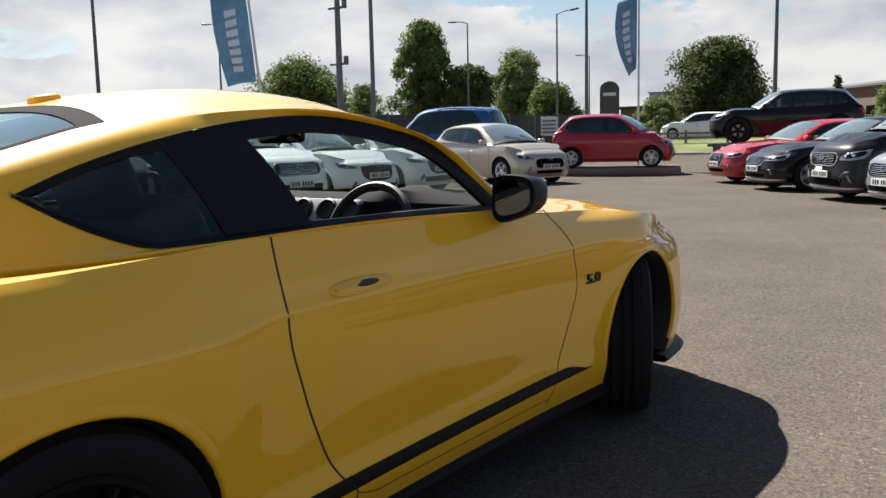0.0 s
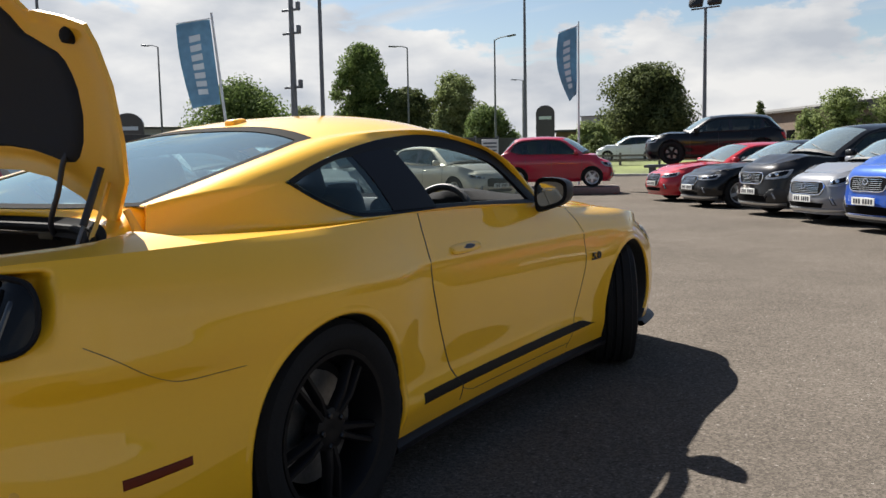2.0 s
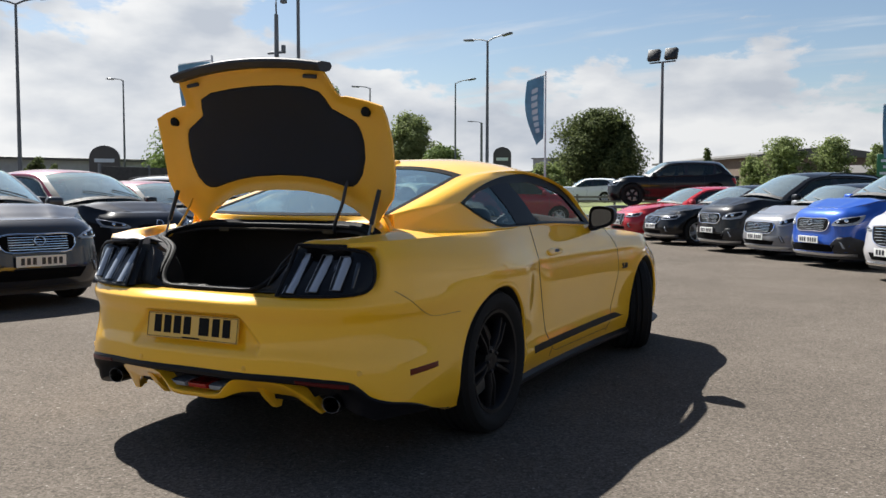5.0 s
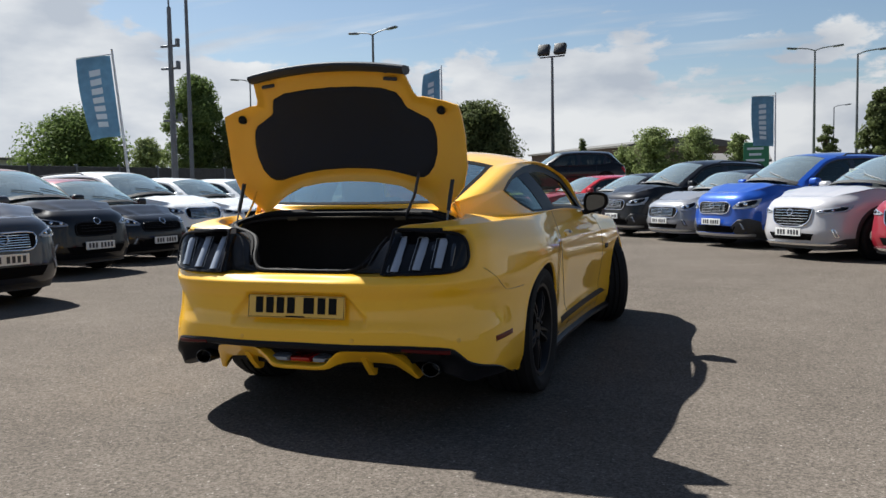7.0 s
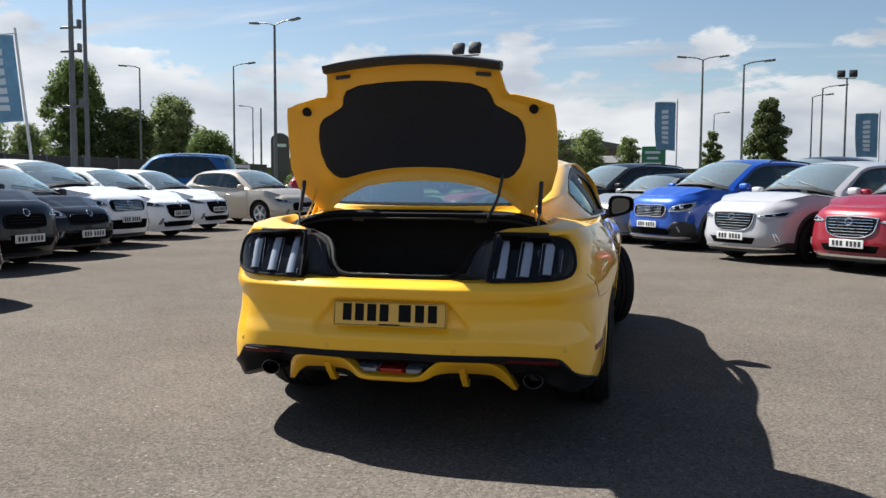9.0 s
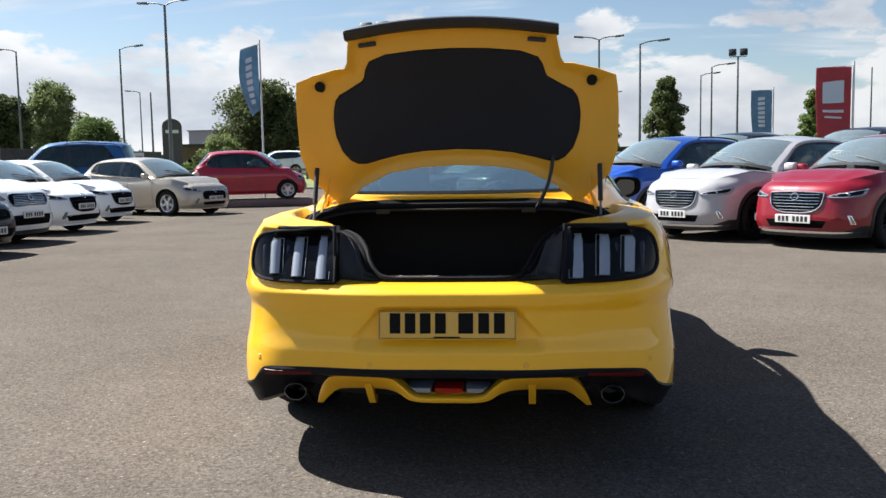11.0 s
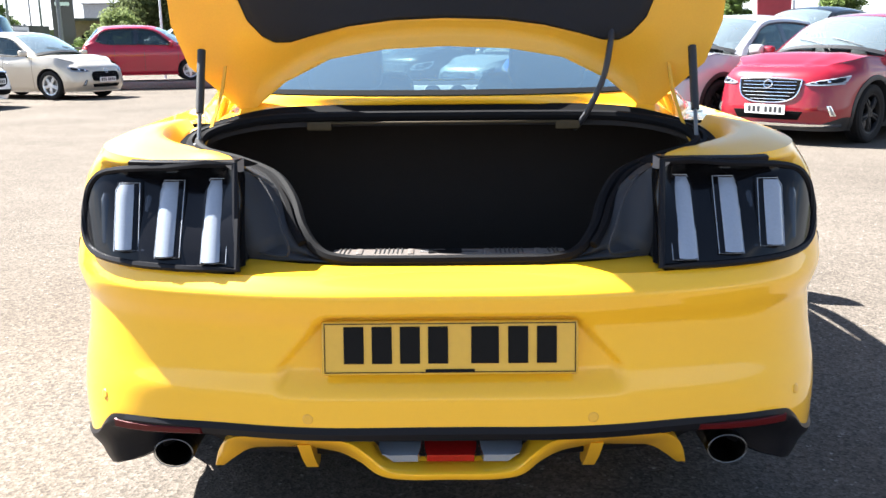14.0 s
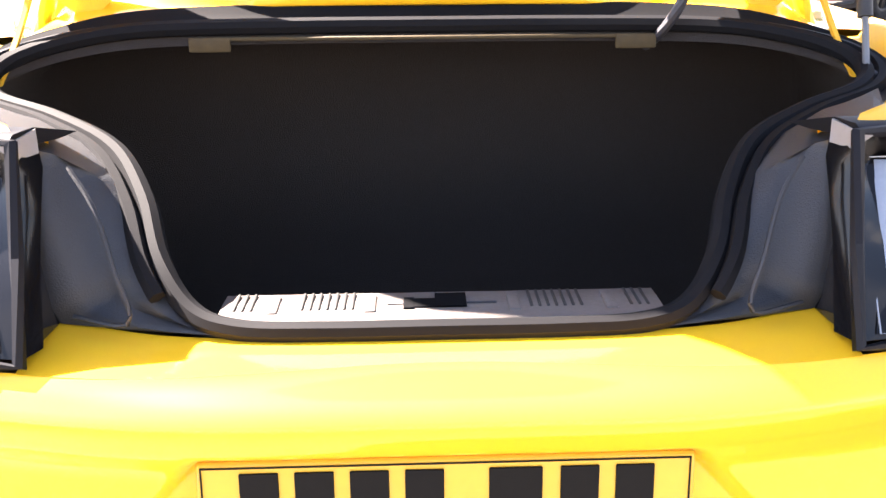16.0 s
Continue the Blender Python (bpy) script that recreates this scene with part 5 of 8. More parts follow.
seal_l = loop(SEAL, 6)
rimmed = new("boot_trim")
rimmed.parent = coupe
tagged(rimmed, "dark plastic trim round the boot opening")
for flip in (1, -1):
    F = Vector((flip, 1, 1))
    # yellow ledge from the bumper's upper edge to the sill
    back = hermite([(0, 0.128), (0.20, 0.129), (0.30, 0.140), (0.40, 0.165), (0.437, 0.170)])
    backz = hermite([(0, 0.752), (0.2, 0.752), (0.3, 0.752), (0.437, 0.757)])
    bm = bmesh.new()
    rows = []
    for x in steps(0, 0.437, 0.025):
        q, e = body.at(body.s_at_x(x), 0.748), Vector((x, back(x), backz(x)))
        q.x = x
        rows.append([q.lerp(e, k / 4) * F for k in range(5)])
    sheet(bm, rows)
    part("boot_ledge", bm, M_YELLOW, coupe, "", 2.0)
    # moulded trim between lamp and opening
    inner = spread(rom(SEAL[2:7], 8), 34)
    outer = spread(rom([(0.232, 0.130, 0.755), (0.33, 0.146, 0.756), (0.424, 0.166, 0.757)], 6), 14) + spread(rom([(0.428, 0.160, 0.775), (0.446, 0.187, 0.86), (0.470, 0.222, 0.945)], 6), 12) + spread(rom([(0.487, 0.205, 0.965), (0.525, 0.28, 0.968), (0.56, 0.36, 0.97)], 6), 8)
    rows = []
    for a, b in zip(outer, inner):
        rows.append([(a.lerp(b, k / 7) + Vector((0, -0.012 * math.sin(math.pi * k / 7) + 0.016 * math.exp(-((k / 7 - 0.45) / 0.16) ** 2), 0.004 * math.sin(math.pi * k / 7)))) * F for k in range(8)])
    bm = bmesh.new()
    sheet(bm, rows)
    # flange that tucks in behind the lamp
    sheet(bm, [[(a + Vector((dx, dy, 0))) * F for a in outer[13:30]] for dx, dy in ((0, 0), (0.008, 0.006), (0.014, 0.05))])
    part("lamp_trim", bm, M_TRIM, rimmed, "", 1.0)
    # glossy inner wall of the lamp, from the trim back to the lens
    bm = bmesh.new()
    edge_s = hermite([(0.757, 0.440), (0.85, 0.462), (0.958, 0.486)])
    rows = []
    for p in spread(rom([(0.426, 0.166, 0.757), (0.428, 0.160, 0.775), (0.446, 0.187, 0.86), (0.470, 0.222, 0.950)], 6), 14):
        q = lamp_face(edge_s(p.z) + 0.002, p.z, 0.010, 1)
        rows.append([(p + Vector((0.004, 0.012, 0))) * F, p * F, p.lerp(q, 0.08) * F, p.lerp(q, 0.5) * F, p.lerp(q, 0.94) * F, q * F, (q + Vector((0.006, 0.004, 0))) * F])
    V = sheet(bm, rows)
    bm.faces.new(V[0])
    bm.faces.new(V[-1])
    part("lamp_wall", bm, M_GLOSSBLACK, rimmed, "gloss black inner lamp wall", 0.6)
    bm = bmesh.new()
    tube(bm, [(q + Vector((0, -0.003, 0))) * F for q in spread(rom([(0.40, 0.148, 0.775), (0.335, 0.128, 0.775), (0.352, 0.152, 0.83), (0.375, 0.185, 0.885), (0.405, 0.21, 0.925)], 6), 24)], 0.003, 6)
    part("trim_ridge", bm, M_TRIM, rimmed)
    # gutter beside the seal, then the yellow cowl below the rear window
    g_in, g_out = spread(rom(GUTTER, 6), 60), spread(rom(RIM[1:], 6), 60)
    bm = bmesh.new()
    sheet(bm, [[(g_out[i].lerp(g_in[i], k / 5) + Vector((0, 0, -0.007 * math.sin(math.pi * k / 5)))) * F for k in range(6)] for i in range(60)])
    part("gutter", bm, M_SEAL, rimmed, "", 2.0)
    bm = bmesh.new()
    front = spread([q for q in g_out if q.x < 0.628 and q.y > 0.54], 24)
    base = [top_point(64, 1.0 - k / 23) + Vector((0, -0.004, -0.008)) for k in range(24)]
    base[0] = Vector((0.585, 0.735, 1.0))
    base[1] = base[1].lerp(base[0], 0.3)
    sheet(bm, [[a.lerp(b, k / 5) * F + Vector((0, 0, -0.010 * math.sin(math.pi * k / 5))) for k in range(6)] + [(b + Vector((0, 0.004, 0.004))) * F, (b + Vector((0, 0.05, 0.012))) * F, (b + Vector((0, 0.10, -0.06))) * F] for a, b in zip(front, base)])
    part("cowl_panel", bm, M_YELLOW, coupe, "", 2.0)
bm = bmesh.new()
tube(bm, [p + Vector((0, 0, 0.006)) for p in seal_l], 0.0125, 8, True)
part("boot_seal", bm, M_SEAL, coupe, "black rubber boot seal")
bm = bmesh.new()
mid = Vector((0, 0.5, 0.9))
tube(bm, [p + Vector(((p - mid).x, (p - mid).y, 0)).normalized() * 0.022 + Vector((0, 0, 0.006)) for p in seal_l[20:-20]], 0.010, 6)
part("boot_seal_lip", bm, M_SEAL, coupe)
# the carpeted boot well
bm = bmesh.new()
mid = Vector((0, 0.55, 0))
ringA = [p + Vector((0, 0, -0.004)) for p in seal_l]
ringB = [Vector((p.x * 1.0, p.y + 0.012 * (1 if p.y < 0.5 else -1), p.z - 0.035 + 0.017 * smooth01((p.y - 0.42) / 0.1))) for p in seal_l]
ringC = [Vector((p.x * 1.13, 0.2 + (p.y - 0.13) * 1.25, 0.68 + (p.z - 0.77) * 0.5)) for p in seal_l]
ringD = [Vector((p.x * 1.08, 0.2 + (p.y - 0.13) * 1.3, 0.45)) for p in seal_l]
ringBC, ringCD = [b.lerp(c, 0.5) + Vector((0, 0, 0.02)) for b, c in zip(ringB, ringC)], [Vector((c.x * 1.01, c.y, c.z * 0.45 + d.z * 0.55)) for c, d in zip(ringC, ringD)]
for q, b, p in zip(ringBC, ringB, seal_l):
    # the boot runs forward under the shelf
    w = smooth01((p.y - 0.40) / 0.17)
    q.y, q.z = q.y + (0.81 - q.y) * w, q.z + (b.z - 0.012 - q.z) * w
for q, p in zip(ringC, seal_l):
    q.y += (0.83 - q.y) * smooth01((p.y - 0.40) / 0.17)
V = sheet(bm, [ringA, ringB, ringBC, ringC, ringCD, ringD], True)
bm.faces.new(V[-1])
part("boot_lining", bm, M_CARPET, coupe, "dark carpeted boot well", 2.0)
# two tabs under the front edge of the opening, and that edge below them
# body yellow darkened to ochre: the shade inside the boot is in the colour
M_YELLOW_SHADE = material("shaded_yellow", (0.05, 0.033, 0.010), 0.8, 0, 0, 0.2, 80)
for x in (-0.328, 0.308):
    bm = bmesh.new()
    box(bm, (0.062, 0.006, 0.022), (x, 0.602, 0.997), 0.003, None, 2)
    part("boot_tab", bm, M_YELLOW_SHADE, coupe, "small yellow tab darkened as in shade")
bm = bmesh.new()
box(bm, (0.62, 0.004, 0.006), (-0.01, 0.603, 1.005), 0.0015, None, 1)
part("opening_edge", bm, M_YELLOW_SHADE, coupe)
# pale sill cover with grooves and the latch
bm = bmesh.new()
rows = []
for k in range(-13, 14):
    x = k / 13 * 0.25
    rows.append([Vector((x, y, z)) for y, z in ((0.140, 0.752), (0.143, 0.762), (0.150, 0.765), (0.19, 0.765), (0.218, 0.763), (0.226, 0.756), (0.228, 0.66))])
sheet(bm, rows)
sill = part("boot_sill", bm, M_SCUFF, coupe, "pale plastic boot sill cover")


def on_sill(y):
    return 0.765


# near-black strips laid on the sill paint the shade in its grooves
for c0 in (-0.13, 0.13, -0.225, 0.225):
    for k in range(7 if abs(c0) < 0.2 else 3):
        bm = bmesh.new()
        box(bm, (0.0036, 0.045, 0.003), (c0 + (k - (3 if abs(c0) < 0.2 else 1)) * 0.0095, 0.192, on_sill(0.2) + 0.0002), 0.001, None, 1)
        part("rib", bm, M_GROOVE_SHADE, sill)
for c0 in (-0.082, 0.082, -0.192, 0.192):
    bm = bmesh.new()
    box(bm, (0.014, 0.046, 0.005), (c0, 0.184, on_sill(0.2)), 0.0025, None, 2)
    part("sill_step", bm, M_SCUFF, sill)
bm = bmesh.new()
box(bm, (0.066, 0.022, 0.002), (-0.010, 0.182, on_sill(0.18) + 0.0012), 0.0004, None, 1)
box(bm, (0.036, 0.036, 0.0022), (0.010, 0.189, on_sill(0.19) + 0.0012), 0.0004, None, 1)
box(bm, (0.012, 0.028, 0.0024), (-0.038, 0.182, on_sill(0.19) + 0.0012), 0.0004, None, 1)
part("latch_slot", bm, M_FRIT, sill, "dark latch slot")
bm = bmesh.new()
box(bm, (0.125, 0.003, 0.003), (0, 0.182, on_sill(0.197) + 0.0006), 0.0008, None, 1)
part("latch_gap", bm, M_INK, sill)

# yellow shoulders beside the boot
for flip in (1, -1):
    half = rom(RIM, 6)
    inner = spread([q for q in half if q.y < 0.58 and q.x > 0.485], 30)
    outer = spread([body.at(s, top_y(s)) for s in steps(0.49, S_AT(0.715), 0.02)], 30)
    bm = bmesh.new()
    rows = []
    for i, (a, b) in enumerate(zip(outer, inner)):
        w = smooth01((i + 1) / 3) * smooth01((29 - i) / 8)
        r = 0.42 + 0.42 * smooth01(i / 7)
        up, dn = Vector((0, 0, 0.010 + 0.010 * smooth01(i / 20) + 0.012 * w)), Vector((0, 0, 0.004 + 0.046 * w))
        rows.append([a, a.lerp(b, r * 0.4) + up * 0.7, a.lerp(b, r * 0.78) + up, a.lerp(b, r * 0.94) + up * 0.92, a.lerp(b, r + 0.02) - dn * 0.8, a.lerp(b, 0.5 * r + 0.51) - dn, a.lerp(b, 0.1 * r + 0.895) - dn * 0.8, b])
    sheet(bm, [[q * Vector((flip, 1, 1)) for q in r] for r in rows])
    foot = Vector((0.598, 0.716, 0.984))
    last = rows[-1]
    sheet(bm, [[q * Vector((flip, 1, 1)) for q in last], [q.lerp(last[0].lerp(foot, k / 7), 0.6) * Vector((flip, 1, 1)) for k, q in enumerate(last)], [last[0].lerp(foot, k / 7) * Vector((flip, 1, 1)) for k in range(8)]])
    sheet(bm, [[q * Vector((flip, 1, 1)) for q in (last[-1], last[-1].lerp(foot, 0.5), foot)], [q * Vector((flip, 1, 1)) for q in (last[-1] + Vector((-0.02, 0.02, -0.01)), last[-1].lerp(foot, 0.5) + Vector((-0.03, 0.01, -0.008)), foot + Vector((-0.03, 0.03, -0.004)))]])
    part("boot_shoulder", bm, M_YELLOW_IN, coupe, "", 2.0)

# ---- open boot lid ----
LID_Y = hermite([(0.98, 0.715), (1.04, 0.69), (1.20, 0.635), (1.40, 0.595), (1.53, 0.548), (1.60, 0.505), (1.68, 0.442), (1.74, 0.398), (1.78, 0.365)])
LID = [(0, 1.195), (0.16, 1.188), (0.30, 1.165), (0.42, 1.108), (0.48, 1.062), (0.524, 1.026), (0.534, 1.026), (0.595, 1.085), (0.660, 1.15), (0.69, 1.25), (0.692, 1.40), (0.685, 1.50), (0.675, 1.552), (0.60, 1.578), (0.50, 1.602), (0.462, 1.604), (0.448, 1.625), (0.43, 1.70), (0.425, 1.735), (0.30, 1.757), (0.15, 1.768), (0, 1.771)]
PAD = [(0, 1.262), (0.14, 1.257), (0.25, 1.243), (0.34, 1.222), (0.40, 1.205), (0.44, 1.205), (0.47, 1.22), (0.505, 1.26), (0.53, 1.33), (0.535, 1.40), (0.53, 1.44), (0.52, 1.475), (0.50, 1.50), (0.46, 1.52), (0.415, 1.545), (0.395, 1.555), (0.385, 1.57), (0.375, 1.60), (0.355, 1.63), (0.28, 1.655), (0.14, 1.668), (0, 1.672)]
lid = new("boot_lid")
lid.parent = coupe
tagged(lid, "raised yellow boot lid with black lining")


def lid_ring(half, fwd):
    h = [Vector((x * 0.99, LID_Y(z) + fwd - 0.04 * (x / 0.7) ** 2, z)) for x, z in half]
    h = [p for a, b in zip(h, h[1:]) for p in (a, a.lerp(b, 1 / 3), a.lerp(b, 2 / 3))] + [h[-1]]
    return h + [Vector((-p.x, p.y, p.z)) for p in h[-2:0:-1]]


def toward(r, q, w):
    return [a.lerp(b, w) for a, b in zip(r, q)]


o0, p0 = lid_ring(LID, 0), lid_ring(PAD, 0)
bm = bmesh.new()
f = Vector((0, 1, 0.25)).normalized()
rows = [[p + f * 0.014 for p in o0], [p + f * 0.007 for p in o0], o0, toward(o0, p0, 0.12), [p + f * 0.012 for p in toward(o0, p0, 0.3)], [p + f * 0.014 for p in toward(o0, p0, 0.7)], [p + f * 0.006 for p in toward(o0, p0, 0.9)], [p + f * 0.006 for p in p0]]
sheet(bm, rows, True)
part("inner_panel", bm, M_YELLOW_IN, lid, "yellow inner panel", 0.8)
bm = bmesh.new()
cz = Vector((0, LID_Y(1.44), 1.44))
rows = [[p + f * 0.010 for p in p0], [p + f * 0.0 for p in toward(p0, [cz] * len(p0), 0.02)], [p - f * 0.006 for p in toward(p0, [cz] * len(p0), 0.06)]]
for w in (0.3, 0.55, 0.8):
    rows.append([Vector((p.x * (1 - w), LID_Y(1.44 + (p.z - 1.44) * (1 - w)) - 0.006 - 0.03 * (p.x * (1 - w) / 0.7) ** 2, 1.44 + (p.z - 1.44) * (1 - w))) for p in p0])
V = sheet(bm, rows, True)
bm.faces.new(V[-1])
part("lining", bm, M_PAD, lid, "black felt lining")
bm = bmesh.new()
rows = [[p + f * 0.014 for p in o0], [p + f * 0.02 for p in toward(o0, p0, 0.1)]]
for w in (0.3, 0.55, 0.8):
    rows.append([Vector((p.x * (1 - w), LID_Y(1.44 + (p.z - 1.44) * (1 - w)) + 0.038 - 0.03 * (p.x * (1 - w) / 0.7) ** 2, 1.44 + (p.z - 1.44) * (1 - w))) for p in o0])
V = sheet(bm, rows, True)
bm.faces.new(V[-1])
part("outer_panel", bm, M_YELLOW, lid, "", 0.9)
# dark spoiler along the upper edge
bm = bmesh.new()
rows = []
for k in range(-16, 17):
    x = k / 16 * 0.432
    z = 1.772 - 0.036 * (abs(x) / 0.43) ** 2
    y = LID_Y(z) - 0.01
    rows.append([Vector((x, y + dy, z + dz)) for dy, dz in ((0.06, -0.02), (0.075, 0.0), (0.06, 0.016), (0.0, 0.014), (-0.03, 0.004), (-0.032, -0.008), (-0.012, -0.03), (0.03, -0.03))])
V = sheet(bm, rows, True)
bm.faces.new(V[0])
bm.faces.new(V[-1])
part("lip_spoiler", bm, M_BLACK, lid, "black lip spoiler")
for flip in (1, -1):
    bm = bmesh.new()
    y = LID_Y(1.535) - 0.03
    lathe(bm, [(0.03, 0.022), (-0.002, 0.022), (-0.006, 0.018), (-0.008, 0.001)], 16, "Y", Matrix.Translation((flip * 0.572, y + 0.002, 1.536)))
    part("rubber_stop", bm, M_RUBBER, lid)
    bm = bmesh.new()
    box(bm, (0.075, 0.012, 0.018), (flip * 0.345, LID_Y(1.695) - 0.012, 1.692), 0.005, Matrix.Rotation(radians(6 * flip), 4, "Y"))
    part("grip_slot", bm, M_INK, lid)
    bm = bmesh.new()
    box(bm, (0.014, 0.01, 0.009), (flip * 0.33, LID_Y(1.725) - 0.012, 1.722), 0.003)
    part("bolt_hole", bm, M_INK, lid)
    # thin hinge arm, bent, from the foot of the lid down beside the strut
    bm = bmesh.new()
    arm = rom([(flip * 0.565, 0.628, 1.150), (flip * 0.572, 0.595, 1.080), (flip * 0.588, 0.545, 1.005), (flip * 0.600, 0.500, 0.958)], 6)
    sheet(bm, [[p + Vector((dx, dy, 0)) for dx, dy in ((-0.004, 0.0), (-0.0035, -0.003), (0.0035, -0.003), (0.004, 0.0), (0.0035, 0.008), (-0.0035, 0.008), (-0.004, 0.0))] for p in arm])
    part("hinge_arm", bm, M_YELLOW_IN, lid)
    # gas strut
    strut = new("gas_strut")
    strut.parent = lid
    a, b = Vector((flip * 0.605, 0.475, 0.955)), Vector((flip * 0.608, 0.575, 1.19))
    bm = bmesh.new()
    tube(bm, [a.lerp(b, 0.36), b], 0.0105, 10)
    part("cylinder", bm, M_BLACK, strut)
    bm = bmesh.new()
    tube(bm, [a, a.lerp(b, 0.4)], 0.005, 8)
    part("rod", bm, M_POLE, strut)
    bm = bmesh.new()
    box(bm, (0.026, 0.022, 0.034), (0, 0, 0), 0.005, None, 1)
    bmesh.ops.translate(bm, vec=a, verts=bm.verts[:])
    part("ball_joint", bm, M_BLACK, strut)
    # goose-neck hinge
    bm = bmesh.new()
    tube(bm, rom([(flip * 0.575, 0.675, 1.07), (flip * 0.60, 0.685, 1.02), (flip * 0.625, 0.675, 0.985)], 5), 0.016, 8, False, 0.6)
    part("hinge_arm", bm, M_YELLOW_IN, lid)
# cable to the lid lamp
bm = bmesh.new()
tube(bm, rom([(0.415, 0.615, 1.235), (0.41, 0.60, 1.20), (0.395, 0.59, 1.12), (0.365, 0.585, 1.05), (0.345, 0.60, 1.01), (0.33, 0.63, 0.985)], 6), 0.008, 8)
part("cable", bm, M_INK, lid, "black cable loom")

# ---- cabin fittings ----
def seat(parent, x, y, w=0.5, rear=False):
    s = new("seat")
    s.parent = parent
    bm = bmesh.new()
    box(bm, (w, 0.52, 0.2), (x, y, 0.44), 0.06, Matrix.Rotation(radians(6), 4, "X"), 3)
    part("cushion", bm, M_SEAT, s)
    bm = bmesh.new()
    h = 0.42 if rear else 0.66
    m = Matrix.Rotation(radians(22 if not rear else 30), 4, "X")
    box(bm, (w, 0.16, h), (x, y - 0.33, 0.5 + h * 0.42), 0.055, m, 3)
    part("backrest", bm, M_SEAT, s)
    bm = bmesh.new()
    box(bm, (0.28, 0.11, 0.19 if not rear else 0.1), (x, y - (0.52 if not rear else 0.5), 1.13 if not rear else 1.0), 0.045, m, 3)
    part("headrest", bm, M_SEAT, s)


for x in (0.37, -0.37):
    seat(coupe, x, 2.12)
    seat(coupe, x, 1.66, 0.5, True)
bm = bmesh.new()
rows = []
for k in range(-10, 11):
    x = k / 10 * 0.79
    hump = 0.03 * math.exp(-((x - 0.37) / 0.16) ** 2)
    rows.append([Vector((x, y, z)) for y, z in ((3.2, 0.985), (3.08, 1.005), (2.96, 1.012 + hump), (2.86, 1.005 + hump), (2.83, 0.99), (2.84, 0.80), (2.86, 0.6), (2.9, 0.35))])
sheet(bm, rows)
part("dashboard", bm, M_DASH, coupe, "grey dashboard")
bm = bmesh.new()
box(bm, (0.95, 0.02, 0.115), (-0.26, 2.797, 0.945), 0.008, Matrix.Rotation(radians(-28), 4, "X"))
part("dash_panel", bm, M_SILVER, coupe, "satin silver dash panel")
for x in (-0.066, 0.062, 0.185, -0.66):
    bm = bmesh.new()
    lathe(bm, [(0.01, 0.05), (-0.02, 0.05), (-0.024, 0.043), (-0.012, 0.038), (-0.008, 0.001)], 20, "Y", Matrix.Translation((x, 2.795, 0.948)) @ Matrix.Rotation(radians(-28), 4, "X"))
    part("air_vent", bm, M_INK, coupe)
wheel_m = Matrix.Translation((0.365, 2.67, 0.885)) @ Matrix.Rotation(radians(68), 4, "X")
steering = new("steering_wheel")
steering.parent = coupe
bm = bmesh.new()
tube(bm, [wheel_m @ Vector((0.185 * math.cos(k * math.tau / 36), 0.185 * math.sin(k * math.tau / 36), 0)) for k in range(36)], 0.017, 8, True)
part("wheel_rim", bm, M_SEAT, steering)
bm = bmesh.new()
for a in (0, math.pi, -math.pi / 2):
    tube(bm, [wheel_m @ Vector((0.05 * math.cos(a), 0.05 * math.sin(a), -0.02)), wheel_m @ Vector((0.175 * math.cos(a), 0.175 * math.sin(a), 0))], 0.016, 8)
lathe(bm, [(-0.05, 0.05), (-0.01, 0.065), (0.01, 0.06), (0.018, 0.001)], 20, "Z", wheel_m)
part("wheel_boss", bm, M_DASH, steering)
bm = bmesh.new()
box(bm, (0.24, 0.03, 0.075), (0, 2.62, 1.255), 0.02)
tube(bm, [(0, 2.62, 1.27), (0, 2.55, 1.33)], 0.01)
part("inner_mirror", bm, M_GLOSSBLACK, coupe)
# floor pan, bulkheads and parcel shelf
bm = bmesh.new()
box(bm, (1.5, 2.5, 0.06), (0, 2.5, 0.25), 0.02)
box(bm, (1.05, 0.8, 0.05), (0, 0.85, 0.37), 0.02)
box(bm, (1.05, 1.0, 0.5), (0, 3.9, 0.5), 0.05)
part("floor_pan", bm, M_BLACK, coupe)
bm = bmesh.new()
box(bm, (1.12, 0.66, 0.02), (0, 1.08, 1.0), 0.008)
part("parcel_shelf", bm, M_DASH, coupe)


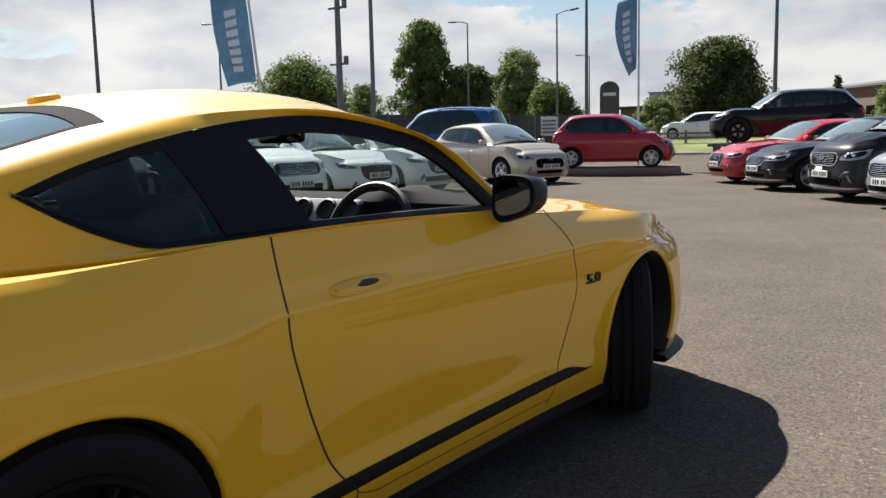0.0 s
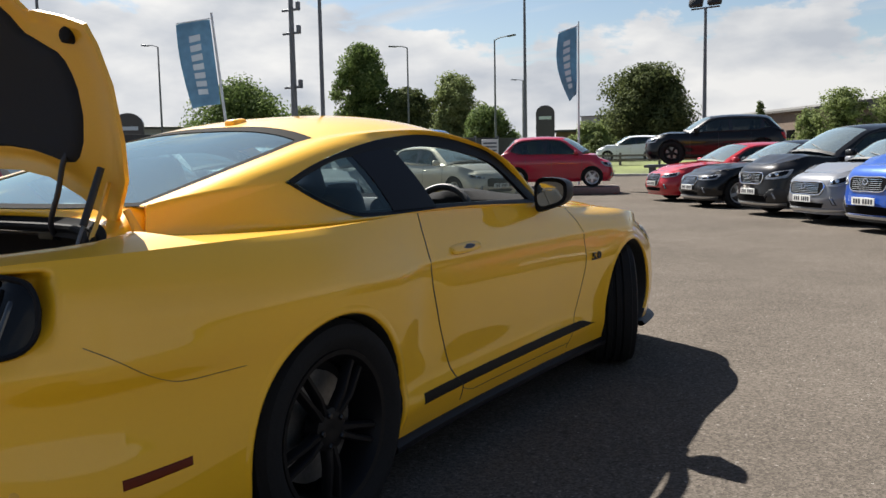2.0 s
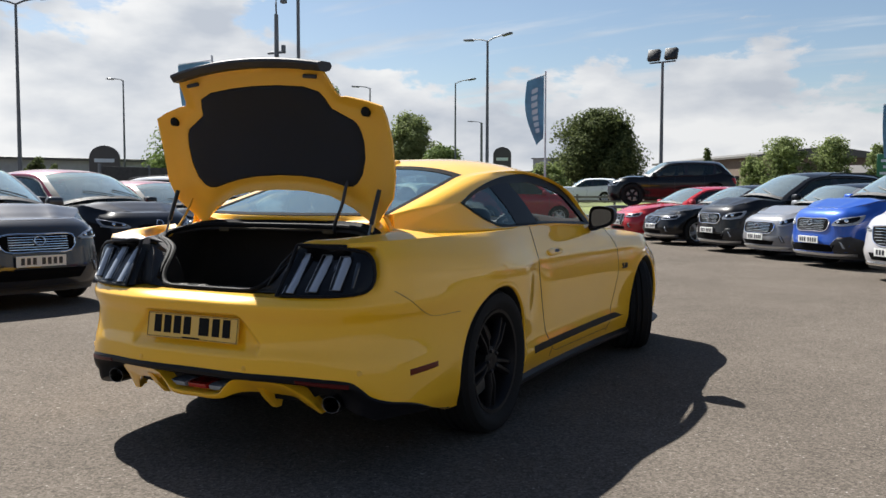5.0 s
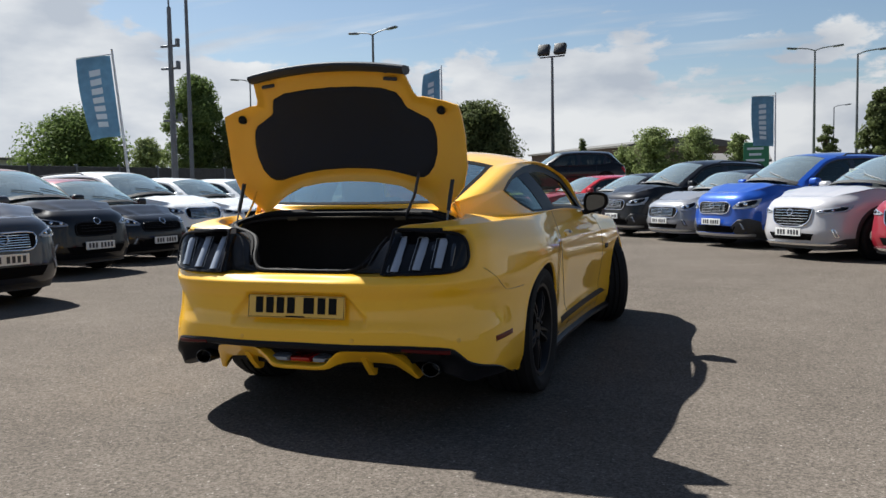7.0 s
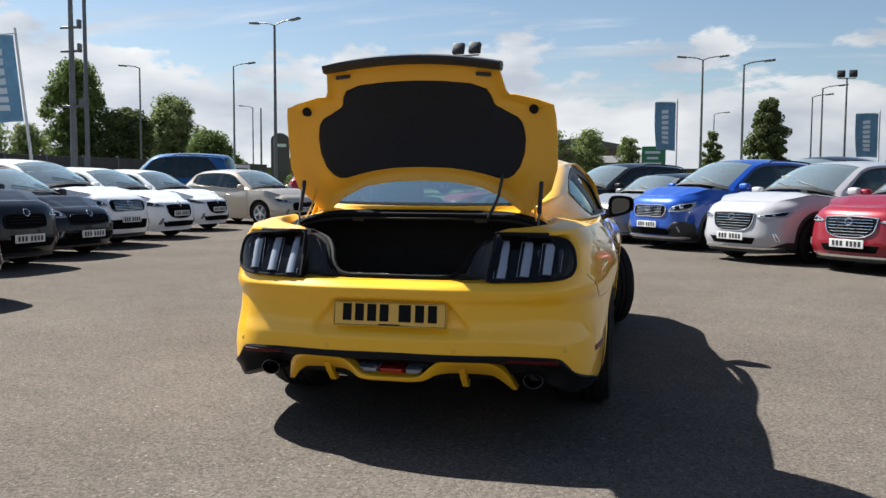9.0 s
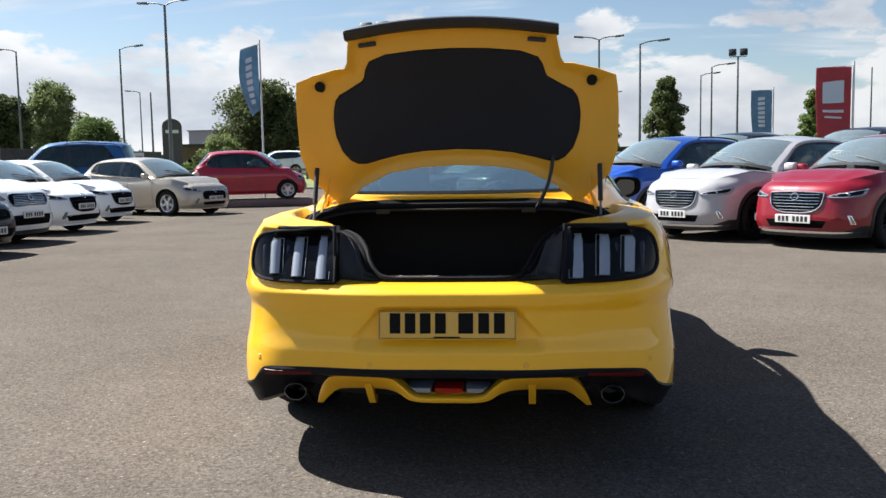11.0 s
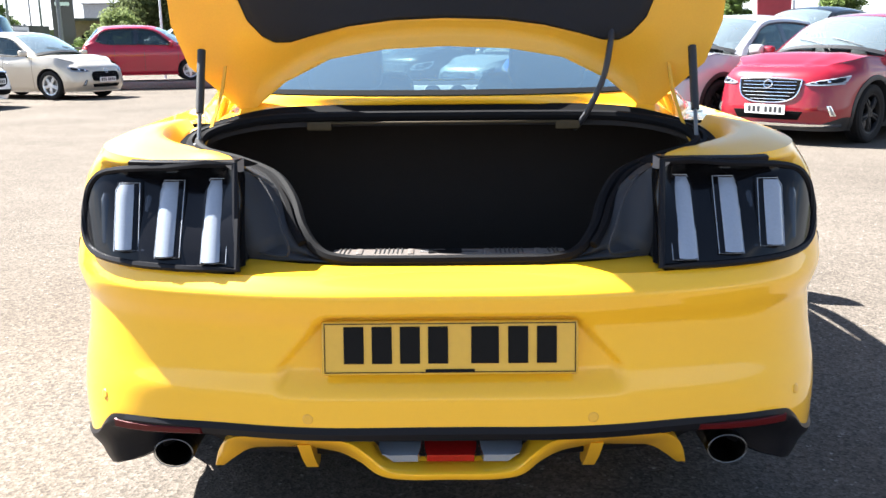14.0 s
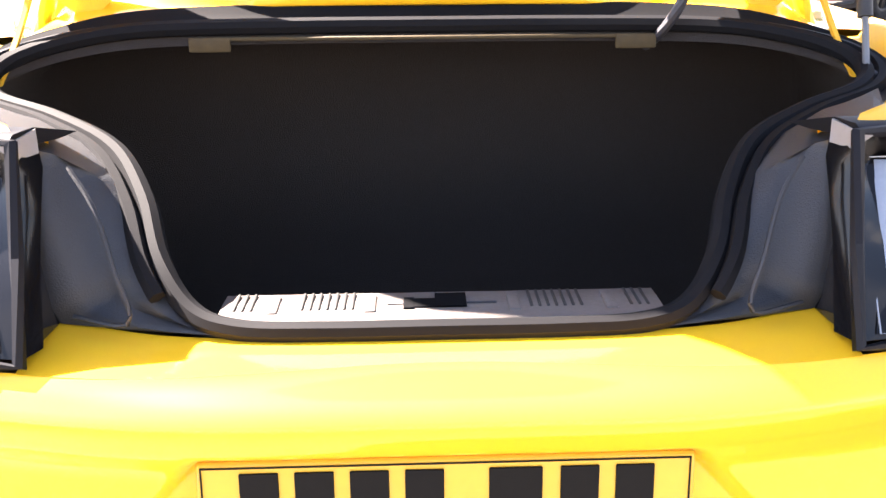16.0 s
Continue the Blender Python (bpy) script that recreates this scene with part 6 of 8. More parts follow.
# ---- parked cars ----
def parked_car(name, label, group, at, heading, L, W, H, mat, hood=0.25, screen=0.45, tail=0.90, base=0.97, belt=0.62, nose=0.53, cowl=0.66, wheel_r=0.33,
               overhang=0.85, wheelbase=2.6, clad=0.0, roof=None, grille=(0.36, 0.46, 0.66, "slats"), lamp=(0.50, 0.86, 0.63, 0.74), intake=(0.5, 0.27, 0.36), fog=0.62,
               lip=None, plate_z=0.47, rim=None, spokes=10, lift=0.0, glassmat=None, rear=0.66, badge=True, rails=False, plate=True, card=False, corner=False):
    """A parked car, its nose at the origin and facing +y: lower skin, bonnet, cabin with panes, wheels, face and tail."""
    car = thing(name, label, "car", group)
    y0 = -L
    glassmat, rim, roofmat = glassmat or M_GLASS_S, rim or M_RIM, roof or mat
    h = W / 2
    plan = [(0, 0), (h * 0.35, -0.012), (h * 0.62, -0.06), (h * 0.82, -0.18), (h * 0.935, -0.42), (h * 0.985, -0.85), (h, -1.4), (h, -0.55 * L), (h * 0.995, -0.78 * L), (h * 0.97, -0.9 * L), (h * 0.86, y0 + 0.10), (h * 0.6, y0 + 0.02), (0, y0)]
    zb = belt * H
    side = [(0.2, 0.07), (0.28, 0.03), (0.36, 0.028), (0.46, 0.016), (0.62 * zb, 0.004), (0.78 * zb, 0.0), (0.86 * zb, 0.012), (0.93 * zb, 0.035), (zb, 0.06), (zb + 0.1, 0.10)]
    zn = nose * H
    face = [(0.2, 0.075), (0.30, 0.02), (0.40, 0.0), (0.50, 0.010), (0.8 * zn, 0.045), (0.90 * zn, 0.085), (0.96 * zn, 0.14), (zn, 0.22), (zn + 0.1, 0.3)]
    tailp = [(0.2, 0.08), (0.36, 0.0), (0.5, 0.02), (0.7, 0.05), (zb, 0.10), (zb + 0.1, 0.16)]
    sh = Shell(plan, [(0, face)])
    sh.turn = -1
    tot = sh.total
    sh.stations = [(s, hermite(p)) for s, p in ((0.0, face), (h * 0.9, face), (sh.s_at_y(-0.75), side), (sh.s_at_y(-0.85 * L), side), (tot - h * 0.8, tailp), (tot, tailp))]
    sY = sh.s_at_y
    yc = -hood * L
    edge = hermite([(0, zn), (h * 0.8, zn * 1.005), (sY(-0.45), zn + (cowl * H - zn) * 0.35), (sY(yc * 0.7), zn + (cowl * H - zn) * 0.72), (sY(yc - 0.1), zb + 0.004), (sY(-0.6 * L), zb + 0.012 * H), (sY(-0.88 * L), rear * H), (tot, rear * H)])
    ya = (-overhang, -overhang - wheelbase)
    arches = tuple((sY(y), wheel_r, wheel_r + 0.055) for y in ya)
    s_mid = sY(-0.30)

    def paint_low(s):
        """The dark lower band is narrow across the face and full along the sills."""
        return 0.2 + clad * (0.3 + 0.7 * min(1, max(0, (s - h * 0.7) / max(0.05, s_mid - h * 0.7))))
    S_list = steps(0, tot, 0.05)
    for flip in (1, -1):
        bm = bmesh.new()
        skin_mesh(bm, skin_rows(sh, S_list, paint_low, edge, 16, arches, flip))
        if flip == 1:
            bmesh.ops.reverse_faces(bm, faces=bm.faces[:])
        part("body_side", bm, mat, car, "", 2.0, False)
        bm = bmesh.new()
        skin_mesh(bm, skin_rows(sh, S_list, lambda s: 0.17, lambda s: paint_low(s) + 0.001, 3, arches, flip))
        part("lower_trim", bm, M_BLACK if clad else mat, car, "", 2.0)
        if clad:
            for cs, cz, r in arches:
                bm = bmesh.new()
                rows = []
                for k in range(25):
                    a = radians(-22 + 224 * k / 24)
                    rows.append([sh.at(cs + (r + d) * math.cos(a), max(0.19, cz + (r + d) * math.sin(a)), o, flip) for d, o in ((-0.004, -0.01), (0.0, 0.008), (0.03, 0.012), (0.055, 0.008), (0.06, -0.002))])
                sheet(bm, rows)
                part("arch_trim", bm, M_BLACK, car)
        for (cs, cz, r), y in zip(arches, ya):
            bm = bmesh.new()
            rows = []
            for dx in (0.0, 1.0):
                row = []
                for k in range(19):
                    a = radians(-22 + 224 * k / 18)
                    p = sh.at(cs + r * math.cos(a), max(0.18, cz + r * math.sin(a)), -0.002, flip)
                    row.append(p if not dx else Vector((flip * (h - 0.32), p.y, p.z)))
                rows.append(row)
            V = sheet(bm, rows)
            bm.faces.new(V[-1])
            part("wheel_housing", bm, M_INK, car)
            holder = new("wheel")
            holder.parent = car
            wheel(holder, flip * (h - 0.125), y, wheel_r, wheel_r, 0.205, wheel_r * 0.68, flip, rim, spokes, 0, spokes > 8)
        # door gaps and handles
        for yy in (yc - 0.25, -0.525 * L, -0.745 * L):
            bm = bmesh.new()
            ribbon(bm, [sh.at(sY(yy), 0.24 + (edge(sY(yy)) - 0.245) * k / 14, 0.0, flip) for k in range(15)], 0.009, lambda p, flip=flip: Vector((flip, 0, 0)))
            part("door_gap", bm, M_INK, car)
        for yy in (-0.50 * L, -0.72 * L):
            bm = bmesh.new()
            zz = zb * 0.87
            pad_on(bm, lambda a, b, o, flip=flip: sh.at(a, b, o, flip), [(sY(yy) - 0.09, zz), (sY(yy), zz + 0.014), (sY(yy) + 0.09, zz), (sY(yy), zz - 0.012)], -0.002, 0.022, 0.012, 3)
            part("door_handle", bm, mat, car)
        # mirror
        mir = new("wing_mirror")
        mir.parent = car
        my = yc - 0.42
        bm = bmesh.new()
        box(bm, (0.2, 0.13, 0.135), (flip * (h + 0.055), my, zb + 0.085), 0.045, None, 3)
        part("shell", bm, mat, mir)
        bm = bmesh.new()
        box(bm, (0.17, 0.006, 0.11), (flip * (h + 0.055), my - 0.066, zb + 0.085), 0.002, None, 1)
        tube(bm, [(flip * (h - 0.06), my + 0.03, zb + 0.01), (flip * (h + 0.02), my, zb + 0.05)], 0.022, 6)
        part("foot", bm, M_GLOSSBLACK, mir)
        # face
        fs = lambda a, b, o, flip=flip: sh.at(a, b, o, flip)
        a0, a1, z0, z1 = lamp
        a0, a1 = a0 * h, a1 * h
        bm = bmesh.new()
        zm = z1 - z0
        pad_on(bm, fs, [(a0, z0 + 0.012), (a0 + 0.01, z0 + zm * 0.45), (a0 + (a1 - a0) * 0.5, z1 - 0.004), (a1 + 0.12, z1 + 0.03), (a1 + 0.26, z1 + 0.045), (a1 + 0.17, z0 + zm * 0.45), (a1, z0 + 0.008), (a0 + (a1 - a0) * 0.5, z0 - 0.004)], -0.03, 0.010, 0.014, 4)
        hl = part("headlamp", bm, M_HEADLAMP, car, "clear headlamp")
        bm = bmesh.new()
        pad_on(bm, fs, [(a0 + 0.05, z0 + zm * 0.42), (a0 + (a1 - a0) * 0.5, z1 - zm * 0.22), (a1 + 0.15, z1 + 0.022), (a1 + 0.10, z0 + zm * 0.55), (a0 + (a1 - a0) * 0.55, z0 + zm * 0.24)], 0.0, 0.0135, 0.008, 3)
        part("lamp_core", bm, M_SMOKE, hl)
        for ka, kz, kr in ((0.30, 0.52, 0.20), (0.68, 0.66, 0.24)):
            bm = bmesh.new()
            ec, ez, er = a0 + (a1 + 0.06 - a0) * ka, z0 + zm * kz, zm * kr
            pad_on(bm, fs, [(ec + er * 1.25 * math.cos(j * math.tau / 8), ez + er * math.sin(j * math.tau / 8)) for j in range(8)], 0.004, 0.0165, er * 0.4, 3)
            part("lamp_eye", bm, M_CHROME, hl, "bright reflector")
        bm = bmesh.new()
        tube(bm, [fs(a0 + 0.02 + (a1 + 0.12 - a0) * k / 8, z0 + 0.012 + zm * 0.42 * max(0, k / 8 - 0.4) ** 1.3, 0.012) for k in range(9)], 0.006, 6)
        part("day_light", bm, M_LENS, hl)
        if fog:
            bm = bmesh.new()
            fa, fz = fog * h, intake[1] + 0.11
            pad_on(bm, fs, [(fa - 0.02, fz + 0.075), (fa + 0.05, fz + 0.075), (fa + 0.13, fz - 0.06), (fa + 0.04, fz - 0.06)], -0.02, 0.006, 0.01, 4, False)
            fb = part("fog_bezel", bm, M_CHROME if lip is M_CHROME else M_BLACK, car)
            bm = bmesh.new()
            pad_on(bm, fs, [(fa + 0.012, fz + 0.058), (fa + 0.04, fz + 0.058), (fa + 0.098, fz - 0.042), (fa + 0.058, fz - 0.042)], 0.0, 0.012, 0.006, 3, False)
            part("fog_lamp", bm, M_LENS if lip is not M_CHROME else M_HEADLAMP, fb)
            if corner:
                bm = bmesh.new()
                pad_on(bm, fs, [(fa - 0.17, fz + 0.02), (fa - 0.04, fz + 0.14), (fa + 0.16, fz + 0.16), (fa + 0.38, fz + 0.10), (fa + 0.44, fz - 0.14), (fa - 0.10, fz - 0.15)], -0.02, 0.004, 0.012, 4, False)
                part("corner_panel", bm, M_BLACK, car, "black plastic corner panel")
        # tail lamp
        bm = bmesh.new()
        st = tot - h * 0.75
        zt = min(rear * H, zb) - 0.02
        pad_on(bm, fs, [(st - 0.22, zt), (st + 0.2, zt - 0.01), (st + 0.18, zt - 0.16), (st - 0.08, zt - 0.22), (st - 0.2, zt - 0.1)], -0.02, 0.02, 0.03, 3)
        part("tail_lamp", bm, M_RED_LENS, car, "red tail lamp")
    fs2 = lambda a, b, o: sh.at(a, b, o)
    gw, g0, g1, kind = grille
    gw *= h * 2 / 2
    bright = kind in ("shield", "slats")
    if kind in ("shield", "dark_shield"):
        ring = [(-gw, g1 - 0.03), (-gw * 0.9, g1), (0, g1 + 0.012), (gw * 0.9, g1), (gw, g1 - 0.03), (gw * 0.88, g0 + 0.07), (gw * 0.5, g0), (0, g0 - 0.012), (-gw * 0.5, g0), (-gw * 0.88, g0 + 0.07)]
    elif kind == "mouth":
        ring = [(-gw, g0), (-gw * 0.92, g1), (0, g1 + 0.01), (gw * 0.92, g1), (gw, g0), (gw * 0.8, g0 - 0.03), (0, g0 - 0.04), (-gw * 0.8, g0 - 0.03)]
    else:
        ring = [(-gw, g1), (0, g1 + 0.01), (gw, g1), (gw * 0.92, g0), (0, g0 - 0.01), (-gw * 0.92, g0)]
    gr = new("grille")
    gr.parent = car
    bm = bmesh.new()
    rim_ring = [(v.x, v.y) for v in rom([(a, b, 0) for a, b in ring], 4, True)]
    tube(bm, [fs2(a, b, 0.010) for a, b in rim_ring], 0.010, 6, True)
    part("surround", bm, M_CHROME if bright else M_SURROUND, gr, "chrome grille surround" if bright else "")
    bm = bmesh.new()
    pad_on(bm, fs2, ring, -0.02, 0.010, 0.01, 4)
    part("mesh", bm, M_FRIT, gr)
    n = 6 if kind in ("shield", "slats") else 3
    for k in range(n):
        z = g0 + (g1 - g0) * (k + 0.7) / (n + 0.4)
        wk = gw * (0.84 if kind == "slats" else (0.5 + 0.36 * min(1, (z - g0) / 0.07 * 0.6)) if "shield" in kind else 0.85)
        bm = bmesh.new()
        rows = [[fs2(-wk + 2 * wk * j / 12, z + dz, o) for dz, o in ((-0.0036, 0.011), (-0.003, 0.0165), (0.003, 0.0165), (0.0036, 0.011))] for j in range(13)]
        sheet(bm, rows)
        part("slat", bm, M_CHROME if bright else M_SURROUND, gr)
    if badge:
        bm = bmesh.new()
        zc = g1 - 0.055 if kind in ("shield", "slats") else g1 + 0.03
        rr = [fs2(0.055 * math.cos(k * math.tau / 20), zc + 0.045 * math.sin(k * math.tau / 20), 0.034) for k in range(20)]
        tube(bm, rr, 0.007, 6, True)
        part("badge", bm, M_CHROME, gr, "plain chrome badge ring")
    iw, i0, i1 = intake
    bm = bmesh.new()
    pad_on(bm, fs2, [(-iw * h, i1), (0, i1 + 0.008), (iw * h, i1), (iw * h * 0.86, i0), (0, i0 - 0.004), (-iw * h * 0.86, i0)], -0.03, 0.006, 0.01, 6, False)
    part("lower_intake", bm, M_FRIT, car)
    if lip is not None:
        for flip in (1, -1):
            bm = bmesh.new()
            rows = [[sh.at(s, z, o, flip) for z, o in ((0.255, 0.0), (0.25, 0.022), (0.225, 0.026), (0.205, 0.0))] for s in steps(0, h * 1.05, 0.06)]
            sheet(bm, rows)
            part("skid_plate", bm, lip, car)
    if plate:
        pl = new("number_plate")
        pl.parent = car
        c = fs2(0, plate_z, 0.018)
        bm = bmesh.new()
        box(bm, (0.52, 0.012, 0.111), (0, c.y + 0.012, plate_z), 0.003, None, 1)
        part("plate", bm, M_PLATE_W, pl, "white front number plate")
        for k in range(7):
            bm = bmesh.new()
            x = -0.2 + k * 0.06 + (0.035 if k > 3 else 0)
            box(bm, (0.038, 0.003, 0.07), (x, c.y + 0.0195, plate_z), 0.0008, None, 1)
            part("plate_bar", bm, M_INK, pl)
    # bonnet
    bm = bmesh.new()
    rows = []
    y_front = sh.at(0, edge(0)).y
    for s in steps(0.02, sY(yc - 0.28), 0.06):
        e = sh.at(s, edge(s))
        row = []
        for k in range(-10, 11):
            v = k / 10
            cr = 0.05 * (1 - v * v) * min(1, max(0, (y_front - e.y) / 0.4)) + (0.012 * math.exp(-((abs(v) - 0.6) / 0.12) ** 2) if e.y < -0.3 else 0)
            back = (yc + 0.02 - e.y) * 0.92 * (1 - v * v) if e.y < yc else 0
            row.append(Vector((e.x * v, e.y + back, e.z + cr)))
        rows.append(row)
    sheet(bm, rows)
    part("bonnet", bm, mat, car, "", 2.0)
    for flip in (1, -1):
        bm = bmesh.new()
        ribbon(bm, [sh.at(s, edge(s) - 0.010, 0.0, flip) for s in steps(0.0, sY(yc), 0.06)], 0.008, lambda p, flip=flip: Vector((flip * 0.5, 0.6 if p.y > -0.3 else 0.0, 0.6)).normalized())
        part("bonnet_gap", bm, M_INK, car)
    # cabin
    y1, y2, y3 = -screen * L, -tail * L, -base * L
    cz = cowl * H + 0.045
    CK = [(yc, cz), ((yc + y1) / 2 + 0.02, cz + (0.965 * H - cz) * 0.56), (y1, 0.965 * H), ((y1 * 0.62 + y2 * 0.38), H), ((y1 * 0.25 + y2 * 0.75), 0.99 * H), (y2, 0.955 * H), ((y2 * 0.5 + y3 * 0.5), rear * H + (0.955 - rear) * H * 0.58), (y3, rear * H + 0.02)]
    RK = [(h * 0.885, yc - 0.24, zb + 0.012), (h * 0.82, (yc + y1) / 2 - 0.20, zb + (0.91 * H - zb) * 0.58), (h * 0.74, y1 - 0.16, 0.915 * H), (h * 0.715, (y1 * 0.62 + y2 * 0.38), 0.948 * H), (h * 0.71, (y1 * 0.25 + y2 * 0.75), 0.938 * H), (h * 0.71, y2 + 0.06, 0.90 * H), (h * 0.76, (y2 + y3) / 2 + 0.06, rear * H + (0.9 - rear) * H * 0.55), (h * 0.82, y3 + 0.06, rear * H + 0.012)]
    CL, RL = rom([(0, y, z) for y, z in CK], 6), rom(RK, 6)

    def tp(i, v, out=0.0):
        c, r, a = CL[i], RL[i], abs(v)
        p = Vector((r.x * v, c.y + (r.y - c.y) * a ** 2.2, c.z + (r.z - c.z) * a ** 2.6))
        return p + Vector((v * 0.4, 0, 1)).normalized() * out if out else p

    def patch(i0, i1, va, vb, n, out=0.0):
        return [[tp(i, va + (vb - va) * k / n, out) for k in range(n + 1)] for i in range(i0, i1 + 1)]
    for nm, i0, i1, va, vb, n, m2, out in (("roof", 12, 31, -1, 1, 20, roofmat, 0), ("windscreen", 0, 12, -0.9, 0.9, 14, M_GLASS_W, -0.003), ("tailgate_window", 31, 40, -0.86, 0.86, 14, glassmat, -0.003)):
        bm = bmesh.new()
        sheet(bm, patch(i0, i1, va, vb, n, out))
        ob = part(nm, bm, m2, car, "", 2.0)
    bm = bmesh.new()
    sheet(bm, patch(0, 1, -0.93, 0.93, 14, 0.004))
    part("scuttle_strip", bm, M_BLACK, car)
    for va, vb in ((-0.62, -0.08), (0.0, 0.52)):
        bm = bmesh.new()
        tube(bm, [tp(1, va + (vb - va) * k / 6, 0.014).lerp(tp(3, va + (vb - va) * k / 6, 0.014), k / 6) for k in range(7)], 0.007, 5)
        part("wiper", bm, M_BLACK, car)
    bm = bmesh.new()
    sheet(bm, patch(11, 32, -0.97, 0.97, 10, -0.03))
    part("headliner", bm, M_DASH, car)
    bm = bmesh.new()
    sheet(bm, patch(40, 42, -1, 1, 12))
    part("tailgate", bm, mat, car, "", 2.0)
    for flip in (1, -1):
        for i0, i1, va in ((0, 12, 0.9), (31, 40, 0.86)):
            bm = bmesh.new()
            sheet(bm, patch(i0, i1, flip * va, flip, 3))
            part("pillar", bm, roofmat if i0 else mat, car, "", 2.0)
        F = Vector((flip, 1, 1))
        ye = RK[-1][1]
        BL = [(h * 0.925, yc - 0.24, zb + 0.004), (h * 0.94, -0.5 * L, zb + 0.012 * H), (h * 0.93, -0.8 * L, rear * H - 0.01), (h * 0.86, ye, rear * H)]
        wl = [(h * 0.92, yc - 0.40, zb + 0.022), (h * 0.935, -0.5 * L, zb + 0.02 * H + 0.012), (h * 0.90, -0.78 * L, rear * H + 0.02), (h * 0.84, -0.875 * L, rear * H + 0.07 * H)]
        RLs = [p.copy() for p in RL]
        topw = []
        for p in RLs[4:34:3]:
            topw.append(Vector((p.x + 0.02, p.y - (0.03 if p.y > y1 else 0), p.z - 0.045)))
        topw[0] = topw[0].lerp(Vector(wl[0]), 0.3)
        wt = [Vector(wl[-1])] + [p for p in topw[::-1] if p.y > wl[-1][1] + 0.1] + [Vector(wl[0])]
        n = 21
        lo_o, lo_i = spread(rom(BL, 6), n), spread(rom(wl, 6), n)
        to_o, to_i = spread(RL[::-1], n), spread(wt, n)
        bm = bmesh.new()
        rows = [[(a.lerp(b, k / 4) + Vector((0.008 * math.sin(math.pi * k / 4), 0, 0))) * F for a, b in zip(lo_o + to_o, lo_i + to_i)] for k in range(5)]
        sheet(bm, rows, True)
        bmesh.ops.remove_doubles(bm, verts=bm.verts[:], dist=1e-4)
        part("window_frame", bm, roofmat if roof else mat, car, "", 2.0)
        bm = bmesh.new()
        rows = []
        for p in rom(BL, 6):
            s = sY(max(p.y, -0.93 * L))
            q = sh.at(s, edge(s))
            rows.append([q * F, q.lerp(p, 0.5) * F, p * F])
        sheet(bm, rows)
        part("waist", bm, mat, car, "", 2.0)
        hi = to_i[::-1]
        cols = [[lo_i[k].lerp(hi[k], j / 5) + Vector((0.012 * math.sin(math.pi * j / 5) - 0.003, 0, 0)) for j in range(6)] for k in range(n)]
        for a, b in ((0, 9), (10, 17), (18, n - 1)):
            bm = bmesh.new()
            sheet(bm, [[p * F for p in cols[k]] for k in range(a, b + 1)])
            part("side_window", bm, glassmat, car)
        for a, b in ((9, 10), (17, 18)):
            bm = bmesh.new()
            rows = [[(p + Vector((0.003, 0, 0))) * F for p in cols[k]] for k in (a, b)] + [[(p + Vector((-0.03, 0, 0))) * F for p in cols[k]] for k in (b, a)]
            sheet(bm, rows + [rows[0]])
            part("window_post", bm, M_GLOSSBLACK, car)
        bm = bmesh.new()
        ring = [(p + Vector((0.004, 0, 0))) * F for p in lo_i[:-1] + to_i[:-1]]
        tube(bm, ring, 0.012, 6, True)
        part("window_seal", bm, M_BLACK, car)
        if rails:
            bm = bmesh.new()
            tube(bm, [(p + Vector((-0.03, 0, 0.045 if 16 < i < 30 else 0.0))) * F for i, p in list(enumerate(RL))[14:33]], 0.016, 6)
            part("roof_rail", bm, M_BLACK, car)
    if card:
        q = tp(6, 0.42, -0.05)
        bm = bmesh.new()
        box(bm, (0.30, 0.004, 0.10), (0, 0, 0), 0.001, Matrix.Rotation(radians(-32), 4, "X"), 1)
        bmesh.ops.translate(bm, vec=q, verts=bm.verts[:])
        pc = part("price_card", bm, M_PLATE_W, car, "white price card behind the windscreen")
        for k in range(5):
            bm = bmesh.new()
            box(bm, (0.032, 0.004, 0.06), (-0.1 + 0.05 * k, 0.003, 0), 0.001, None, 1)
            bmesh.ops.transform(bm, matrix=Matrix.Translation(q) @ Matrix.Rotation(radians(-32), 4, "X"), verts=bm.verts[:])
            part("card_bar", bm, M_FLAG, pc)
    # inside: floor, dash, seats, wheel
    bm = bmesh.new()
    box(bm, (W - 0.3, L * 0.8, 0.08), (0, -0.5 * L, 0.26), 0.02, None, 1)
    box(bm, (W - 0.5, L * 0.16, 0.4), (0, -0.15 * L, 0.48), 0.05, None, 1)
    part("floor_pan", bm, M_BLACK, car)
    bm = bmesh.new()
    box(bm, (W - 0.3, 0.5, 0.28), (0, yc - 0.38, zb - 0.16), 0.08, None, 2)
    part("dashboard", bm, M_DASH, car)
    for x, yy in ((0.37, -0.52 * L), (-0.37, -0.52 * L), (0.37, -0.74 * L), (-0.37, -0.74 * L)):
        st = new("seat")
        st.parent = car
        bm = bmesh.new()
        box(bm, (0.48, 0.5, 0.16), (x, yy + 0.28, zb - 0.42), 0.05, None, 2)
        box(bm, (0.48, 0.14, 0.6), (x, yy, zb - 0.12), 0.05, Matrix.Rotation(radians(14), 4, "X"), 2)
        part("seat_shell", bm, M_SEAT, st)
        bm = bmesh.new()
        box(bm, (0.26, 0.1, 0.18), (x, yy - 0.08, zb + 0.27), 0.04, None, 2)
        part("headrest", bm, M_SEAT, st)
    a = math.atan2(-heading[0], heading[1])
    car.matrix_world = Matrix.Translation((at[0], at[1], lift)) @ Matrix.Rotation(a, 4, "Z")
    return car


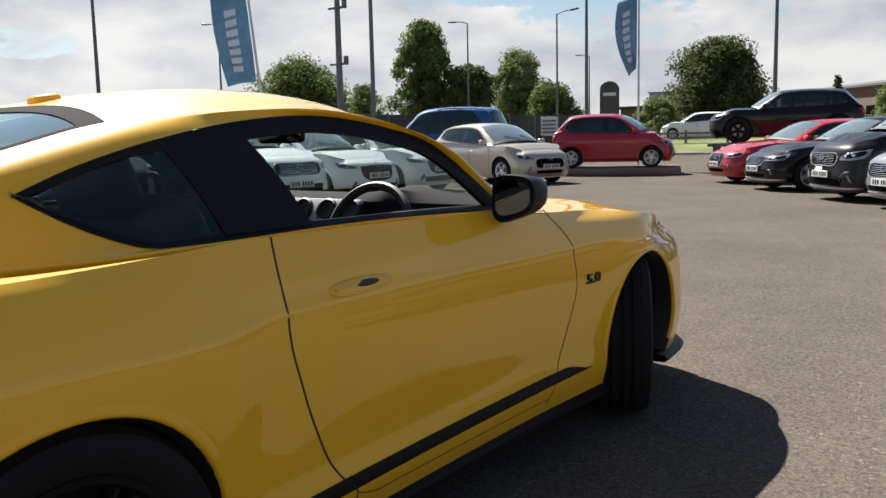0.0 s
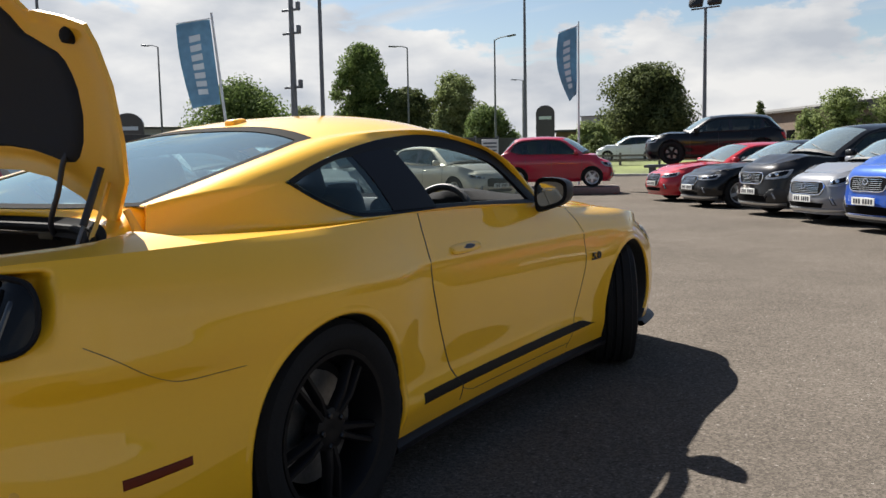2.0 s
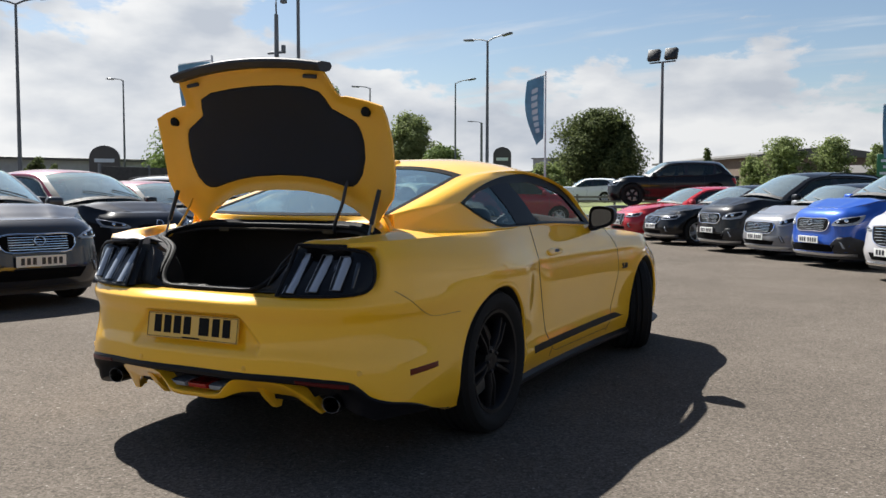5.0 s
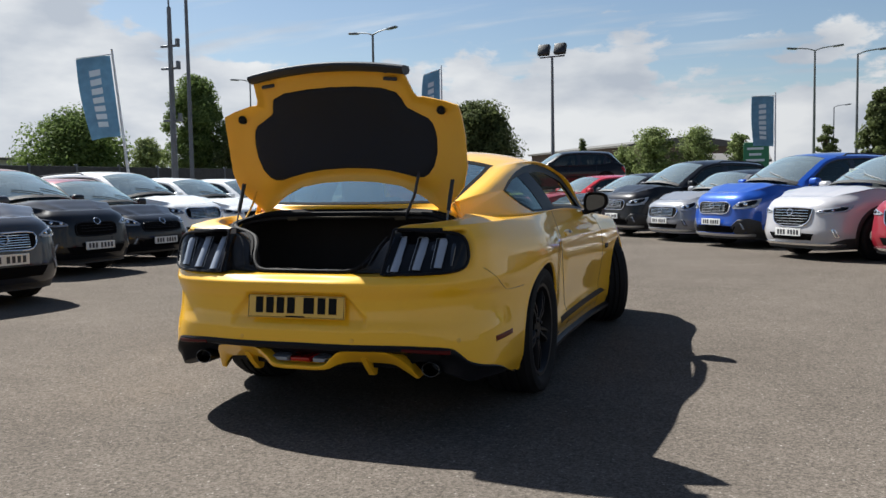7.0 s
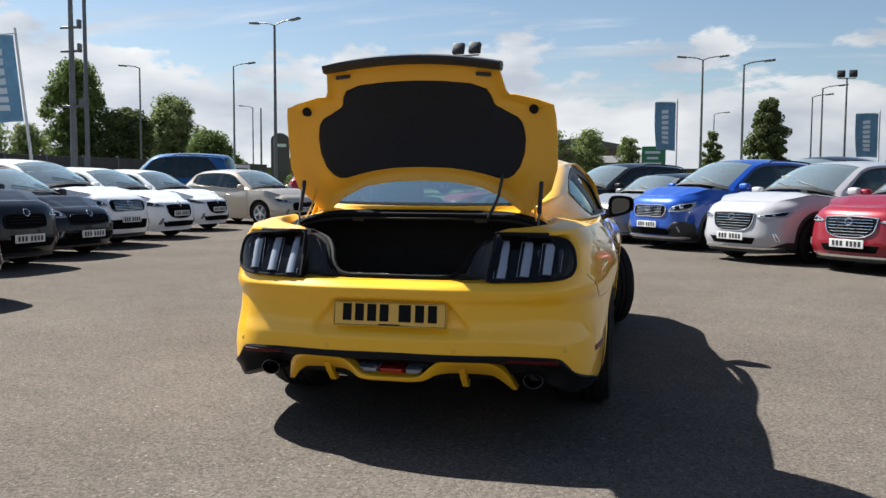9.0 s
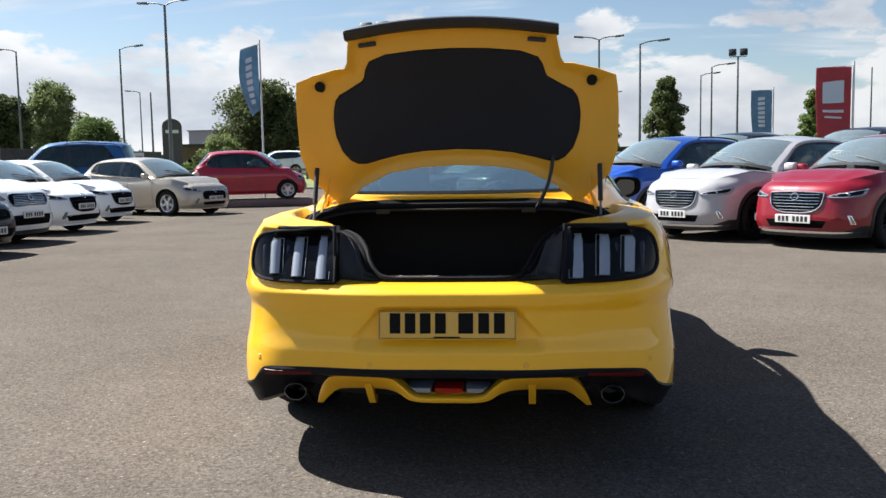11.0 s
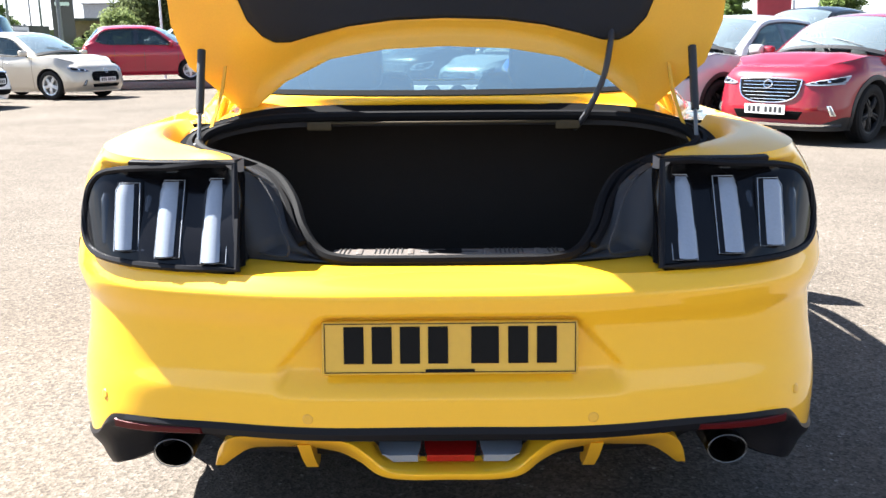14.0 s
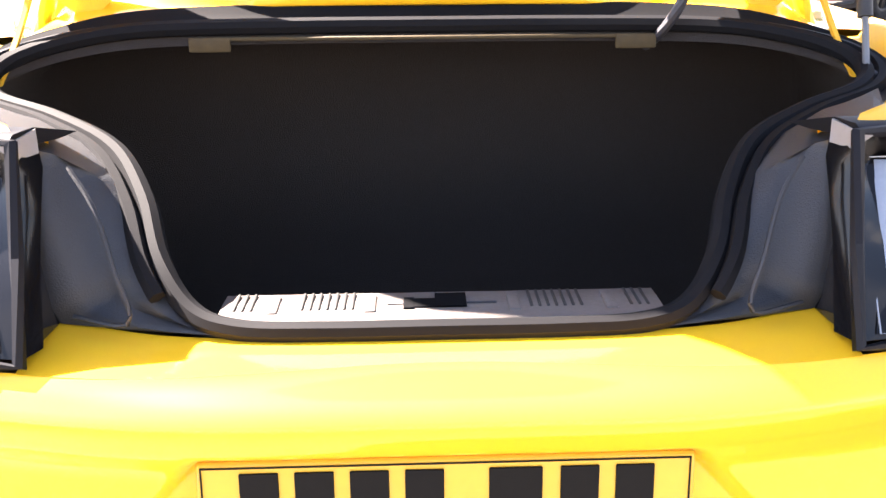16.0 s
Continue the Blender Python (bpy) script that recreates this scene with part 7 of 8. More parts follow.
P_SILVER = paint("silver_paint", (0.385, 0.38, 0.395), 0.1)
P_RED = paint("deep_red_paint", (0.20, 0.006, 0.016), 0.1)
P_RED2 = paint("bright_red_paint", (0.38, 0.014, 0.022), 0.0)
P_BLUE = paint("bright_blue_paint", (0.012, 0.065, 0.34), 0.2)
P_BLACK = paint("black_paint", (0.004, 0.004, 0.005), 0.0)
P_BLACK.node_tree.nodes["Principled BSDF"].inputs["Coat Weight"].default_value = 0.6
P_GREY = paint("grey_paint", (0.19, 0.195, 0.21), 0.2)
P_DARK = paint("dark_grey_paint", (0.022, 0.023, 0.028), 0.1)
P_NAVY = paint("dark_blue_paint", (0.014, 0.085, 0.24), 0.3)
P_WHITE = paint("white_paint", (0.78, 0.79, 0.79), 0.0)
P_CRIMSON = paint("crimson_paint", (0.34, 0.014, 0.035), 0.0)
P_SAND = paint("champagne_paint", (0.44, 0.39, 0.32), 0.4)

RIGHT = (-0.766, -0.643)
RG, LG = "cars parked along the forecourt's edge", "cars parked in the facing row"
suv = dict(clad=0.13, wheel_r=0.345, belt=0.63, nose=0.58, cowl=0.68, rear=0.68, tail=0.87, lift=0.0)
parked_car("crossover_car", "deep red crossover with a chrome slatted grille", RG, (3.84, 8.86), RIGHT, 4.28, 1.77, 1.56, P_RED, hood=0.27, screen=0.47, grille=(0.45, 0.50, 0.76, "shield"), lamp=(0.50, 0.90, 0.685, 0.765), intake=(0.52, 0.29, 0.40), fog=0.80, lip=M_CHROME, plate_z=0.41, card=True, overhang=0.9, wheelbase=2.57, rim=M_RIM_BLACK, **suv)
parked_car("crossover_car", "silver crossover with a chrome slatted grille", RG, (2.50, 10.35), RIGHT, 4.28, 1.77, 1.59, P_SILVER, hood=0.27, screen=0.47, grille=(0.45, 0.50, 0.76, "shield"), lamp=(0.50, 0.90, 0.685, 0.765), intake=(0.52, 0.29, 0.40), fog=0.80, lip=M_CHROME, plate_z=0.41, card=True, overhang=0.9, wheelbase=2.57, rim=M_RIM_BLACK, **suv)
parked_car("compact_suv", "bright blue compact SUV with silver skid plate", RG, (1.28, 12.78), RIGHT, 4.28, 1.78, 1.69, P_BLUE, hood=0.24, screen=0.44, grille=(0.44, 0.62, 0.80, "slats"), lamp=(0.54, 0.9, 0.69, 0.83), intake=(0.66, 0.27, 0.40), fog=0.72, lip=M_RIM, plate_z=0.465, overhang=0.92, wheelbase=2.56, rails=True, corner=True, **suv)
parked_car("small_hatchback", "grey small hatchback with round headlamps", RG, (0.20, 14.45), RIGHT, 3.82, 1.73, 1.43, P_GREY, hood=0.27, screen=0.42, tail=0.90, belt=0.66, nose=0.58, cowl=0.70, rear=0.70, wheel_r=0.31, overhang=0.75, wheelbase=2.5, grille=(0.52, 0.50, 0.68, "slats"), lamp=(0.62, 0.86, 0.62, 0.76), intake=(0.6, 0.27, 0.36), lip=M_RIM, plate_z=0.42, fog=0.7, roof=P_BLACK)
parked_car("compact_suv", "black compact SUV with chrome grille bars", RG, (-1.02, 16.1), RIGHT, 4.28, 1.78, 1.69, P_BLACK, hood=0.24, screen=0.44, grille=(0.44, 0.62, 0.80, "slats"), lamp=(0.54, 0.9, 0.69, 0.83), intake=(0.66, 0.27, 0.40), fog=0.72, lip=M_RIM, plate_z=0.465, overhang=0.92, wheelbase=2.56, rails=True, corner=True, **suv)
parked_car("saloon_car", "black saloon with twin chrome grille", RG, (-2.83, 18.45), RIGHT, 4.63, 1.81, 1.45, P_BLACK, hood=0.31, screen=0.48, tail=0.76, base=0.88, belt=0.64, nose=0.52, cowl=0.66, rear=0.68, overhang=0.8, wheelbase=2.8, grille=(0.36, 0.52, 0.68, "slats"), lamp=(0.42, 0.86, 0.60, 0.70), lip=M_RIM, plate_z=0.45)
parked_car("estate_car", "bright red estate car", RG, (-4.37, 20.7), RIGHT, 4.6, 1.83, 1.45, P_RED2, hood=0.29, screen=0.47, tail=0.86, base=0.95, belt=0.64, nose=0.52, cowl=0.66, rear=0.67, overhang=0.88, wheelbase=2.75, grille=(0.38, 0.42, 0.68, "slats"), lamp=(0.46, 0.86, 0.60, 0.70), plate_z=0.46)
parked_car("large_suv", "black large SUV on a raised display stand", "", (-6.35, 26.2), (-0.97, -0.24), 4.2, 1.82, 1.5, P_BLACK, hood=0.27, screen=0.44, tail=0.86, base=0.96, belt=0.63, nose=0.58, cowl=0.66, rear=0.66, wheel_r=0.36, overhang=0.84, wheelbase=2.6, grille=(0.42, 0.52, 0.74, "slats"), lamp=(0.5, 0.9, 0.66, 0.78), plate_z=0.55, lift=0.85, plate=False, rim=M_RIM_BLACK)
LEFT = (0.994, -0.10)
parked_car("crossover_car", "black crossover with a red roof and round badge", LG, (-6.82, 6.45), LEFT, 4.12, 1.78, 1.58, P_BLACK, roof=P_RED, hood=0.25, screen=0.45, grille=(0.4, 0.60, 0.74, "mouth"), lamp=(0.52, 0.88, 0.70, 0.80), intake=(0.6, 0.30, 0.42), fog=0.7, plate_z=0.425, overhang=0.86, wheelbase=2.6, **suv)
parked_car("small_hatchback", "black small hatchback with a red roof", LG, (-7.3, 8.55), LEFT, 3.95, 1.7, 1.44, P_BLACK, hood=0.25, screen=0.45, belt=0.63, nose=0.54, cowl=0.67, rear=0.68, wheel_r=0.31, overhang=0.78, wheelbase=2.5, roof=P_RED, grille=(0.5, 0.56, 0.66, "mouth"), lamp=(0.55, 0.88, 0.62, 0.74), intake=(0.66, 0.26, 0.40), plate_z=0.37)
parked_car("large_suv", "white family SUV with a dark grille", LG, (-8.0, 10.75), LEFT, 4.65, 1.8, 1.61, P_WHITE, hood=0.25, screen=0.43, grille=(0.52, 0.66, 0.84, "slats"), lamp=(0.6, 0.92, 0.74, 0.86), intake=(0.6, 0.32, 0.50), fog=0.78, plate_z=0.50, overhang=0.95, wheelbase=2.67, rails=True, **suv)
for x, y in ((-8.35, 13.2), (-9.0, 16.2)):
    parked_car("small_hatchback", "white small hatchback with a black shield grille", LG, (x, y), LEFT, 4.06, 1.7, 1.5, P_WHITE, hood=0.27, screen=0.46, belt=0.64, nose=0.54, cowl=0.68, rear=0.69, wheel_r=0.31, overhang=0.8, wheelbase=2.57, grille=(0.48, 0.44, 0.70, "dark_shield"), lamp=(0.55, 0.9, 0.66, 0.745), intake=(0.66, 0.25, 0.37), plate_z=0.53)
parked_car("hatchback_car", "champagne five-door hatchback with silver wheels", "", (-8.0, 19.4), (0.93, -0.36), 4.30, 1.82, 1.57, P_SAND, hood=0.26, screen=0.46, tail=0.88, base=0.965, belt=0.62, nose=0.52, cowl=0.66, rear=0.69, overhang=0.9, wheelbase=2.65, grille=(0.46, 0.46, 0.62, "mouth"), lamp=(0.52, 0.88, 0.62, 0.72), plate_z=0.45)
parked_car("city_car", "red rounded city car on a low plinth", "", (-7.05, 25.2), (0.93, 0.37), 3.62, 1.63, 1.58, P_CRIMSON, hood=0.20, screen=0.40, tail=0.84, base=0.965, belt=0.62, nose=0.52, cowl=0.66, rear=0.64, wheel_r=0.295, overhang=0.66, wheelbase=2.3, grille=(0.4, 0.34, 0.42, "mouth"), lamp=(0.55, 0.85, 0.60, 0.74), plate_z=0.36, lift=0.22, plate=False)
parked_car("people_carrier", "dark blue people carrier beyond the front row", "", (-17.1, 23.9), (-0.97, -0.2), 4.7, 1.9, 2.2, P_NAVY, hood=0.2, screen=0.38, tail=0.9, base=0.97, belt=0.58, nose=0.5, cowl=0.62, rear=0.62, overhang=0.95, wheelbase=2.75, rails=True)
parked_car("crossover_car", "dark grey crossover with chrome grille bars", LG, (-5.08, 3.14), (0.985, -0.17), 4.2, 1.78, 1.58, P_DARK, hood=0.25, screen=0.45, grille=(0.42, 0.60, 0.76, "slats"), lamp=(0.52, 0.88, 0.70, 0.80), intake=(0.6, 0.30, 0.42), fog=0.7, plate_z=0.50, overhang=0.86, wheelbase=2.6, **suv)
for x, y, pm, lab in ((3.75, 18.4, P_BLACK, "black SUV in the second row"), (6.1, 16.3, P_BLACK, "black SUV in the second row"), (8.5, 14.6, P_GREY, "grey SUV in the second row")):
    parked_car("family_suv", lab, "cars in the second row", (x, y), RIGHT, 4.5, 1.86, 1.92, pm, hood=0.25, screen=0.45, grille=(0.44, 0.60, 0.78, "slats"), lamp=(0.54, 0.9, 0.72, 0.82), intake=(0.55, 0.32, 0.42), fog=0.72, plate_z=0.5, wheelbase=2.6, **suv)

parked_car("saloon_car", "white car standing on the road beyond the verge", "cars on the road beyond the verge", (-18.1, 52.1), (-0.98, -0.16), 4.4, 1.80, 1.60, P_WHITE, hood=0.27, screen=0.45, belt=0.62, nose=0.52, cowl=0.66, rear=0.68, lift=0.755, plate=False)
parked_car("saloon_car", "dark blue car standing on the road beyond the verge", "cars on the road beyond the verge", (-8.6, 56.2), (0.98, 0.16), 4.3, 1.78, 1.48, P_NAVY, hood=0.27, screen=0.45, belt=0.62, nose=0.52, cowl=0.66, rear=0.68, lift=0.755, plate=False)


# ---- stands, kerb, verge, rail ----
def beyond(ox, oy, az, d):
    a = radians(az)
    return ox + d * math.sin(a), oy + d * math.cos(a)


bm = bmesh.new()
box(bm, (1.75, 3.9, 0.22), (0, 0, 0.11), 0.05)
st = part("display_plinth", bm, M_PLINTH, None)
st.matrix_world = pose(-8.7, 24.54, 0, 0, 0, -68)
tagged(st, "low pinkish stone display plinth under the red city car", "plinth")
ramp = thing("display_stand", "dark steel stand holding up the black SUV", "display stand")
for x in (-0.72, 0.72):
    bm = bmesh.new()
    box(bm, (0.45, 4.6, 0.08), (x, 0, 0.81), 0.01)
    part("track", bm, M_POLE, ramp)
for x in (-0.72, 0.72):
    for y in (-2.1, 0, 2.1):
        bm = bmesh.new()
        box(bm, (0.12, 0.12, 0.78), (x, y, 0.39), 0.008)
        part("leg", bm, M_POLE, ramp)
ramp.matrix_world = pose(-4.1, 26.75, 0, 0, 0, 104)

bm = bmesh.new()
rows = []
for x in range(-60, 61, 3):
    y = 45.5
    rows.append([Vector((x, y, 0.004)), Vector((x, y, 0.1)), Vector((x, y + 0.02, 0.12)), Vector((x, y + 0.14, 0.12))])
sheet(bm, rows)
setting("kerb", bm, M_KERB, "pale concrete kerb along the verge", "kerb")
bm = bmesh.new()
rows = [[Vector((x, y, z + 0.03 * noise.noise((x * 0.2, y * 0.2, 0)))) for y, z in ((45.62, 0.10), (47, 0.22), (49, 0.50), (51, 0.73), (60, 0.75), (75, 0.6), (90, 0.02))] for x in range(-60, 61, 3)]
sheet(bm, rows)
setting("verge", bm, M_GRASS, "mown grass verge beyond the forecourt", "grass")
rail = thing("knee_rail", "low weathered timber rail along the verge", "rail")
for k in range(-10, 12):
    x = k * 2.4 - 6
    bm = bmesh.new()
    box(bm, (0.12, 0.12, 0.9), (x, 49.5, 0.84), 0.01)
    part("post", bm, M_TIMBER, rail)
for z in (0.85, 1.12):
    bm = bmesh.new()
    box(bm, (52, 0.06, 0.12), (-5, 49.43, z), 0.01)
    part("bar", bm, M_TIMBER, rail)


# ---- posts, lamps, flags ----
def post(name, label, x, y, height, r, mat, arms=(), group=""):
    p = thing(name, label, "lamp post" if arms else "pole", group)
    bm = bmesh.new()
    tube(bm, [(0, 0, 0), (0, 0, 0.9)], r * 1.7, 10)
    tube(bm, [(0, 0, height * k / 6) for k in range(7)], lambda t: r * (1 - 0.45 * t), 10)
    part("shaft", bm, mat, p)
    for a in arms:
        arm(p, height, a, mat)
    p.location = (x, y, 0)
    return p


def arm(p, height, a, mat):
    kind, turn = a
    c, s = math.cos(radians(turn)), math.sin(radians(turn))
    if kind == "arm":
        bm = bmesh.new()
        tube(bm, rom([(0, 0, height - 0.05), (0.5 * c, 0.5 * s, height + 0.12), (1.3 * c, 1.3 * s, height + 0.22)], 4), 0.045, 6)
        part("arm", bm, mat, p)
        bm = bmesh.new()
        box(bm, (0.75, 0.28, 0.14), (0, 0, 0), 0.05, None, 2)
        bmesh.ops.transform(bm, matrix=pose(1.6 * c, 1.6 * s, height + 0.22, 0, -6, turn), verts=bm.verts[:])
        part("lantern", bm, M_POLE, p)
    else:
        bm = bmesh.new()
        tube(bm, [(-0.5 * c, -0.5 * s, height), (0.5 * c, 0.5 * s, height)], 0.03, 6)
        part("crossbar", bm, mat, p)
        for k in (-1, 1):
            bm = bmesh.new()
            box(bm, (0.46, 0.2, 0.42), (0, 0, 0), 0.04, None, 2)
            bmesh.ops.transform(bm, matrix=pose(0.33 * k * c, 0.33 * k * s, height + 0.27, -20, 0, turn), verts=bm.verts[:])
            part("floodlight", bm, M_BLACK, p)


LP = "street lamps round the forecourt"
post("floodlight_post", "grey post with two black floodlights", -5.30, 29.2, 6.03, 0.085, M_POLE, (("flood", -10),), LP)
post("street_lamp", "tall dark street lamp with two lanterns", -21.35, 48.4, 11.1, 0.13, M_POLE, (("arm", -15), ("arm", 165)), LP)
post("street_lamp", "tall dark street lamp with two lanterns", 6.0, 67.9, 10.95, 0.13, M_POLE, (("arm", 0), ("arm", 180)), LP)
for ox, oy, az, d, hgt, arms in ((2.48, 0.03, -56.6, 45, 10.3, (("arm", 20), ("arm", 200))), (2.48, 0.03, -49.5, 78, 11, (("arm", 180),)), (2.48, 0.03, -33.8, 78, 11, (("arm", 180),)), (2.48, 0.03, -28.1, 74, 11, (("arm", 0),)),
                                 (1.05, -3.64, 6.4, 62, 9.2, (("arm", 0),)), (1.05, -3.64, 10.9, 80, 9.3, (("arm", 0),)), (1.05, -3.64, 10.35, 95, 10.0, (("arm", 0),)), (1.05, -3.64, -24.7, 120, 11.2, (("arm", 180),)), (1.05, -3.64, 4.72, 120, 10.4, (("arm", 0),)), (0.055, -2.12, 22.45, 60, 9.0, (("arm", 0),)), (2.78, -2.19, -25.75, 80, 7.9, ())):
    x, y = beyond(ox, oy, az, d)
    post("street_lamp", "distant slim grey street lamp", x, y, hgt, 0.11, M_POLE, arms, LP)
x, y = beyond(1.05, -3.64, 12.2, 58)
post("floodlight_post", "distant post with two floodlights", x, y, 7.6, 0.09, M_POLE, (("flood", -10),), LP)
post("tall_pole", "very tall slim dark pole", -20.2, 27.2, 14.5, 0.10, M_POLE)
mast = post("camera_mast", "grey mast with side brackets and a hooked camera arm", -16.7, 21.4, 7.4, 0.13, M_POLE)
for z in (5.35, 6.1, 3.6):
    bm = bmesh.new()
    box(bm, (0.75, 0.08, 0.07), (0, 0, z), 0.01, None, 1)
    box(bm, (0.1, 0.16, 0.28), (0.3, 0, z + 0.1), 0.02, None, 1)
    part("bracket", bm, M_POLE, mast)
bm = bmesh.new()
tube(bm, rom([(0, 0, 7.35), (0, 0, 7.9), (0.12, 0, 8.15), (0.3, 0, 8.1), (0.32, 0, 7.95)], 5), 0.03, 6)
box(bm, (0.2, 0.2, 0.22), (0.32, 0, 7.85), 0.06, None, 2)
part("camera_arm", bm, M_POLE, mast)
x, y = beyond(0.16, -2.39, 20.85, 60)
post("camera_mast", "distant slim camera mast", x, y, 6.8, 0.07, M_POLE)


def banner(label, x, y, top, w, drop, turn, mat, bars, sway=0.12, tilt=0.0, lean=0.0):
    """A pole with a long hanging banner under a short yard arm."""
    f = thing("flag", label, "flag", "banners round the forecourt")
    bm = bmesh.new()
    tube(bm, [(0, 0, 0), (0, 0, top * 0.5), (0, 0, top + 0.1)], lambda t: 0.045 * (1 - 0.4 * t), 8)
    tube(bm, [(0, 0, top - 0.03), (-w - 0.05, 0, top - 0.03 - tilt)], 0.014, 6)
    part("pole", bm, M_POLE_PALE, f)

    def cloth(u, v, o=0.0):
        bl = 0.3 + 0.7 * v
        yy = sway * bl * (math.sin(3.1 * u + 5 * v) * 0.5 + math.sin(1.3 + 9 * v + 2 * u) * 0.3)
        return Vector((-0.06 - u * w * (1 - 0.22 * v * sway * 3) + u * sway * (0.45 * v * v - 0.4 * math.sin(math.pi * v)), yy + o, top - 0.06 - tilt * u - v * drop + 0.03 * math.sin(6 * v + 3 * u)))
    bm = bmesh.new()
    sheet(bm, [[cloth(i / 12, j / 26) for j in range(27)] for i in range(13)])
    sheet(bm, [[cloth(i / 12, j / 26, 0.006) for j in range(27)] for i in range(13)])
    part("cloth", bm, mat, f)
    for v0, v1, u0, u1 in bars:
        for o in (-0.005, 0.011):
            bm = bmesh.new()
            sheet(bm, [[cloth(u0 + (u1 - u0) * i / 3, v0 + (v1 - v0) * j / 6, o) for j in range(7)] for i in range(4)])
            part("device", bm, M_FLAG_INK, f)
    f.matrix_world = pose(x, y, 0, 0, 0, turn) @ Matrix.Translation((3.6 * math.tan(radians(lean)), 0, 0)) @ Matrix.Rotation(radians(-lean), 4, "Y")
    return f


LETTERS = [(0.16 + 0.105 * k, 0.16 + 0.105 * k + 0.07, 0.34, 0.66) for k in range(7)]
banner("blue-grey hanging banner with pale lettering bars", -13.4, 14.8, 4.75, 0.82, 2.05, 38, M_FLAG, LETTERS, 0.12, 0.06, 5.0)
banner("blue-grey hanging banner with pale lettering bars", -9.1, 27.35, 5.62, 0.62, 2.3, 20, M_FLAG, LETTERS, 0.42, 0.22)
banner("blue-grey hanging banner with pale lettering bars", 2.70, 34.3, 4.66, 0.85, 2.0, 0, M_FLAG, LETTERS, 0.08, -0.02)
x, y = beyond(0.16, -2.39, 15.55, 44)
banner("blue-grey hanging banner with pale lettering bars", x, y, 4.55, 0.95, 2.0, -10, M_FLAG, LETTERS, 0.08)
x, y = beyond(0.16, -2.39, 20.35, 27)
banner("red hanging banner with a pale roundel", x, y, 3.85, 0.93, 1.95, -15, M_FLAG_RED, [(0.2, 0.5, 0.2, 0.8), (0.6, 0.64, 0.2, 0.8), (0.70, 0.73, 0.25, 0.75)], 0.06)


def totem(x, y, w, hgt, turn):
    t = thing("sign_totem", "black round-topped sign totem", "sign", "black sign totems")
    bm = bmesh.new()
    ring = [(-w / 2, 0), (w / 2, 0), (w / 2, hgt - w * 0.42)] + [(w / 2 * math.cos(a), hgt - w * 0.42 + w * 0.42 * math.sin(a)) for a in [math.pi * k / 12 for k in range(1, 12)]] + [(-w / 2, hgt - w * 0.42)]
    fr = [bm.verts.new((a, -0.12, b)) for a, b in ring]
    bk = [bm.verts.new((a, 0.12, b)) for a, b in ring]
    bm.faces.new(fr)
    bm.faces.new(bk[::-1])
    for i in range(len(ring)):
        j = (i + 1) % len(ring)
        bm.faces.new((fr[i], fr[j], bk[j], bk[i]))
    part("body", bm, M_TOTEM, t, "", 0.5)
    bm = bmesh.new()
    box(bm, (w * 0.66, 0.02, hgt * 0.05), (0, -0.13, hgt * 0.80), 0.004, None, 1)
    part("lettering_bar", bm, M_FLAG_INK, t)
    t.matrix_world = pose(x, y, 0, 0, 0, turn)


totem(-34.2, 79.4, 1.85, 6.2, 20)
x, y = beyond(2.48, 0.03, -51.9, 42)
totem(x, y, 1.35, 3.5, 40)
bm = bmesh.new()
x, y = beyond(2.48, 0.03, -28.6, 52)
sg = thing("notice_board", "white notice board with dark lines on two legs", "sign")
box(bm, (1.0, 0.06, 1.1), (0, 0, 1.7), 0.01, None, 1)
part("board", bm, M_PLATE_W, sg)
for k in range(4):
    bm = bmesh.new()
    box(bm, (0.8, 0.01, 0.1), (0, -0.04, 1.35 + 0.22 * k), 0.0, None, 1)
    part("line_bar", bm, M_POLE, sg)
for k in (-0.4, 0.4):
    bm = bmesh.new()
    box(bm, (0.07, 0.07, 1.2), (k, 0, 0.6), 0.0, None, 1)
    part("leg", bm, M_POLE, sg)
sg.matrix_world = pose(x, y, 0, 0, 0, 25)


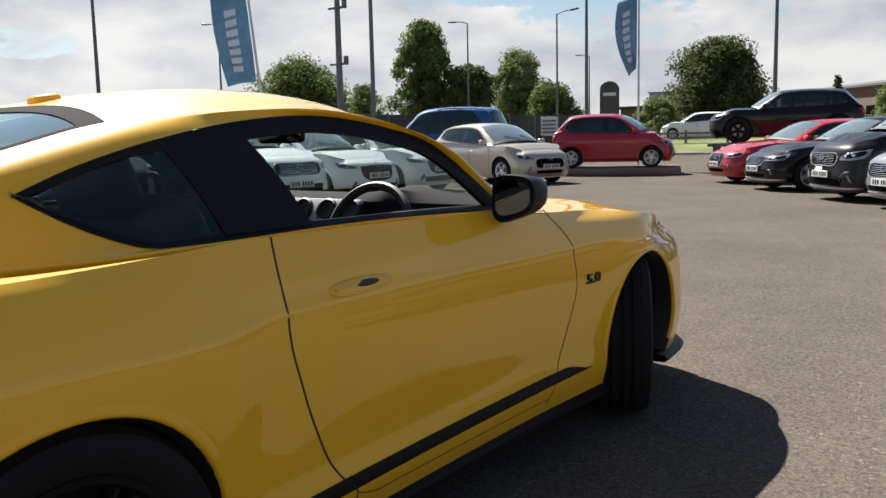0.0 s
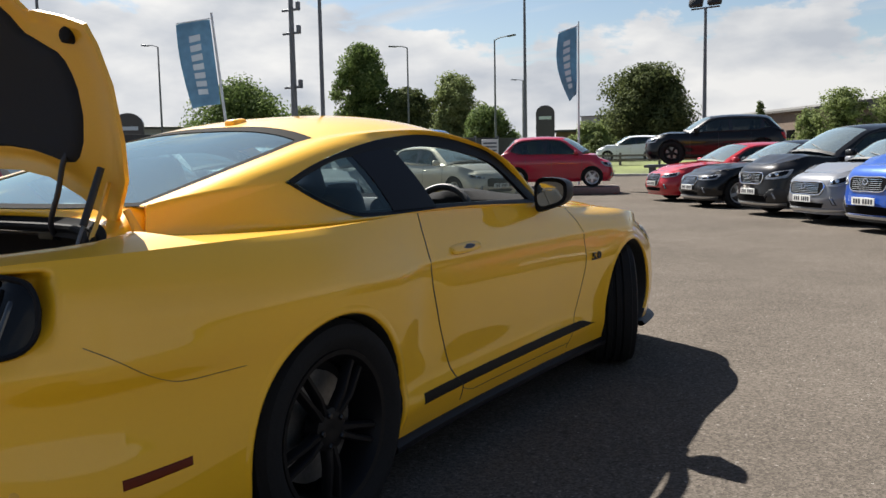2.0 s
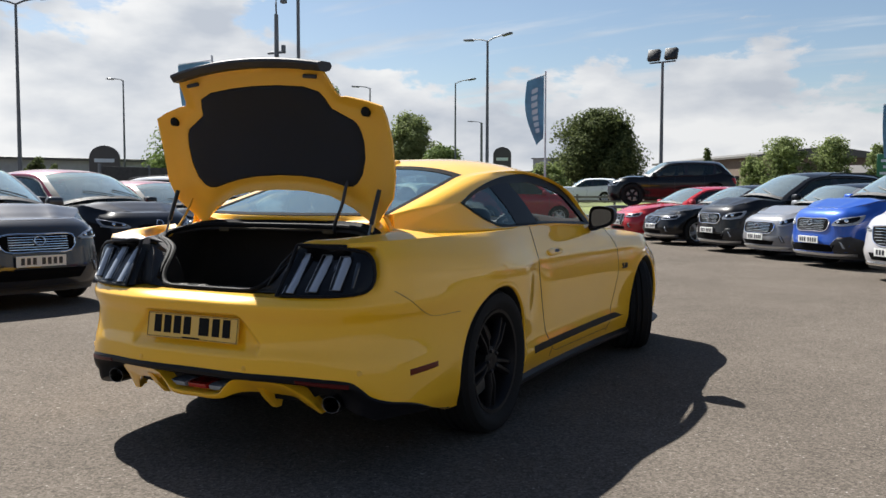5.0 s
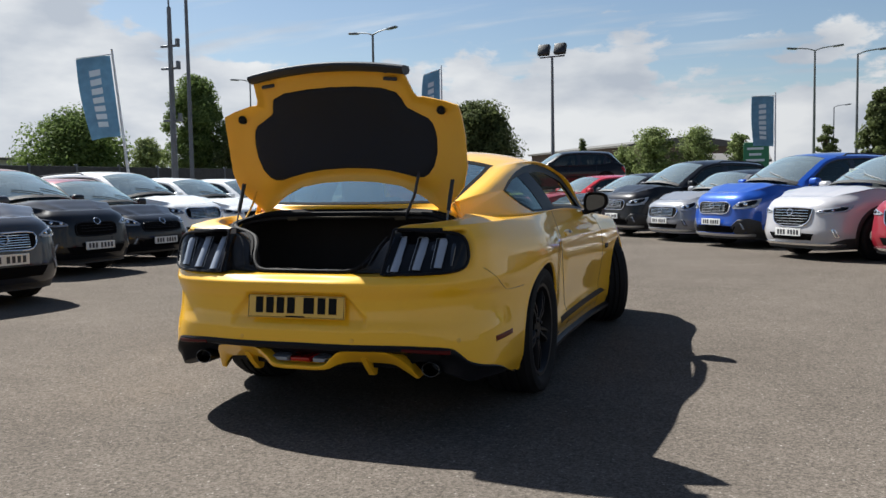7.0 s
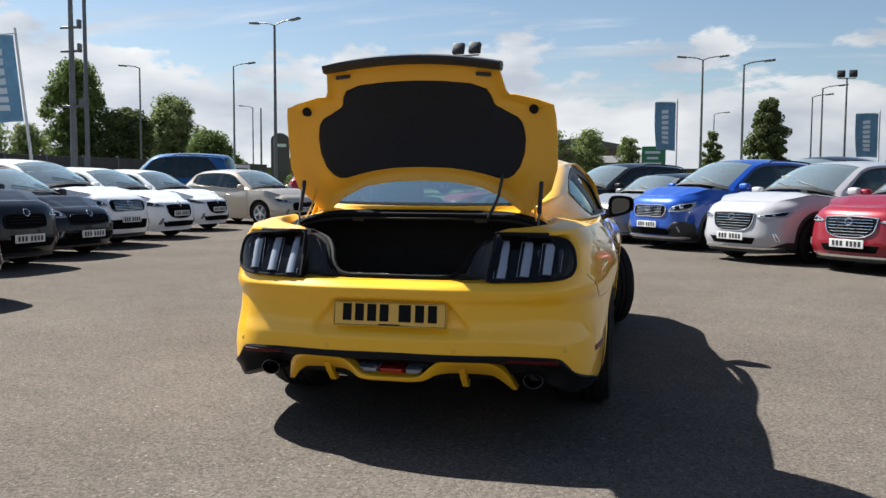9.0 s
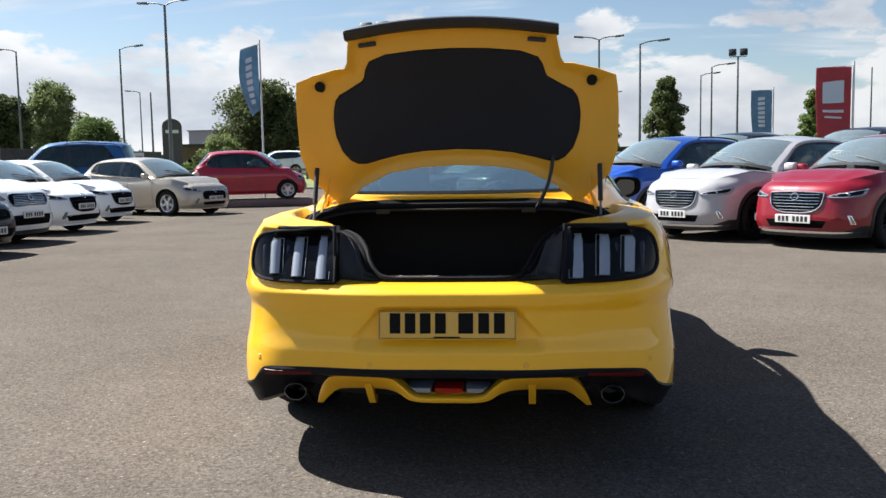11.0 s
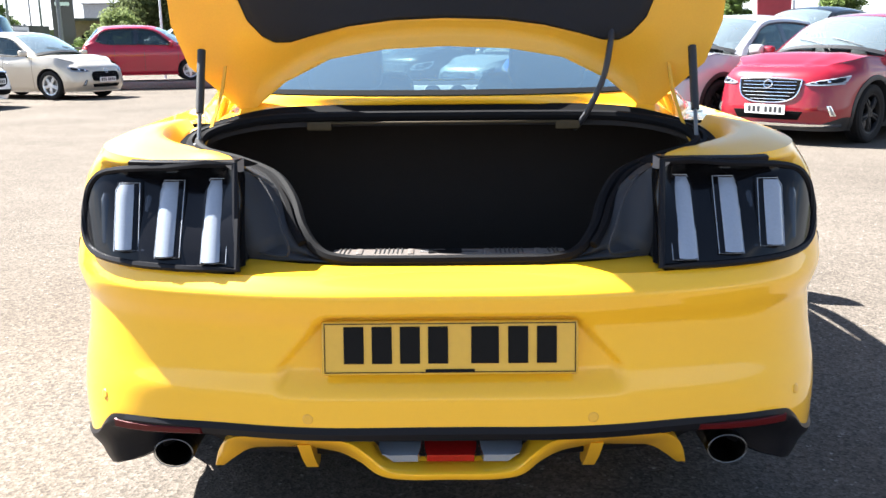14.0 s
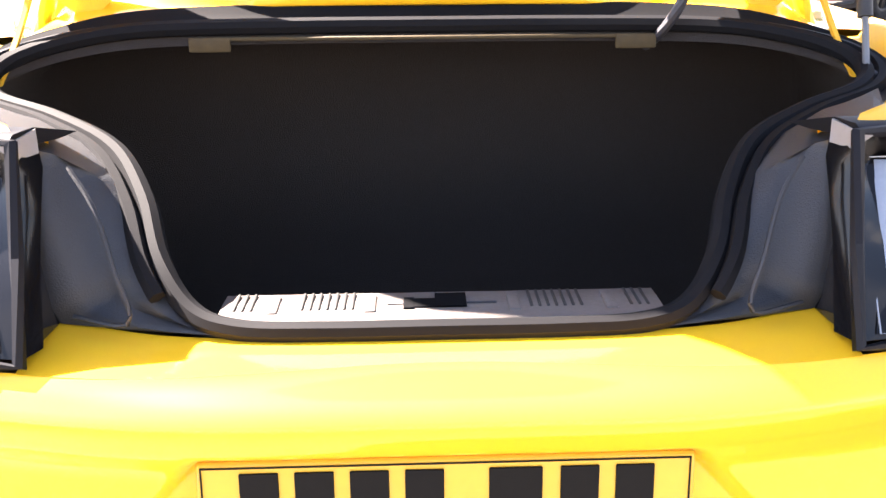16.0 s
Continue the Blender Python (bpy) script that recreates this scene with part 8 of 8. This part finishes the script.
# ---- trees and shrubs ----
def tree(label, x, y, height, width, mat, seed, trunk=0.25, form="round", leaf=0.26, count=2600, base=0.16, name="tree"):
    rnd = random.Random(seed)
    t = thing(name, label, "tree" if name == "tree" else "shrub", "trees beyond the forecourt")
    z0 = height * base
    bm = bmesh.new()
    r0 = height * 0.022 + 0.05
    lean = rnd.uniform(-0.15, 0.15)
    axis = rom([(0, 0, 0), (lean * 0.3, 0.02, height * 0.3), (lean, -0.05, height * 0.62), (lean * 1.4, 0.03, height * 0.93)], 5)
    tube(bm, axis, lambda k: r0 * (1 - 0.85 * k), 8)
    clumps = []
    nl = 44 if form != "shrub" else 14
    for i in range(nl):
        f = (i + 0.5) / nl
        if form == "column":
            rad = width / 2 * (0.72 + 0.42 * math.sin(math.pi * min(1, f * 1.1))) * (1 - 0.6 * f ** 4)
        elif form == "pear":
            rad = width / 2 * (0.62 + 1.0 * f) if f < 0.36 else width / 2 * 0.98 * (1 - ((f - 0.36) / 0.7) ** 1.5) + 0.05
        elif form == "cone":
            rad = width / 2 * (1 - f) ** 0.7 * 1.05 + 0.08
        elif form == "shrub":
            rad = width / 2 * math.sqrt(max(0.05, 1 - f * f)) 
        else:
            rad = width / 2 * math.sqrt(max(0.05, 1 - ((f - 0.36) / (0.66 if f > 0.36 else 0.52)) ** 2))
        zz = z0 + (height - z0 - 0.13 * width) * f
        a = i * 2.399 + rnd.uniform(-0.4, 0.4)
        q = rad * rnd.uniform(0.40, 0.80)
        end = Vector((q * math.cos(a), q * math.sin(a), zz + rnd.uniform(-0.2, 0.25)))
        st = axis[min(len(axis) - 1, int(len(axis) * max(0.12, f * 0.8)))]
        tube(bm, rom([st, st.lerp(end, 0.5) + Vector((0, 0, 0.05 * height)) * 0.6, end], 3), lambda k: max(0.012, r0 * 0.32 * (1 - 0.8 * k)), 5)
        clumps.append((end, max(0.34, width * rnd.uniform(0.11, 0.23))))
        if rad > 0.8:
            clumps.append((Vector((q * 0.4 * math.cos(a + 1.5), q * 0.4 * math.sin(a + 1.5), zz)), width * rnd.uniform(0.12, 0.18)))
    part("trunk", bm, M_BARK, t)
    verts, faces = [], []
    count = int(count * 6.5)
    for i in range(count):
        c, r = clumps[i % len(clumps)]
        v = Vector((rnd.gauss(0, 1), rnd.gauss(0, 1), rnd.gauss(0, 1))).normalized()
        p = c + Vector((v.x, v.y, v.z * 0.8)) * r * rnd.uniform(0.05, 1.0) ** 0.55 * 0.82
        if p.z < z0 * 0.55:
            p.z = z0 * 0.55 + rnd.uniform(0, 0.3)
        u = (v + Vector((rnd.uniform(-0.9, 0.9), rnd.uniform(-0.9, 0.9), rnd.uniform(-0.5, 1.1)))).normalized()
        w = u.orthogonal().normalized()
        w.rotate(Matrix.Rotation(rnd.uniform(0, 6.28), 3, u))
        k = u.cross(w)
        s = leaf * rnd.uniform(0.45, 0.85)
        n = len(verts)
        verts += [p - w * s * 0.5, p + k * s * 0.32 + u * s * 0.06, p + w * s * 0.55, p - k * s * 0.30 + u * s * 0.05]
        faces.append((n, n + 1, n + 2, n + 3))
    me = bpy.data.meshes.new("crown")
    me.from_pydata([tuple(v) for v in verts], [], faces)
    me.materials.append(mat)
    cr = new("crown", me)
    cr.parent = t
    t.location = (x, y, 0)
    return t


A0, B0 = (2.48, 0.03), (1.05, -3.64)
for x, y, hgt, wid, mat, form, lf, cnt, lab in (
        (-52.0, 55.4, 8.8, 11.0, M_LEAF, "round", 0.42, 5200, "leafy round-crowned tree in full sun"),
        (-45.2, 55.8, 6.0, 4.2, M_LEAF_PALE, "round", 0.36, 1100, "thin open-crowned tree on the verge"),
        (-72.0, 100.5, 18.2, 10.6, M_LEAF, "column", 0.62, 5600, "tall dense upright tree"),
        (-64.7, 100.7, 11.4, 8.8, M_LEAF_DARK, "round", 0.60, 4200, "dark bushy tree on the verge"),
        (-90.5, 157.0, 19.2, 14.5, M_LEAF_PALE, "round", 0.85, 4200, "pale willow-like tree far across the road"),
        (-67.9, 130.2, 10.2, 11.0, M_LEAF, "round", 0.70, 3800, "low spreading tree across the road"),
        (-44.6, 143.2, 17.3, 18.6, M_LEAF_DARK, "round", 0.80, 7000, "large dark round-crowned tree"),
        (-30.6, 82.6, 4.8, 5.2, M_LEAF_PALE, "round", 0.40, 2200, "low pale bushy tree on the verge"),
        (8.55, 50.6, 6.5, 3.0, M_LEAF_DARK, "pear", 0.28, 3000, "narrow pyramidal young tree"),
        (7.2, 71.5, 5.6, 2.1, M_LEAF_DARK, "column", 0.28, 1200, "small slim young tree"),
        (-8.4, 91.5, 7.6, 6.4, M_LEAF_PALE, "round", 0.40, 1500, "airy spreading tree before the warehouse"),
        (-4.0, 91.9, 7.5, 5.2, M_LEAF_PALE, "round", 0.40, 1100, "airy spreading tree before the warehouse"),
        (0.2, 91.4, 6.6, 3.6, M_LEAF_PALE, "round", 0.40, 700, "airy spreading tree before the shop"),
        (-11.6, 93.0, 5.6, 4.0, M_LEAF_PALE, "round", 0.40, 800, "airy spreading tree before the warehouse"),
        (21.6, 64.9, 6.3, 2.7, M_LEAF, "pear", 0.30, 2200, "narrow young tree by the road"),
        (22.4, 49.0, 5.5, 2.8, M_LEAF, "pear", 0.26, 2200, "narrow young tree by the road"),
        (19.8, 64.2, 3.2, 5.0, M_LEAF, "round", 0.3, 1800, "low bushy tree beyond the cars"),
        (-40.3, 29.6, 3.3, 1.5, M_LEAF_DARK, "column", 0.22, 900, "small upright tree by the road"),
        (-41.3, 31.6, 2.9, 1.7, M_LEAF_DARK, "round", 0.22, 800, "small dark tree by the road"),
        (-15.0, 86.2, 5.9, 1.7, M_LEAF_DARK, "cone", 0.3, 500, "small cone-shaped tree by the warehouse"),
        (-41.5, 23.9, 3.0, 2.0, M_LEAF_DARK, "round", 0.24, 900, "small dark tree by the road")):
    tree(lab, x, y, hgt, wid, mat, int(abs(x) * 10) + 700, 0.25, form, lf, cnt, 0.1 if form == "column" else 0.17)
rnd = random.Random(7)
for k in range(15):
    az = -24.5 + k * 0.42
    x, y = beyond(A0[0], A0[1], az, 62 + rnd.uniform(-4, 6))
    tree("rough hedge shrub behind the timber rail", x, y, rnd.uniform(1.6, 2.7), rnd.uniform(1.6, 3.0), (M_LEAF, M_LEAF_DARK, M_LEAF_PALE)[k % 3], 50 + k, 0.1, "shrub", 0.26, 420, 0.05, "shrub")

# ---- buildings and far things ----
def shed(name, label, x, y, w, d, hgt, turn, wall_mat, roof_mat, ridge=1.0, bays=10):
    b = thing(name, label, "building")
    bm = bmesh.new()
    box(bm, (w, d, hgt), (0, 0, hgt / 2))
    part("wall", bm, wall_mat, b)
    bm = bmesh.new()
    rows = [[Vector((sx * (w / 2 + 0.4), yy, zz)) for yy, zz in ((-d / 2 - 0.5, hgt - 0.1), (-d / 2 - 0.5, hgt + 0.15), (0, hgt + ridge), (d / 2 + 0.5, hgt + 0.15), (d / 2 + 0.5, hgt - 0.1))] for sx in (-1, 1)]
    V = sheet(bm, rows)
    for v in V:
        bm.faces.new(v)
    part("roof", bm, roof_mat, b)
    for k in range(bays):
        bm = bmesh.new()
        box(bm, (w / bays * 0.5, 0.08, hgt * 0.34), (-w / 2 + w / bays * (k + 0.5), -d / 2 - 0.03, hgt * 0.45), 0.01, None, 1)
        part("window", bm, M_SMOKE, b)
    b.matrix_world = pose(x, y, 0, 0, 0, turn)
    return b


shed("warehouse", "long low brown warehouse with a pale metal roof", -15.2, 124.6, 30, 18, 6.0, -52, M_BRICK, M_ROOF, 1.3, 8)
shed("roadside_shop", "low brick shop with a pale roof", -0.9, 106, 7.5, 8, 3.6, 4, M_BRICK, M_ROOF, 1.1, 4)
shed("retail_shed", "long pale grey retail shed", -88, 52, 60, 30, 4.6, 58, M_SHED, M_ROOF, 0.8, 12)
shed("brick_shed", "low brown building behind the totem", -33.6, 86.5, 4.2, 4, 3.7, 15, M_BRICK, M_FENCE, 0.2, 2)
shed("office_block", "far pale grey office block", -95, 260, 14, 12, 13, 0, M_SHED, M_ROOF, 0.2, 5)
x, y = beyond(B0[0], B0[1], 9, 95)
shed("retail_shed", "distant low dark shed by the road", x, y, 30, 12, 2.6, -8, M_BRICK, M_FENCE, 0.3, 8)
fence = thing("site_fence", "dark close-boarded boundary fence", "fence")
for k in range(12):
    bm = bmesh.new()
    box(bm, (2.36, 0.06, 2.4), (k * 2.4, 0, 1.2), 0.01, None, 1)
    part("fence_panel", bm, M_FENCE, fence)
    bm = bmesh.new()
    box(bm, (0.1, 0.12, 2.5), (k * 2.4 - 1.2, 0, 1.25), 0.01, None, 1)
    part("fence_post", bm, M_POLE, fence)
fence.matrix_world = pose(-27.1, 24.0, 0, 0, 0, 82)
bm = bmesh.new()
rows = []
rnd = random.Random(3)
for k in range(0, 241):
    az = -100 + k * 0.75
    x, y = beyond(0, 0, az, 330)
    hh = 5 + 4 * (0.5 + 0.5 * noise.noise((k * 0.13, 0, 0))) + rnd.uniform(-0.8, 0.8)
    rows.append([Vector((x, y, -0.5)), Vector((x, y, hh * 0.7)), Vector((x * 1.005, y * 1.005, hh))])
sheet(bm, rows)
tl = part("far_woods", bm, M_LEAF_DARK, None, "dark line of far woods on the horizon")
tagged(tl, "dark line of far woods on the horizon", "woods", kind="stuff")

sign = thing("road_sign", "green sign board on a post beyond the cars", "sign")
bm = bmesh.new()
box(bm, (1.25, 0.05, 1.35), (0, 0, 2.55), 0.01, None, 1)
board = part("board", bm, M_GREEN_SIGN, sign)
for k, w in enumerate((0.8, 0.6, 0.9)):
    bm = bmesh.new()
    box(bm, (w, 0.012, 0.12), (-0.05, -0.03, 2.9 - 0.3 * k), 0.002, None, 1)
    part("sign_bar", bm, M_FLAG_INK, board)
for x in (-0.45, 0.45):
    bm = bmesh.new()
    tube(bm, [(x, 0.03, 0), (x, 0.03, 3.2)], 0.04, 8)
    part("post", bm, M_POLE, sign)
sign.matrix_world = pose(1.97, 44.4, 0, 0, 0, 0)
